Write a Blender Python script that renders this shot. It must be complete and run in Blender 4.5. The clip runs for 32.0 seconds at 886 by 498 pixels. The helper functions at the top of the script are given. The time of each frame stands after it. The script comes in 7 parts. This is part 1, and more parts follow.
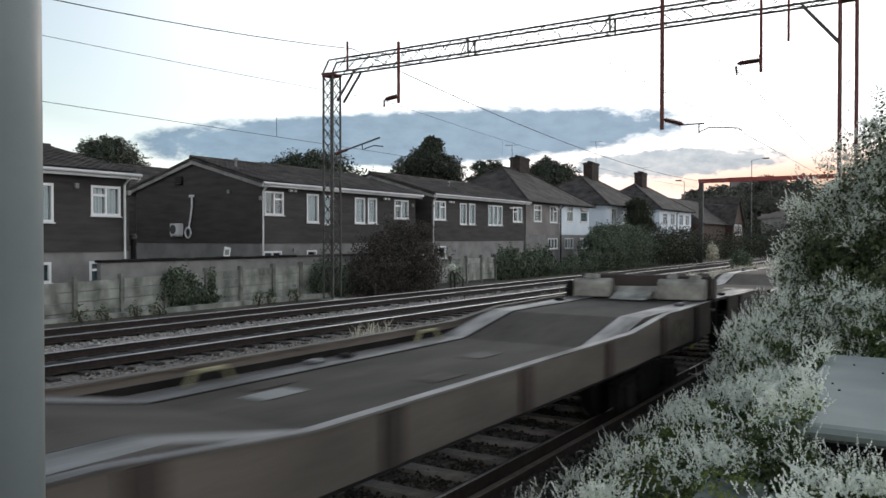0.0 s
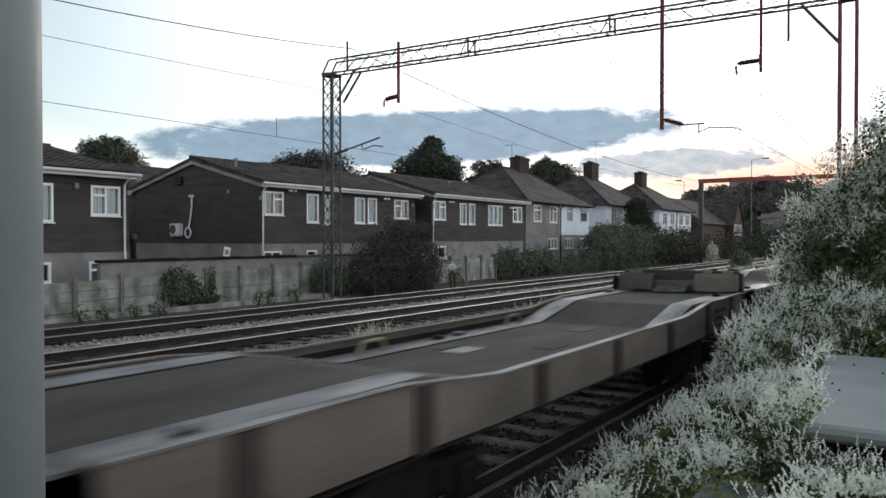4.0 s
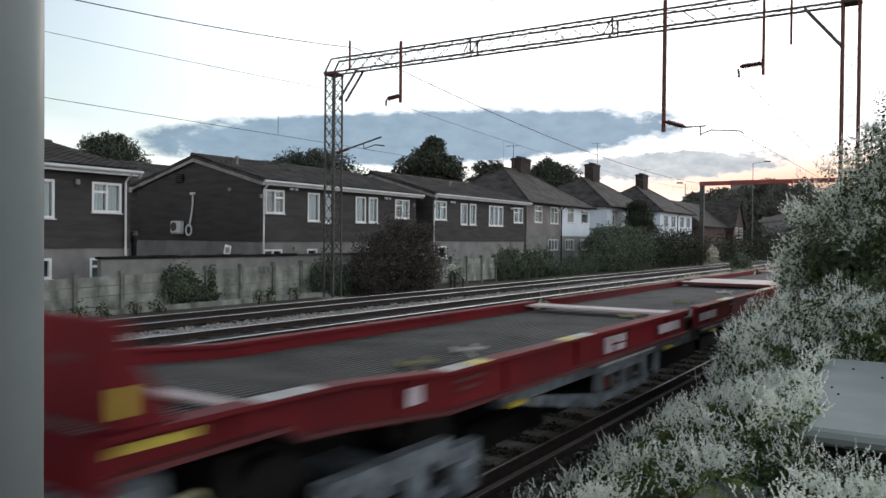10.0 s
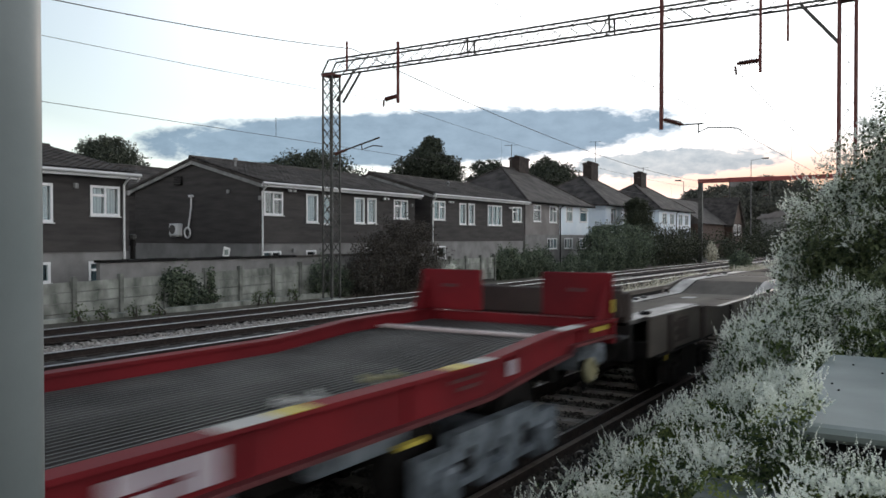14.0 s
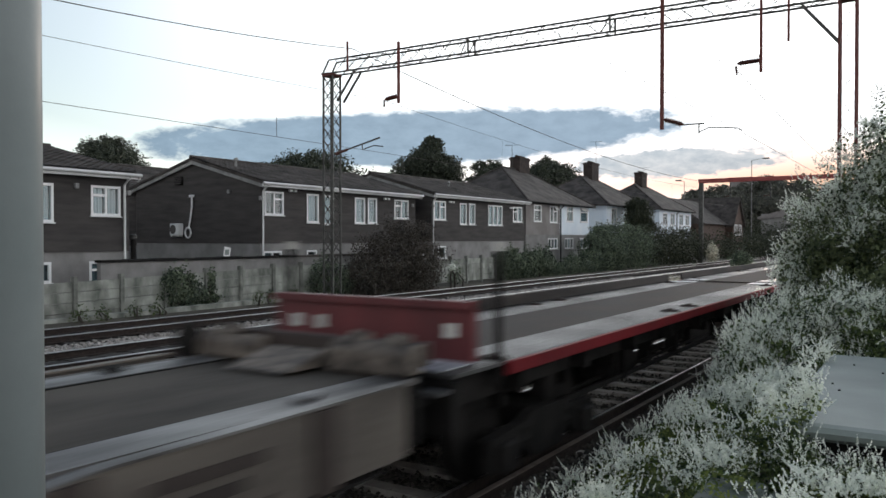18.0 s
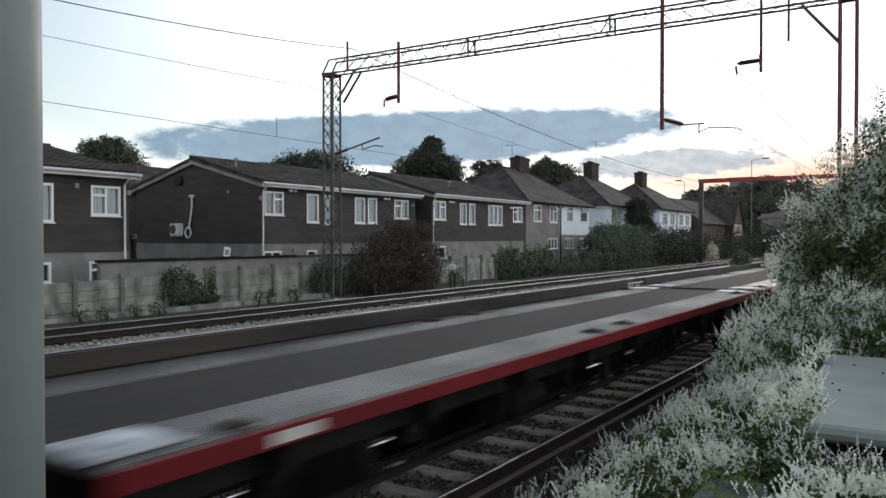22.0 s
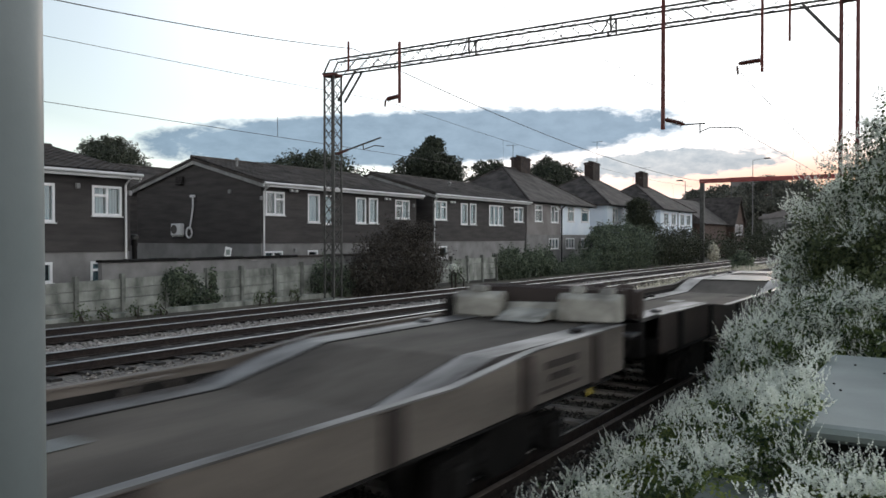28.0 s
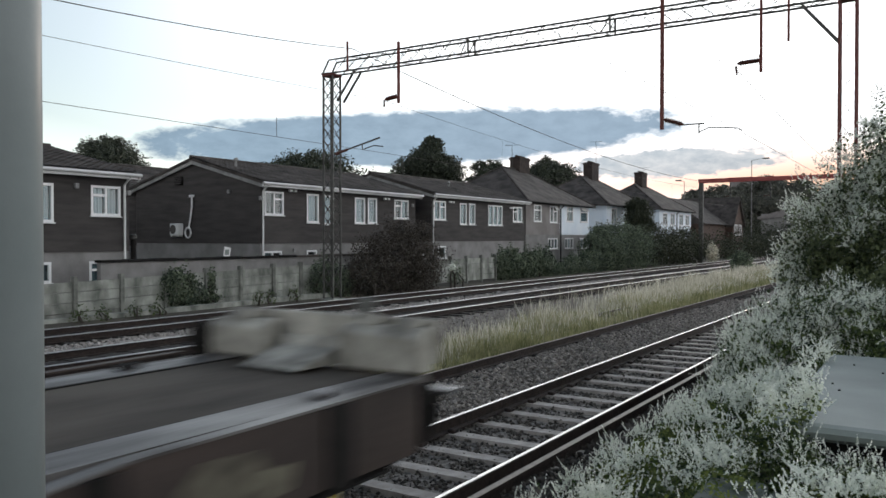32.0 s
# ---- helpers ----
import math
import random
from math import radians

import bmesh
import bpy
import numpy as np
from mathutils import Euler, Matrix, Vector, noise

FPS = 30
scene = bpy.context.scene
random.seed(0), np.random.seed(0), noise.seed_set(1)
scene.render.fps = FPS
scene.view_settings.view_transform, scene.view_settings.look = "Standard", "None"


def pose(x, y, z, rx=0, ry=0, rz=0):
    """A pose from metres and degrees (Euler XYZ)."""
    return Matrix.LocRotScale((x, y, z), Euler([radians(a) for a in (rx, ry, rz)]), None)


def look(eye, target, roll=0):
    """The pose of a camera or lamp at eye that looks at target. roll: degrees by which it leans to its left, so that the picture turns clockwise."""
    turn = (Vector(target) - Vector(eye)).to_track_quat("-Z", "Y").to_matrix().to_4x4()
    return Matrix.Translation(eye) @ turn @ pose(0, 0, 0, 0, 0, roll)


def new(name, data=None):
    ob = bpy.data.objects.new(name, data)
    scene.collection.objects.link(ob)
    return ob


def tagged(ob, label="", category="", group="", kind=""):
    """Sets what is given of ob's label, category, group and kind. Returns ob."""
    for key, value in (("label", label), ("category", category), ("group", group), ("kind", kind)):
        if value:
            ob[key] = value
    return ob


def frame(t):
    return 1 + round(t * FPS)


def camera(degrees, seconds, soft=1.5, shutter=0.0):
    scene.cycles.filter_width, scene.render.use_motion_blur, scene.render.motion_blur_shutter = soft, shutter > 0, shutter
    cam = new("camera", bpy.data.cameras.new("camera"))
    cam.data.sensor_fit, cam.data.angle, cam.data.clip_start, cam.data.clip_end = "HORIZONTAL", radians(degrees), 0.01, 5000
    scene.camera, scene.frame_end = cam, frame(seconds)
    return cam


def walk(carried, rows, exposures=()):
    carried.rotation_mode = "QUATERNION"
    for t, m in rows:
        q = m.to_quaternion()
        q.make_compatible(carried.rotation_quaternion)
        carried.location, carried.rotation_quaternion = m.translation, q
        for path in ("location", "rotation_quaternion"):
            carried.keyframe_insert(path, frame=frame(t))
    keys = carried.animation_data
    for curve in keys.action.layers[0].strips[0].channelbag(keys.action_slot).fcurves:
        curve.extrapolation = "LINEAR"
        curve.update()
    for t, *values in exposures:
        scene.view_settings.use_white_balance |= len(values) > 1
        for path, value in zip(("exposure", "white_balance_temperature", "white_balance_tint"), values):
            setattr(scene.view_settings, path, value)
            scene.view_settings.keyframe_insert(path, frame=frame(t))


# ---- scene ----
# the camera stands on the end of a platform; it only trembles a little
EYE = (0.0, 0.0, 2.386)
cam = camera(58.95, 32.0, 1.5, 0.8)


def stand(turn=0.0, roll=0.0):
    return pose(*EYE, 90 - 0.744, 0, 32.51 + turn) @ pose(0, 0, 0, 0, 0, roll)


walk(cam, [
    (0.0, stand()), (3.5, stand()), (5.5, stand(-0.05)), (7.0, stand(-0.05)), (7.4, stand(0.03, 0.57)),
    (11.1, stand(0.03, 0.57)), (11.5, stand(-0.03)), (14.5, stand(-0.04)), (16.5, stand()), (22.5, stand()),
    (23.0, stand(0.07)), (31.0, stand(0.07)), (31.6, stand()), (32.0, stand())])

# ---- world: dusk, thin bright veil, one long grey cloud low down, the sun just down to the right ----
SUNSET_GAIN = 0.9
SUN_AZ = 5.0      # degrees to the left of the line of the track
world = bpy.data.worlds.new("dusk_sky")
scene.world = world
world.use_nodes = True
wt = world.node_tree
wt.nodes.clear()


def wn(kind, **sets):
    n = wt.nodes.new(kind)
    for key, value in sets.items():
        n.inputs[key].default_value = value
    return n


def wmath(op, a, b=None, clamp=False):
    n = wt.nodes.new("ShaderNodeMath")
    n.operation, n.use_clamp = op, clamp
    for i, v in enumerate((a, b)):
        if v is None:
            continue
        if isinstance(v, (int, float)):
            n.inputs[i].default_value = v
        else:
            wt.links.new(v, n.inputs[i])
    return n.outputs[0]


def wmix(fac, a, b):
    n = wt.nodes.new("ShaderNodeMix")
    n.data_type = "RGBA"
    for i, v in ((0, fac), (6, a), (7, b)):
        if isinstance(v, (int, float, tuple)):
            n.inputs[i].default_value = v
        else:
            wt.links.new(v, n.inputs[i])
    return n.outputs[2]


sky = wt.nodes.new("ShaderNodeTexSky")
sky.sky_type, sky.sun_disc = "NISHITA", False
sky.sun_elevation, sky.sun_rotation = radians(3.0), radians(-SUN_AZ)
sky.air_density, sky.dust_density, sky.ozone_density = 1.0, 0.8, 1.5
coord = wt.nodes.new("ShaderNodeTexCoord").outputs["Generated"]
sep = wt.nodes.new("ShaderNodeSeparateXYZ")
wt.links.new(coord, sep.inputs[0])
# height above the horizon and sideways angle, as slopes
flat = wmath("SQRT", wmath("ADD", wmath("MULTIPLY", sep.outputs[0], sep.outputs[0]), wmath("MULTIPLY", sep.outputs[1], sep.outputs[1])))
rise = wmath("DIVIDE", sep.outputs[2], wmath("MAXIMUM", flat, 0.001))
side = wmath("ARCTAN2", sep.outputs[0], sep.outputs[1])      # 0 along the track, negative to the left


def cloud(az, el, half_w, half_h, scale, seed, tilt=0.0, billow=0.9):
    """A long flat-bottomed cloud: an ellipse in angle, tilted a little, with a billowing edge."""
    off = wmath("SUBTRACT", side, radians(az))
    a = wmath("DIVIDE", off, radians(half_w))
    e = wmath("DIVIDE", wmath("SUBTRACT", wmath("SUBTRACT", rise, radians(el)), wmath("MULTIPLY", off, tilt)), radians(half_h))
    mapping = wt.nodes.new("ShaderNodeMapping")
    mapping.inputs["Scale"].default_value = (1, 1, 2.2)
    mapping.inputs["Location"].default_value = (seed, 0, 0)
    wt.links.new(coord, mapping.inputs[0])
    n = wn("ShaderNodeTexNoise", Scale=scale, Detail=8.0, Roughness=0.6)
    wt.links.new(mapping.outputs[0], n.inputs["Vector"])
    d = wmath("ADD", wmath("MULTIPLY", a, a), wmath("MULTIPLY", e, e))
    d = wmath("SUBTRACT", d, wmath("MULTIPLY", wmath("SUBTRACT", n.outputs[0], 0.5), billow))
    return wmath("SUBTRACT", 1.0, wmath("DIVIDE", wmath("SUBTRACT", d, 0.82), 0.36), True), n.outputs[0]


# thin veil that whitens the sky, less so high up on the side away from the sunset
veil = wmath("MULTIPLY", wmath("ADD", side, 1.35), 1.1, True)
veil = wmath("MAXIMUM", veil, wmath("SUBTRACT", 1.0, wmath("MULTIPLY", rise, 4.5), True))
veil = wmath("MAXIMUM", veil, wmath("MULTIPLY", wmath("MULTIPLY", sep.outputs[1], -1.6, True), 0.85))
veil = wmath("MULTIPLY", veil, wmath("SUBTRACT", 1.25, wmath("MULTIPLY", rise, 0.9), True))
strong = wn("ShaderNodeMix")
strong.data_type, strong.blend_type = "RGBA", "MULTIPLY"
strong.inputs[0].default_value = 1.0
strong.inputs[7].default_value = (0.19, 0.235, 0.28, 1)
wt.links.new(sky.outputs[0], strong.inputs[6])
base = wmix(veil, strong.outputs[2], (1.28, 1.30, 1.32, 1))
# the whole sky is brightest towards the sunset and dims behind
facing = wmath("ADD", wmath("MULTIPLY", sep.outputs[0], -math.sin(radians(SUN_AZ))), wmath("MULTIPLY", sep.outputs[1], math.cos(radians(SUN_AZ))))
fall = wmath("ADD", wmath("MULTIPLY", wmath("DIVIDE", wmath("ADD", facing, 0.9), 1.25, True), 0.36), 0.64)
high = wmath("DIVIDE", wmath("SUBTRACT", rise, 0.17), 0.22, True)
gain = wmath("ADD", fall, wmath("MULTIPLY", wmath("MULTIPLY", wmath("DIVIDE", wmath("SUBTRACT", facing, 0.60), 0.30, True), high), SUNSET_GAIN))
toward = wt.nodes.new("ShaderNodeVectorMath")
toward.operation = "SCALE"
wt.links.new(base, toward.inputs[0])
wt.links.new(gain, toward.inputs["Scale"])
base = toward.outputs[0]
# warm band at the horizon under the sunset
warm = wmath("SUBTRACT", 1.0, wmath("ABSOLUTE", wmath("DIVIDE", wmath("SUBTRACT", rise, 0.066), 0.062)), True)
warm = wmath("MULTIPLY", warm, wmath("SUBTRACT", 1.0, wmath("ABSOLUTE", wmath("MULTIPLY", wmath("ADD", side, radians(SUN_AZ)), 1.9)), True))
base = wmix(wmath("MULTIPLY", warm, 1.25, True), base, (1.03, 0.66, 0.47, 1))
grey = (0.15, 0.235, 0.33, 1)
c1, n1 = cloud(-34.9, 7.3, 19.1, 1.98, 34.0, 3.1, 0.046, 1.0)
c2, n2 = cloud(-16.2, 5.3, 6.9, 0.95, 48.0, 7.7, 0.03, 2.1)
shade = wmath("MULTIPLY", wmath("SUBTRACT", n1, 0.38), 2.2, True)
base = wmix(wmath("MULTIPLY", c1, 0.92), base, wmix(shade, (0.225, 0.33, 0.44, 1), grey))
pale = wmath("MULTIPLY", wmath("SUBTRACT", n2, 0.36), 2.6, True)
base = wmix(wmath("MULTIPLY", c2, 0.88), base, wmix(pale, (0.56, 0.60, 0.63, 1), (0.29, 0.37, 0.435, 1)))
bg = wn("ShaderNodeBackground", Strength=1.195)
wt.links.new(base, bg.inputs[0])
wt.links.new(bg.outputs[0], wt.nodes.new("ShaderNodeOutputWorld").inputs[0])

sun = new("sun", bpy.data.lights.new("sun", "SUN"))
sun.data.energy, sun.data.angle, sun.data.color = 0.6, radians(12), (1.0, 0.78, 0.6)
sun.matrix_world = look((-9, 100, 8), (0, 0, 0))

# ---- materials ----


def surf(name, a, b, scale=3.0, rough=0.8, metal=0.0, bump=0.3, fine=40.0, vary=0.15, rough_b=None, streak=(1, 1, 1), spec=0.5, coarse=0.6, island=False):
    """Two tones mixed by coarse stains and fine grain, with a little relief, and a shade that differs from piece to piece."""
    m = bpy.data.materials.new(name)
    m.use_nodes = True
    t = m.node_tree
    p = t.nodes["Principled BSDF"]
    co = t.nodes.new("ShaderNodeTexCoord").outputs["Object"]
    mp = t.nodes.new("ShaderNodeMapping")
    mp.inputs["Scale"].default_value = streak
    t.links.new(co, mp.inputs[0])
    info = t.nodes.new("ShaderNodeObjectInfo")
    geo = t.nodes.new("ShaderNodeNewGeometry")
    chance = geo.outputs["Random Per Island"] if island else info.outputs["Random"]
    big, small = t.nodes.new("ShaderNodeTexNoise"), t.nodes.new("ShaderNodeTexNoise")
    for n, s, d in ((big, scale, 6), (small, fine, 4)):
        n.inputs["Scale"].default_value, n.inputs["Detail"].default_value = s, d
        t.links.new(mp.outputs[0], n.inputs["Vector"])
    add = t.nodes.new("ShaderNodeMath")
    add.operation = "MULTIPLY_ADD"
    t.links.new(big.outputs[0], add.inputs[0])
    add.inputs[1].default_value, add.inputs[2].default_value = 2.4, -0.7 - 0.5 * (1 - coarse)
    mixf = t.nodes.new("ShaderNodeMath")
    mixf.operation, mixf.use_clamp = "MULTIPLY_ADD", True
    t.links.new(small.outputs[0], mixf.inputs[0])
    mixf.inputs[1].default_value = 1.0 - coarse
    t.links.new(add.outputs[0], mixf.inputs[2])
    mix = t.nodes.new("ShaderNodeMix")
    mix.data_type = "RGBA"
    mix.inputs[6].default_value, mix.inputs[7].default_value = (*a, 1), (*b, 1)
    t.links.new(mixf.outputs[0], mix.inputs[0])
    hsv = t.nodes.new("ShaderNodeHueSaturation")
    val = t.nodes.new("ShaderNodeMath")
    val.operation = "MULTIPLY_ADD"
    t.links.new(chance, val.inputs[0])
    val.inputs[1].default_value, val.inputs[2].default_value = 2 * vary, 1 - vary
    t.links.new(val.outputs[0], hsv.inputs["Value"])
    t.links.new(mix.outputs[2], hsv.inputs["Color"])
    t.links.new(hsv.outputs[0], p.inputs["Base Color"])
    rr = t.nodes.new("ShaderNodeMapRange")
    rr.inputs["To Min"].default_value, rr.inputs["To Max"].default_value = rough, rough if rough_b is None else rough_b
    t.links.new(mixf.outputs[0], rr.inputs[0])
    t.links.new(rr.outputs[0], p.inputs["Roughness"])
    p.inputs["Metallic"].default_value = metal
    p.inputs["Specular IOR Level"].default_value = spec
    if bump:
        bp = t.nodes.new("ShaderNodeBump")
        bp.inputs["Strength"].default_value, bp.inputs["Distance"].default_value = bump, 0.02
        t.links.new(small.outputs[0], bp.inputs["Height"])
        t.links.new(bp.outputs[0], p.inputs["Normal"])
    return m


def leafy(name, a, b, through_light=0.25, rough=0.6):
    """Leaves: a tone of their own for each leaf, some light through them."""
    m = bpy.data.materials.new(name)
    m.use_nodes = True
    t = m.node_tree
    p = t.nodes["Principled BSDF"]
    geo = t.nodes.new("ShaderNodeNewGeometry")
    co = t.nodes.new("ShaderNodeTexCoord").outputs["Object"]
    n = t.nodes.new("ShaderNodeTexNoise")
    n.inputs["Scale"].default_value = 1.7
    t.links.new(co, n.inputs["Vector"])
    f = t.nodes.new("ShaderNodeMath")
    f.operation, f.use_clamp = "MULTIPLY_ADD", True
    t.links.new(n.outputs[0], f.inputs[0])
    f.inputs[1].default_value = 1.6
    g = t.nodes.new("ShaderNodeMath")
    g.operation = "SUBTRACT"
    t.links.new(geo.outputs["Random Per Island"], g.inputs[0])
    g.inputs[1].default_value = 0.8
    t.links.new(g.outputs[0], f.inputs[2])
    mix = t.nodes.new("ShaderNodeMix")
    mix.data_type = "RGBA"
    mix.inputs[6].default_value, mix.inputs[7].default_value = (*a, 1), (*b, 1)
    t.links.new(f.outputs[0], mix.inputs[0])
    t.links.new(mix.outputs[2], p.inputs["Base Color"])
    p.inputs["Roughness"].default_value = rough
    p.inputs["Specular IOR Level"].default_value = 0.25
    tr = t.nodes.new("ShaderNodeBsdfTranslucent")
    t.links.new(mix.outputs[2], tr.inputs[0])
    ms = t.nodes.new("ShaderNodeMixShader")
    ms.inputs[0].default_value = through_light
    t.links.new(p.outputs[0], ms.inputs[1])
    t.links.new(tr.outputs[0], ms.inputs[2])
    t.links.new(ms.outputs[0], t.nodes["Material Output"].inputs[0])
    return m


def glazing(name):
    m = bpy.data.materials.new(name)
    m.use_nodes = True
    t = m.node_tree
    clear, gloss, ms = t.nodes.new("ShaderNodeBsdfTransparent"), t.nodes.new("ShaderNodeBsdfGlossy"), t.nodes.new("ShaderNodeMixShader")
    clear.inputs[0].default_value = (0.82, 0.88, 0.88, 1)
    gloss.inputs["Roughness"].default_value = 0.04
    ms.inputs[0].default_value = 0.09
    t.links.new(clear.outputs[0], ms.inputs[1])
    t.links.new(gloss.outputs[0], ms.inputs[2])
    t.links.new(ms.outputs[0], t.nodes["Material Output"].inputs[0])
    return m


M_BALLAST = surf("ballast_stone", (0.055, 0.049, 0.043), (0.41, 0.375, 0.335), 14, 0.95, 0, 1.0, 60, 0.3, island=True, coarse=0.5)
M_BALLAST_PALE = surf("pale_ballast", (0.20, 0.185, 0.17), (0.48, 0.45, 0.42), 10, 0.95, 0, 1.0, 45, 0.3, island=True, coarse=0.5)
M_BALLAST_DARK = surf("oily_ballast", (0.012, 0.011, 0.010), (0.055, 0.050, 0.046), 5, 0.9, 0, 1.0, 50, 0.3, island=True)
M_CESS = surf("grimy_cess_stone", (0.025, 0.022, 0.018), (0.13, 0.115, 0.10), 5, 0.9, 0, 1.0, 50, 0.4, island=True)
M_SOIL = surf("soil", (0.045, 0.04, 0.03), (0.11, 0.10, 0.075), 0.6, 0.95, 0, 0.8, 25, 0.0)
M_CONC_SLEEPER = surf("sleeper_concrete", (0.26, 0.235, 0.21), (0.44, 0.41, 0.38), 6, 0.85, 0, 0.4, 70, 0.12)
M_TIMBER_SLEEPER = surf("sleeper_timber", (0.014, 0.013, 0.012), (0.045, 0.041, 0.037), 6, 0.9, 0, 0.5, 50, 0.15)
M_RAIL_SIDE = surf("rusty_rail", (0.013, 0.009, 0.008), (0.042, 0.028, 0.023), 12, 0.8, 0.2, 0.4, 90, 0.0)
M_RAIL_TOP = surf("polished_rail_head", (0.75, 0.73, 0.71), (0.62, 0.60, 0.58), 8, 0.28, 1.0, 0.02, 60, 0.0, rough_b=0.42)
M_RAIL_DULL = surf("dull_rail_head", (0.13, 0.10, 0.085), (0.23, 0.195, 0.17), 8, 0.55, 0.25, 0.1, 60, 0.0)
M_FENCEPOST = surf("dark_weathered_concrete", (0.09, 0.094, 0.084), (0.24, 0.245, 0.22), 3.0, 0.9, 0, 0.35, 45, 0.2)
M_CONCRETE = surf("weathered_concrete", (0.10, 0.108, 0.094), (0.40, 0.41, 0.37), 2.2, 0.9, 0, 0.35, 45, 0.14, streak=(1, 1.0, 0.6), coarse=0.8)
M_SLAB = surf("grey_painted_cover", (0.155, 0.19, 0.178), (0.23, 0.265, 0.25), 1.6, 0.55, 0, 0.12, 60, 0.0)
M_PLATFORM = surf("platform_paving", (0.035, 0.05, 0.03), (0.13, 0.15, 0.14), 5.0, 0.85, 0, 0.3, 50, 0.1)
M_POST = surf("grey_painted_steel", (0.225, 0.255, 0.255), (0.27, 0.30, 0.30), 2.5, 0.42, 0.0, 0.05, 30, 0.0)
M_GALV = surf("galvanised_steel", (0.052, 0.052, 0.048), (0.115, 0.114, 0.105), 5, 0.6, 0.5, 0.2, 40, 0.05)
M_OXIDE = surf("red_oxide_steel", (0.10, 0.028, 0.022), (0.17, 0.05, 0.04), 4, 0.7, 0.1, 0.2, 40, 0.05)
M_REDBEAM = surf("red_painted_beam", (0.26, 0.05, 0.045), (0.36, 0.08, 0.07), 2, 0.6, 0.0, 0.1, 40, 0.05)
M_PORCELAIN = surf("brown_porcelain", (0.07, 0.025, 0.018), (0.11, 0.04, 0.03), 9, 0.25, 0, 0.0, 40, 0.0)
M_WIRE = surf("copper_wire", (0.05, 0.045, 0.04), (0.09, 0.08, 0.07), 9, 0.6, 0.4, 0.0, 40, 0.0)
M_CLAD = surf("dark_hung_tiles", (0.030, 0.0265, 0.026), (0.064, 0.057, 0.054), 1.0, 0.8, 0, 0.35, 14, 0.06, streak=(0.8, 0.8, 5.0), coarse=0.5)
M_RENDER = surf("grey_rendered_brick", (0.185, 0.178, 0.175), (0.285, 0.277, 0.272), 1.5, 0.9, 0, 0.35, 22, 0.06)
M_RENDER_WHITE = surf("white_render", (0.72, 0.80, 0.88), (0.83, 0.89, 0.94), 0.8, 0.85, 0, 0.2, 30, 0.04)
M_RENDER_TAUPE = surf("taupe_pebbledash", (0.20, 0.18, 0.175), (0.29, 0.27, 0.26), 1.0, 0.9, 0, 0.5, 40, 0.04)
M_BRICK = surf("red_brown_brick", (0.055, 0.038, 0.031), (0.115, 0.072, 0.056), 2.5, 0.9, 0, 0.4, 25, 0.05)
M_ROOF = surf("brown_roof_tiles", (0.032, 0.028, 0.026), (0.108, 0.095, 0.087), 1.3, 0.85, 0, 0.4, 20, 0.05, spec=0.25)
M_UPVC = surf("white_window_plastic", (0.74, 0.75, 0.76), (0.82, 0.82, 0.82), 3, 0.4, 0, 0.0, 30, 0.03)
M_BOARD = surf("grey_weathered_bargeboard", (0.15, 0.15, 0.15), (0.40, 0.40, 0.39), 2.5, 0.7, 0, 0.15, 25, 0.1)
M_FASCIA = surf("white_fascia_paint", (0.60, 0.60, 0.60), (0.74, 0.74, 0.73), 2, 0.55, 0, 0.05, 30, 0.05)
M_GLASS = glazing("window_glass")
M_CURTAIN = surf("pale_net_curtain", (0.17, 0.24, 0.29), (0.36, 0.44, 0.49), 3, 0.9, 0, 0.3, 12, 0.25, streak=(1, 8, 0.4))
# dark tone in place of room shade; also on a grille and small plates
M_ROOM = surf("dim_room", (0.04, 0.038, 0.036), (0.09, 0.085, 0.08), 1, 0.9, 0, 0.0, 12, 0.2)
M_BLACK = surf("grimy_black_steel", (0.006, 0.0057, 0.0055), (0.021, 0.019, 0.018), 3, 0.75, 0.0, 0.3, 30, 0.15, spec=0.15)
M_WAGON = surf("dirty_grey_brown_steel", (0.075, 0.064, 0.055), (0.18, 0.155, 0.132), 0.9, 0.7, 0.1, 0.2, 14, 0.3, streak=(1, 0.5, 1.6))
M_WAGON_DARK = surf("brown_primer_steel", (0.022, 0.016, 0.014), (0.056, 0.040, 0.034), 0.9, 0.7, 0.1, 0.2, 14, 0.25, streak=(1, 0.5, 1.6))
M_DECK = surf("worn_wagon_deck", (0.012, 0.009, 0.008), (0.058, 0.046, 0.040), 1.5, 0.7, 0.0, 0.25, 16, 0.2, rough_b=0.9, streak=(1, 0.35, 1), spec=0.2)
M_FLOOR = surf("scoured_warm_grey_deck", (0.028, 0.0225, 0.018), (0.125, 0.110, 0.093), 1.3, 0.7, 0.0, 0.25, 16, 0.2, coarse=0.8, rough_b=0.85, streak=(1, 0.35, 1), spec=0.12)
M_TREAD = surf("scuffed_tread_plate", (0.028, 0.026, 0.026), (0.17, 0.168, 0.17), 1.3, 0.5, 0.15, 0.1, 18, 0.15, rough_b=0.28, streak=(0.7, 0.45, 1), spec=0.9)
M_FLANGE = surf("rubbed_steel_flange", (0.03, 0.028, 0.028), (0.23, 0.23, 0.235), 2.2, 0.6, 0.25, 0.15, 18, 0.12, rough_b=0.28, streak=(1, 0.45, 1), spec=0.7)
M_WALK = surf("scuffed_walkway_plate", (0.036, 0.031, 0.028), (0.19, 0.183, 0.178), 1.5, 0.6, 0.05, 0.15, 14, 0.12, rough_b=0.38, streak=(2.2, 0.6, 1), spec=0.4, coarse=0.75)
M_CREAM = surf("chipped_cream_paint", (0.13, 0.122, 0.105), (0.47, 0.455, 0.40), 3.2, 0.75, 0, 0.25, 22, 0.15, coarse=0.75)
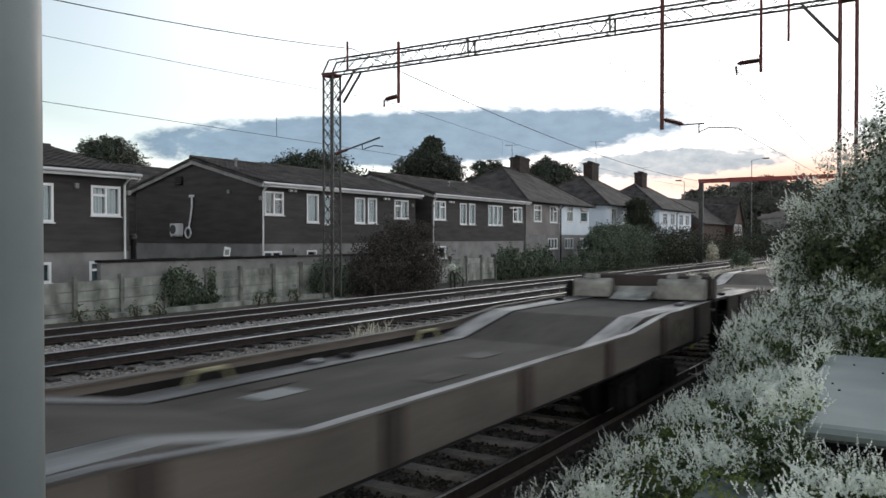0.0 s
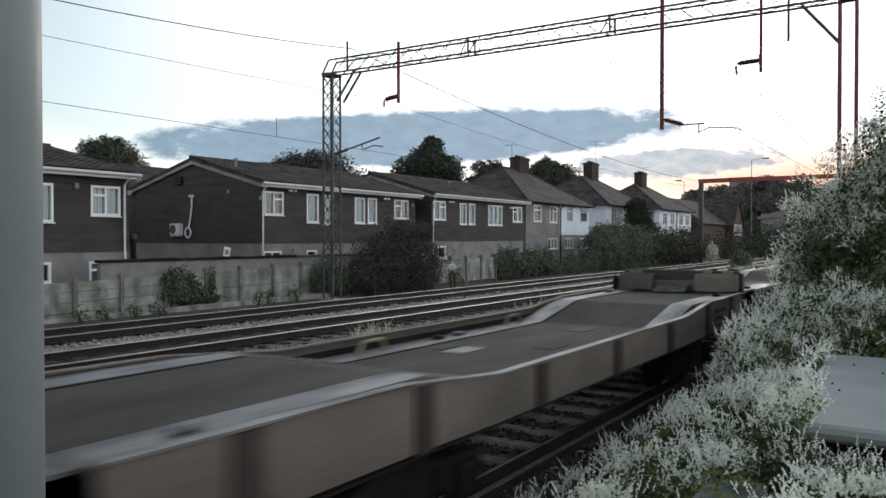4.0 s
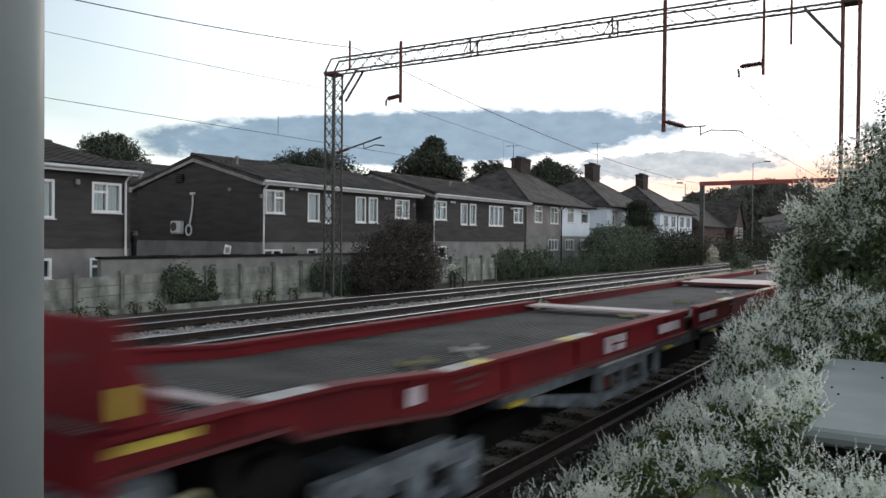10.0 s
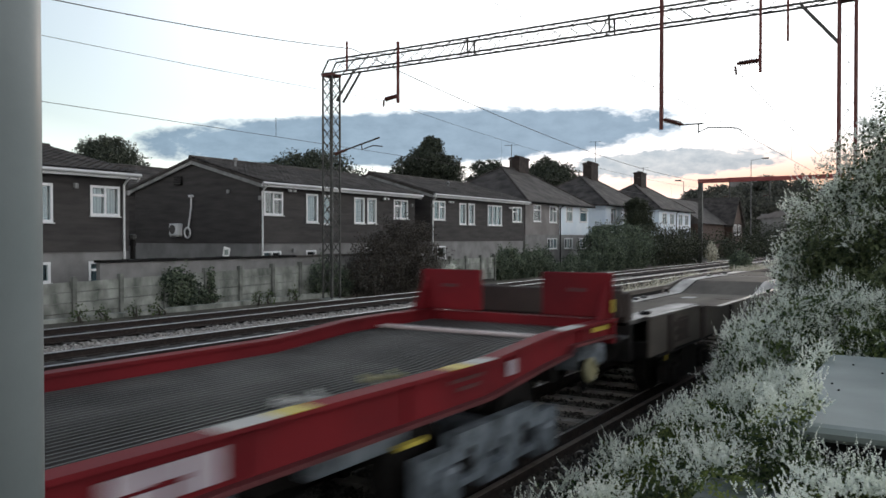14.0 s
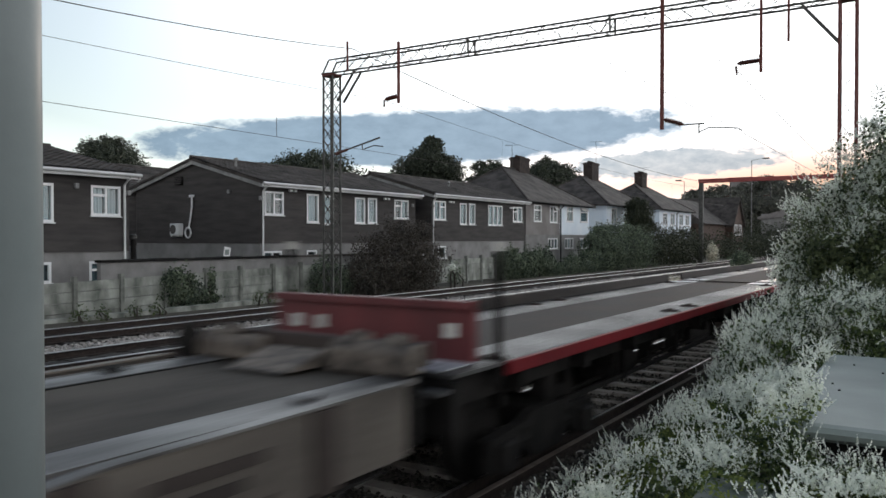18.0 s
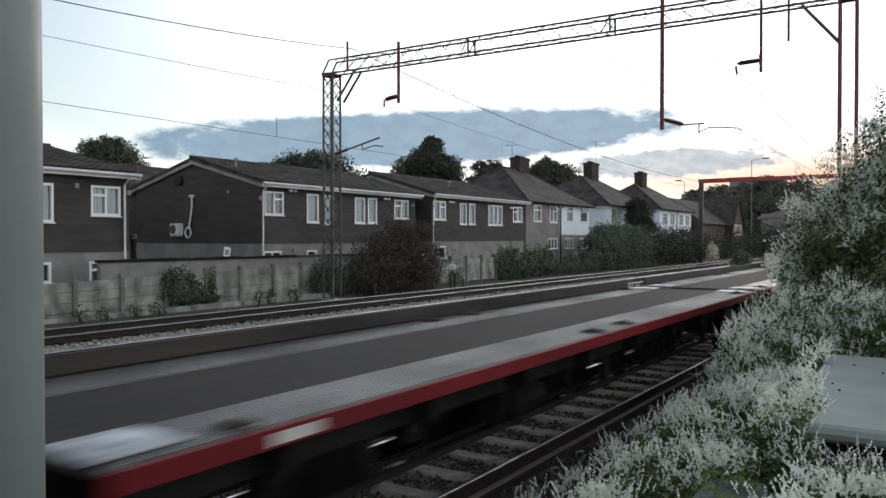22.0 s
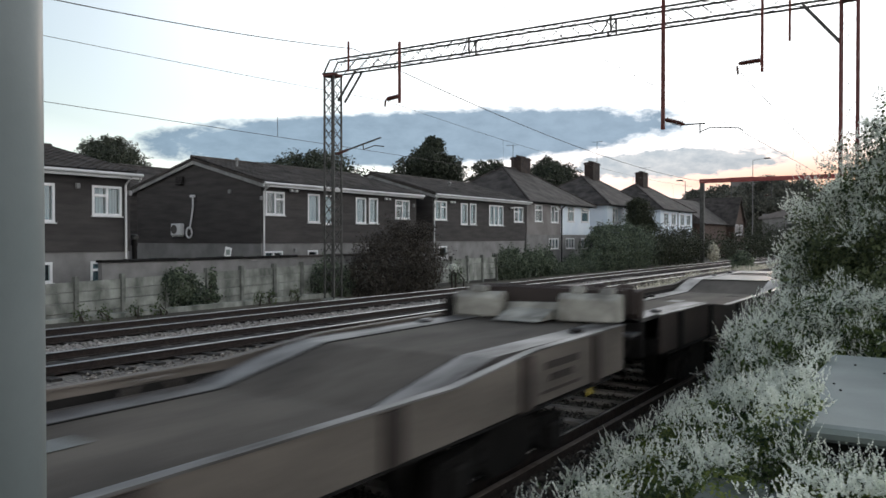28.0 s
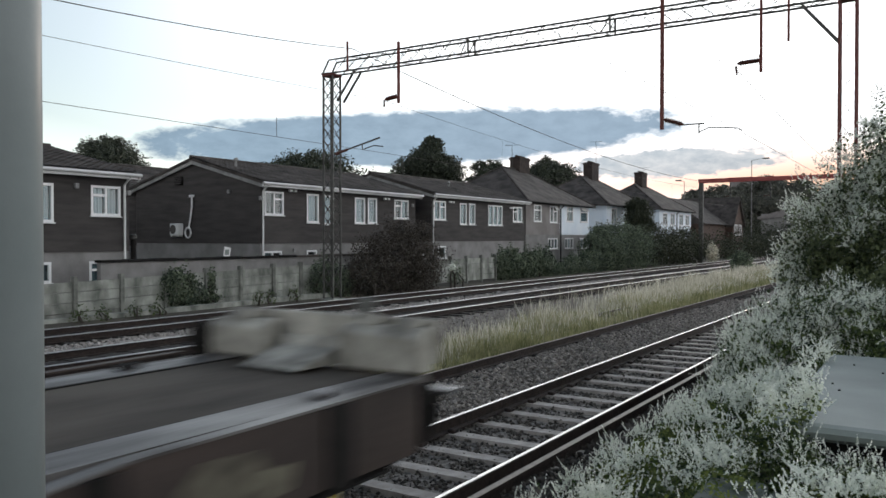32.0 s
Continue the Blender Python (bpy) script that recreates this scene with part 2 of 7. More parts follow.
M_MOTTLE = surf("flaking_cream_and_brown_paint", (0.020, 0.015, 0.013), (0.20, 0.165, 0.135), 8.0, 0.75, 0, 0.25, 22, 0.15, coarse=0.7)
# chimney brick with its backlit shade put into the colour
M_CHIMNEY_BACKLIT = surf("backlit_dark_chimney_brick", (0.022, 0.017, 0.015), (0.062, 0.043, 0.037), 2.5, 0.9, 0, 0.4, 25, 0.05)
M_BRIGHT = surf("bright_worn_tread", (0.10, 0.105, 0.115), (0.62, 0.64, 0.68), 3.0, 0.5, 0.1, 0.1, 20, 0.1, rough_b=0.35, coarse=0.7, streak=(1.5, 1, 1))
M_BROWN = surf("dirty_brown_board", (0.012, 0.0095, 0.0085), (0.048, 0.036, 0.031), 1.2, 0.75, 0, 0.2, 14, 0.15, streak=(1, 0.4, 2.0))
M_LILAC = surf("faded_lilac_white_paint", (0.36, 0.30, 0.335), (0.60, 0.53, 0.57), 2.6, 0.7, 0, 0.1, 20, 0.05)
M_PIPE = surf("galvanised_pipe", (0.34, 0.35, 0.36), (0.60, 0.61, 0.62), 6, 0.4, 0.3, 0.05, 30, 0.0)
M_RIB = surf("worn_deck_rib", (0.030, 0.029, 0.029), (0.10, 0.098, 0.096), 1.4, 0.55, 0.2, 0.1, 18, 0.1)
M_SHEET = surf("pale_grey_sheet", (0.08, 0.082, 0.075), (0.155, 0.158, 0.146), 1.2, 0.5, 0.1, 0.15, 18, 0.1)
M_RED = surf("red_wagon_paint", (0.105, 0.006, 0.010), (0.19, 0.012, 0.017), 1.1, 0.6, 0, 0.08, 20, 0.08, rough_b=0.75, spec=0.2)
M_REDGRIME = surf("faded_red_paint", (0.070, 0.012, 0.014), (0.14, 0.023, 0.026), 2.0, 0.6, 0, 0.15, 20, 0.08)
M_FADED = surf("faded_scrawl", (0.035, 0.028, 0.022), (0.155, 0.145, 0.105), 7, 0.75, 0, 0.1, 30, 0.1, coarse=0.8)
M_PALE = surf("chalky_white_paint", (0.38, 0.36, 0.33), (0.60, 0.585, 0.55), 2.4, 0.75, 0, 0.15, 20, 0.1)
M_PINK = surf("faded_pink_white_plate", (0.46, 0.35, 0.33), (0.62, 0.52, 0.50), 1.7, 0.6, 0, 0.1, 20, 0.05)
M_STRAP = surf("dull_yellow_webbing", (0.22, 0.20, 0.10), (0.36, 0.34, 0.22), 6, 0.85, 0, 0.2, 60, 0.1)
M_YELLOW = surf("yellow_paint", (0.42, 0.32, 0.04), (0.58, 0.46, 0.07), 3, 0.6, 0, 0.1, 20, 0.05)
M_BOGIE = surf("grey_blue_bogie", (0.042, 0.050, 0.060), (0.27, 0.31, 0.35), 6, 0.6, 0.1, 0.2, 20, 0.1)
M_LEAF_DARK = leafy("dark_shrub_leaves", (0.018, 0.022, 0.014), (0.085, 0.094, 0.058), 0.2)
M_LEAF_ELDER = leafy("brown_elder_leaves", (0.022, 0.018, 0.016), (0.098, 0.085, 0.068), 0.2)
M_LEAF_TREE = leafy("dusk_tree_leaves", (0.032, 0.038, 0.028), (0.085, 0.098, 0.066), 0.15)
# far foliage: distance haze is mixed into this paler leaf colour
M_LEAF_FAR = leafy("haze_paled_far_leaves", (0.085, 0.088, 0.075), (0.19, 0.19, 0.155), 0.3)
M_LEAF_IVY = leafy("ivy_leaves", (0.034, 0.050, 0.037), (0.195, 0.235, 0.155), 0.25)
M_LEAF_VINE = leafy("vine_leaves", (0.016, 0.034, 0.015), (0.135, 0.175, 0.058), 0.35)
M_LEAF_MOUND = leafy("dark_vine_leaves", (0.024, 0.038, 0.018), (0.165, 0.195, 0.09), 0.3)
M_LEAF_FRESH = leafy("fresh_vine_leaves", (0.05, 0.085, 0.018), (0.24, 0.28, 0.075), 0.4)
M_LEAF_WEED = leafy("weed_leaves", (0.03, 0.055, 0.02), (0.10, 0.13, 0.05), 0.3)
M_FLOWER = leafy("cream_vine_flowers", (0.78, 0.81, 0.72), (0.94, 0.96, 0.89), 0.5)
M_GRASS = leafy("dry_grass", (0.36, 0.34, 0.24), (0.82, 0.79, 0.68), 0.45)
M_GRASS_GREEN = leafy("green_grass", (0.15, 0.17, 0.07), (0.44, 0.42, 0.24), 0.45)
M_BARK = surf("bark", (0.03, 0.025, 0.02), (0.07, 0.06, 0.05), 8, 0.9, 0, 0.6, 40, 0.1)

# ---- building blocks ----


def thing(name, label="", category="", group="", kind="", at=(0, 0, 0)):
    ob = tagged(new(name), label, category, group, kind)
    ob.matrix_world = Matrix.Translation(at)
    return ob


def meshed(bm, name):
    data = bpy.data.meshes.new(name)
    bm.normal_update()
    bm.to_mesh(data)
    bm.free()
    return data


def part(name, bm, material, parent=None, label=""):
    data = meshed(bm, name) if isinstance(bm, bmesh.types.BMesh) else bm
    if material and not data.materials:
        data.materials.append(material)
    ob = new(name, data)
    ob.parent = parent
    return tagged(ob, label)


def box(bm, x0, x1, y0, y1, z0, z1, bevel=0.0):
    vs = [bm.verts.new((x, y, z)) for x in (x0, x1) for y in (y0, y1) for z in (z0, z1)]
    fs = [bm.faces.new([vs[i] for i in f]) for f in ((0, 1, 3, 2), (4, 6, 7, 5), (0, 4, 5, 1), (2, 3, 7, 6), (0, 2, 6, 4), (1, 5, 7, 3))]
    if bevel:
        bmesh.ops.bevel(bm, geom=list({e for f in fs for e in f.edges}), offset=bevel, segments=1, affect="EDGES")
    return bm


def boxed(*a, bevel=0.0):
    return box(bmesh.new(), *a, bevel=bevel)


def prism(bm, ring, shift):
    """The ring of points, drawn out by shift, closed at both ends."""
    a = [bm.verts.new(p) for p in ring]
    b = [bm.verts.new(Vector(p) + Vector(shift)) for p in ring]
    n = len(ring)
    for i in range(n):
        bm.faces.new((a[i], a[(i + 1) % n], b[(i + 1) % n], b[i]))
    bm.faces.new(a[::-1])
    bm.faces.new(b)
    bmesh.ops.recalc_face_normals(bm, faces=bm.faces)
    return bm


def bar(bm, p, q, w=0.05, h=None, sides=4):
    """A straight bar from p to q."""
    p, q = Vector(p), Vector(q)
    d = (q - p).normalized()
    u = d.cross(Vector((0, 0, 1)))
    u = u.normalized() if u.length > 0.01 else Vector((1, 0, 0))
    v = d.cross(u)
    h = h or w
    rings = []
    for c in (p, q):
        rings.append([bm.verts.new(c + u * (w / 2 * math.cos(a)) * s + v * (h / 2 * math.sin(a)) * s)
                      for a in [math.tau * (i + 0.5) / sides for i in range(sides)]
                      for s in [1.414 if sides == 4 else 1.0]])
    for i in range(sides):
        j = (i + 1) % sides
        bm.faces.new((rings[0][i], rings[0][j], rings[1][j], rings[1][i]))
    bm.faces.new(rings[0][::-1])
    bm.faces.new(rings[1])
    return bm


def tube(bm, points, radii, sides=8):
    """A tapering tube along the points."""
    prev = None
    for i, p in enumerate(points):
        p = Vector(p)
        d = (Vector(points[min(i + 1, len(points) - 1)]) - Vector(points[max(i - 1, 0)])).normalized()
        u = d.cross(Vector((0.31, 0.95, 0.05)) if abs(d.y) < 0.9 else Vector((1, 0, 0))).normalized()
        v = d.cross(u)
        r = radii[i] if isinstance(radii, (list, tuple)) else radii
        ring = [bm.verts.new(p + u * (r * math.cos(math.tau * k / sides)) + v * (r * math.sin(math.tau * k / sides))) for k in range(sides)]
        if prev:
            for k in range(sides):
                bm.faces.new((prev[k], prev[(k + 1) % sides], ring[(k + 1) % sides], ring[k]))
        else:
            bm.faces.new(ring[::-1])
        prev = ring
    bm.faces.new(prev)
    return bm


def lathe(bm, profile, axis_at=(0, 0, 0), axis="x", sides=16):
    """Turns (along, radius) pairs about an axis."""
    rings = []
    for a, r in profile:
        ring = []
        for k in range(sides):
            c, s = r * math.cos(math.tau * k / sides), r * math.sin(math.tau * k / sides)
            p = {"x": (a, c, s), "y": (c, a, s), "z": (c, s, a)}[axis]
            ring.append(bm.verts.new(Vector(p) + Vector(axis_at)))
        rings.append(ring)
    for A, B in zip(rings, rings[1:]):
        for k in range(sides):
            bm.faces.new((A[k], A[(k + 1) % sides], B[(k + 1) % sides], B[k]))
    bm.faces.new(rings[0][::-1])
    bm.faces.new(rings[-1])
    bmesh.ops.recalc_face_normals(bm, faces=bm.faces)
    return bm


def soup(name, verts, face_size):
    """A mesh of loose faces of the same number of corners, from an array of corners."""
    n = len(verts) // face_size
    data = bpy.data.meshes.new(name)
    data.vertices.add(len(verts))
    data.vertices.foreach_set("co", np.ascontiguousarray(verts, dtype=np.float32).ravel())
    data.loops.add(n * face_size)
    data.loops.foreach_set("vertex_index", np.arange(n * face_size, dtype=np.int32))
    data.polygons.add(n)
    data.polygons.foreach_set("loop_start", np.arange(0, n * face_size, face_size, dtype=np.int32))
    data.update(calc_edges=True)
    return data


def indexed(name, verts, faces):
    """A mesh from arrays of corners and of faces (all of one size)."""
    data = bpy.data.meshes.new(name)
    k = faces.shape[1]
    data.vertices.add(len(verts))
    data.vertices.foreach_set("co", np.ascontiguousarray(verts, dtype=np.float32).ravel())
    data.loops.add(faces.size)
    data.loops.foreach_set("vertex_index", faces.astype(np.int32).ravel())
    data.polygons.add(len(faces))
    data.polygons.foreach_set("loop_start", np.arange(0, faces.size, k, dtype=np.int32))
    data.update(calc_edges=True)
    return data


def unit(rng, n):
    v = rng.normal(size=(n, 3))
    return v / np.linalg.norm(v, axis=1, keepdims=True)


def in_blobs(rng, blobs, n, hollow=0.55, ragged=0.25):
    """Points in the outer part of ellipsoids (x, y, z, rx, ry, rz), with their outward directions."""
    b = np.array(blobs, dtype=float)
    weight = (b[:, 3] * b[:, 4] * b[:, 5]) ** (2 / 3)
    pick = rng.choice(len(b), size=n, p=weight / weight.sum())
    d = unit(rng, n)
    bump = 1 + ragged * np.sin(d[:, 0] * 5 + pick * 1.7) * np.sin(d[:, 1] * 6 + pick) * np.sin(d[:, 2] * 5 + 2 * pick)
    r = (hollow + (1 - hollow) * rng.random(n) ** 0.6) * bump
    return b[pick, :3] + d * b[pick, 3:] * r[:, None], d


def leaf_mesh(name, rng, places, outward, size, spread=1.0, slim=0.6, up=0.2):
    """One pointed leaf of four corners at every place."""
    n = len(places)
    normal = outward + spread * unit(rng, n) + np.array([0, 0, up])
    normal /= np.linalg.norm(normal, axis=1, keepdims=True)
    along = np.cross(normal, unit(rng, n))
    along /= np.linalg.norm(along, axis=1, keepdims=True)
    across = np.cross(normal, along)
    s = (size * (0.6 + 0.8 * rng.random(n)))[:, None]
    out = np.empty((n, 4, 3))
    out[:, 0] = places - along * s * 0.5
    out[:, 1] = places + across * s * slim * 0.5 + normal * s * 0.08
    out[:, 2] = places + along * s * 0.5
    out[:, 3] = places - across * s * slim * 0.5 + normal * s * 0.08
    return soup(name, out.reshape(-1, 3), 4)

# ---- ground, ballast and tracks (x across, y along the line, z from the tops of the sleepers) ----
TRACKS = {"near": -4.405, "loop": -7.92, "up": -13.95, "down": -17.85}
HEAD = 0.16


def sheet(name, xs, ys, height, material, label, kind="structure"):
    """A ground sheet over a grid of x and y, at the height given by a function."""
    xs, ys = np.array(xs), np.array(ys)
    gx, gy = np.meshgrid(xs, ys)
    gz = np.vectorize(height)(gx, gy)
    v = np.stack([gx, gy, gz], -1).reshape(-1, 3)
    w = len(xs)
    i = (np.arange(len(ys) - 1)[:, None] * w + np.arange(w - 1)[None]).ravel()
    data = indexed(name, v, np.stack([i, i + 1, i + w + 1, i + w], -1))
    data.polygons.foreach_set("use_smooth", np.ones(len(data.polygons), dtype=bool))
    return tagged(part(name, data, material), label, kind=kind)


def land(x, y):
    """Low bank beyond the fence, level elsewhere."""
    z = -0.30
    if x < -19.5:
        z += 0.30 * min(1.0, (-19.5 - x) / 1.5)
    if x > -2.6:
        z = -0.1
    return z + 0.03 * noise.noise((x * 0.7, y * 0.7, 0))


far = [180, 260, 400, 700, 1500, 3500]
sheet("ground", [-3500, -1200, -400, -150, -80, -50] + list(np.arange(-35, 3, 1.0)) + [8, 20, 60, 200, 800, 3500],
      [-3500, -600, -100] + list(np.arange(-20, 180, 2.0)) + far, land, M_SOIL, "dark soil and cinders along the railway")


def bed(x, y):
    lump = 0.02 * noise.noise((x * 3, y * 3, 1)) + 0.012 * noise.noise((x * 9, y * 9, 5))
    edge = min(1.0, (x + 20.2) / 0.7, (-2.5 - x) / 0.7)
    return -0.05 + lump - 0.22 * (1 - max(0.0, edge))


sheet("ballast_bed", np.arange(-20.2, -2.45, 0.3), [-270, -180, -110, -60, -30, -18] + list(np.arange(-12, 40, 0.35)) + list(np.arange(40, 180, 2.0)), bed, M_BALLAST,
      "grey crushed stone track ballast")
sheet("pale_ballast_strip", np.arange(-16.75, -15.0, 0.24), list(np.arange(-6, 60, 0.4)) + [90, 120, 180],
      lambda x, y: 0.0 - 0.10 * abs((x + 15.9) / 0.8) ** 2 + 0.05 * noise.noise((x * 4, y * 4, 3)), M_BALLAST_PALE, "clean pale stone ballast between two tracks")
for name, x in (("up", -13.95), ("down", -17.85)):
    sheet("oily_ballast_strip", [x - 0.7, x - 0.35, x, x + 0.35, x + 0.7], list(np.arange(-6, 60, 0.5)) + [90, 120, 180],
          lambda x, y: -0.012 + 0.03 * noise.noise((x * 5, y * 5, 7)), M_BALLAST_DARK, "oil-darkened ballast between the rails")


def stones(name, xr, yr, n, size, material, label, z=-0.035, seed=1):
    """Loose ballast stones: squashed, skewed octahedra."""
    rng = np.random.default_rng(seed)
    c = np.stack([rng.uniform(*xr, n), yr[0] + (yr[1] - yr[0]) * rng.random(n) ** 1.35, np.full(n, z) + rng.normal(0, 0.012, n)], -1)
    corner = np.array([(1, 0, 0), (-1, 0, 0), (0, 1, 0), (0, -1, 0), (0, 0, 1), (0, 0, -1)], float)
    v = corner[None] * (0.7 + 0.6 * rng.random((n, 6, 1))) + 0.25 * rng.normal(size=(n, 6, 3))
    a = rng.uniform(0, math.tau, n)
    s = size * (0.5 + rng.random(n))
    v *= s[:, None, None] * np.array([1, 0.8, 0.65])
    x = v[..., 0] * np.cos(a)[:, None] - v[..., 1] * np.sin(a)[:, None]
    y = v[..., 0] * np.sin(a)[:, None] + v[..., 1] * np.cos(a)[:, None]
    v = np.stack([x, y, v[..., 2]], -1) + c[:, None]
    f = np.array([(0, 2, 4), (2, 1, 4), (1, 3, 4), (3, 0, 4), (2, 0, 5), (1, 2, 5), (3, 1, 5), (0, 3, 5)])
    faces = (f[None] + 6 * np.arange(n)[:, None, None]).reshape(-1, 3)
    return tagged(part(name, indexed(name, v.reshape(-1, 3), faces), material), label, kind="stuff")


stones("ballast_stones", (-7.0, -5.35), (4, 32), 13000, 0.042, M_BALLAST, "loose grey ballast stones", 0.0, 3)
stones("crib_ballast", (-5.7, -3.1), (3, 24), 15000, 0.024, M_CESS, "grimy ballast stones between sleepers", -0.036, 4)
stones("cess_ballast", (-3.58, -2.6), (3, 16), 4200, 0.034, M_CESS, "grimy ballast stones beside the rail", 0.012, 5)
stones("white_ballast", (-16.7, -15.1), (6, 48), 7000, 0.045, M_BALLAST_PALE, "pale ballast stones between two tracks", -0.01, 6)
stones("verge_ballast", (-12.9, -9.4), (8, 30), 3000, 0.035, M_BALLAST, "scattered grey ballast stones", -0.02, 8)

RAIL_RING = ((-0.07, 0.0), (0.07, 0.0), (0.07, 0.015), (0.012, 0.03), (0.012, 0.115), (0.036, 0.125), (0.036, 0.155), (-0.036, 0.155), (-0.036, 0.125), (-0.012, 0.115), (-0.012, 0.03), (-0.07, 0.015))


def rail_length(name, parent, x, y0, y1, top, z=0.0, label="", deep=0.006):
    bm = prism(bmesh.new(), [(x + a, y0, z + b) for a, b in RAIL_RING], (0, y1 - y0, 0))
    ob = part(name, bm, M_RAIL_SIDE, parent, label)
    half = 0.020 if x > -10 else 0.037
    part("rail_head", boxed(x - half, x + half, y0, y1, z + 0.161 - deep, z + 0.161, bevel=0.004 if x > -10 else 0.010), top, ob)
    return ob


def sleeper_mesh(material, w, wide=2.5):
    bm = bmesh.new()
    prism(bm, [(-wide / 2, -w / 2, -0.18), (-wide / 2, w / 2, -0.18), (-wide / 2, w / 2 - 0.025, 0.0), (-wide / 2, -w / 2 + 0.025, 0.0)], (wide, 0, 0))
    data = meshed(bm, "sleeper")
    data.materials.append(material)
    return data


def track(name, x, label, top, material, step, y0, y1, n_max, w=0.24, phase=0.0, dz=0.0):
    t = thing(name, label, "railway track", kind="structure")
    for sx in (-0.7525, 0.7525):
        rail_length("rail", t, x + sx, -265, 175, top, dz, deep=0.010 if x > -10 else 0.024)
    data = sleeper_mesh(material, w)
    clip = meshed(boxed(-0.05, 0.05, -0.06, 0.06, 0.0, 0.05, bevel=0.012), "rail_clip")
    clip.materials.append(M_RAIL_SIDE)
    y, n = y0 + phase, 0
    rng = random.Random(int(-x * 10))
    while y < y1 and n < n_max:
        s = part("sleeper", data, None, t)
        s.location = (x + rng.uniform(-0.02, 0.02), y, dz + rng.uniform(-0.008, 0.004))
        s.rotation_euler = (0, 0, rng.uniform(-0.012, 0.012))
        if name == "track_1" and y < 20:
            for sx in (-0.86, -0.64, 0.64, 0.86):
                c = part("rail_clip", clip, None, s)
                c.location = (sx, 0, 0)
        y += step
        n += 1
    return t


track("track_1", TRACKS["near"], "running track with polished rails on concrete sleepers", M_RAIL_TOP, M_CONC_SLEEPER, 0.71, 0.5, 60, 90, phase=-0.13)
track("track_2", TRACKS["loop"], "disused track with dull rails in tall grass", M_RAIL_DULL, M_TIMBER_SLEEPER, 0.75, 0.5, 45, 60)
track("track_3", TRACKS["up"], "running track with bright rails on dark sleepers", M_RAIL_TOP, M_TIMBER_SLEEPER, 0.70, 0.0, 80, 110)
track("track_4", TRACKS["down"], "running track with bright rails beside the fence", M_RAIL_TOP, M_TIMBER_SLEEPER, 0.70, 0.0, 80, 110)
spare = tagged(part("spare_rail", prism(bmesh.new(), [(-3.45 + a, -2, -0.035 + b) for a, b in RAIL_RING], (0, 32, 0)), M_RAIL_SIDE),
               "rusty spare rail lying beside the running rail", "rail")
part("rail_head", boxed(-3.485, -3.415, -2, 30, 0.117, 0.125, bevel=0.003), M_RAIL_DULL, spare, "dull brown rubbed head")

# ---- the platform end on which the camera stands ----
box_slab = thing("platform_ramp", "grey concrete platform end with worn paving", "platform", kind="structure")
part("paving", boxed(-0.9, 3.2, -6, 5.2, -0.3, 0.82, bevel=0.02), M_PLATFORM, box_slab)
part("coping", boxed(-1.25, -0.904, -6, 5.2, 0.68, 0.86, bevel=0.02), M_PLATFORM, box_slab, "pale concrete coping edge")
ring = [(-0.98, 5.77, 1.03), (-0.98, 5.72, 1.06), (-0.98, 5.70, 1.10), (-0.98, 5.72, 1.135), (-0.98, 5.77, 1.15), (-0.98, 9.3, 1.15), (-0.98, 9.36, 1.12), (-0.98, 9.36, 1.03)]
cover = thing("cable_chamber", "flat grey cover with rounded front edge over a dark box", "chamber cover")
part("lid", prism(bmesh.new(), ring, (3.6, 0, 0)), M_SLAB, cover, "smooth grey lid with rounded lip")
part("box_wall", boxed(-0.85, 2.5, 5.98, 9.2, -0.2, 1.026), M_BLACK, cover)
for bx, by in ((-0.72, 8.6), (-0.45, 8.2), (-0.78, 7.4), (-0.7, 7.1), (-0.35, 8.9)):
    part("bolt", lathe(bmesh.new(), [(1.15, 0.011), (1.158, 0.010), (1.162, 0.005)], (bx, by, 0), "z", 8), M_BLACK, cover)

# the lamp post close to the camera
post = thing("lamp_post", "smooth grey-green painted steel lamp post", "lamp post", at=(0, 0, 0))
c32, s32 = math.cos(radians(32.51)), math.sin(radians(32.51))
dep, lat = 2.0, -1.102
px_, py_ = lat * c32 - dep * s32, dep * c32 + lat * s32
bm = lathe(bmesh.new(), [(0.60, 0.076), (5.5, 0.070)], (px_, py_, 0), "z", 48)
for f in bm.faces:
    f.smooth = len(f.verts) == 4
part("shaft", bm, M_POST, post)
part("base_flange", lathe(bmesh.new(), [(0.58, 0.13), (0.60, 0.13), (0.61, 0.12)], (px_, py_, 0), "z", 24), M_POST, post)
pad = tagged(part("post_plinth", boxed(px_ - 0.3, px_ + 0.3, py_ - 0.3, py_ + 0.3, -0.3, 0.58, bevel=0.03), M_PLATFORM), "concrete plinth under the lamp post", "plinth")

# ---- concrete panel fence and garden wall ----


def ground_fence(y):
    return -0.08 + 0.24 * min(1.0, (y - 12.6) / 11.0)


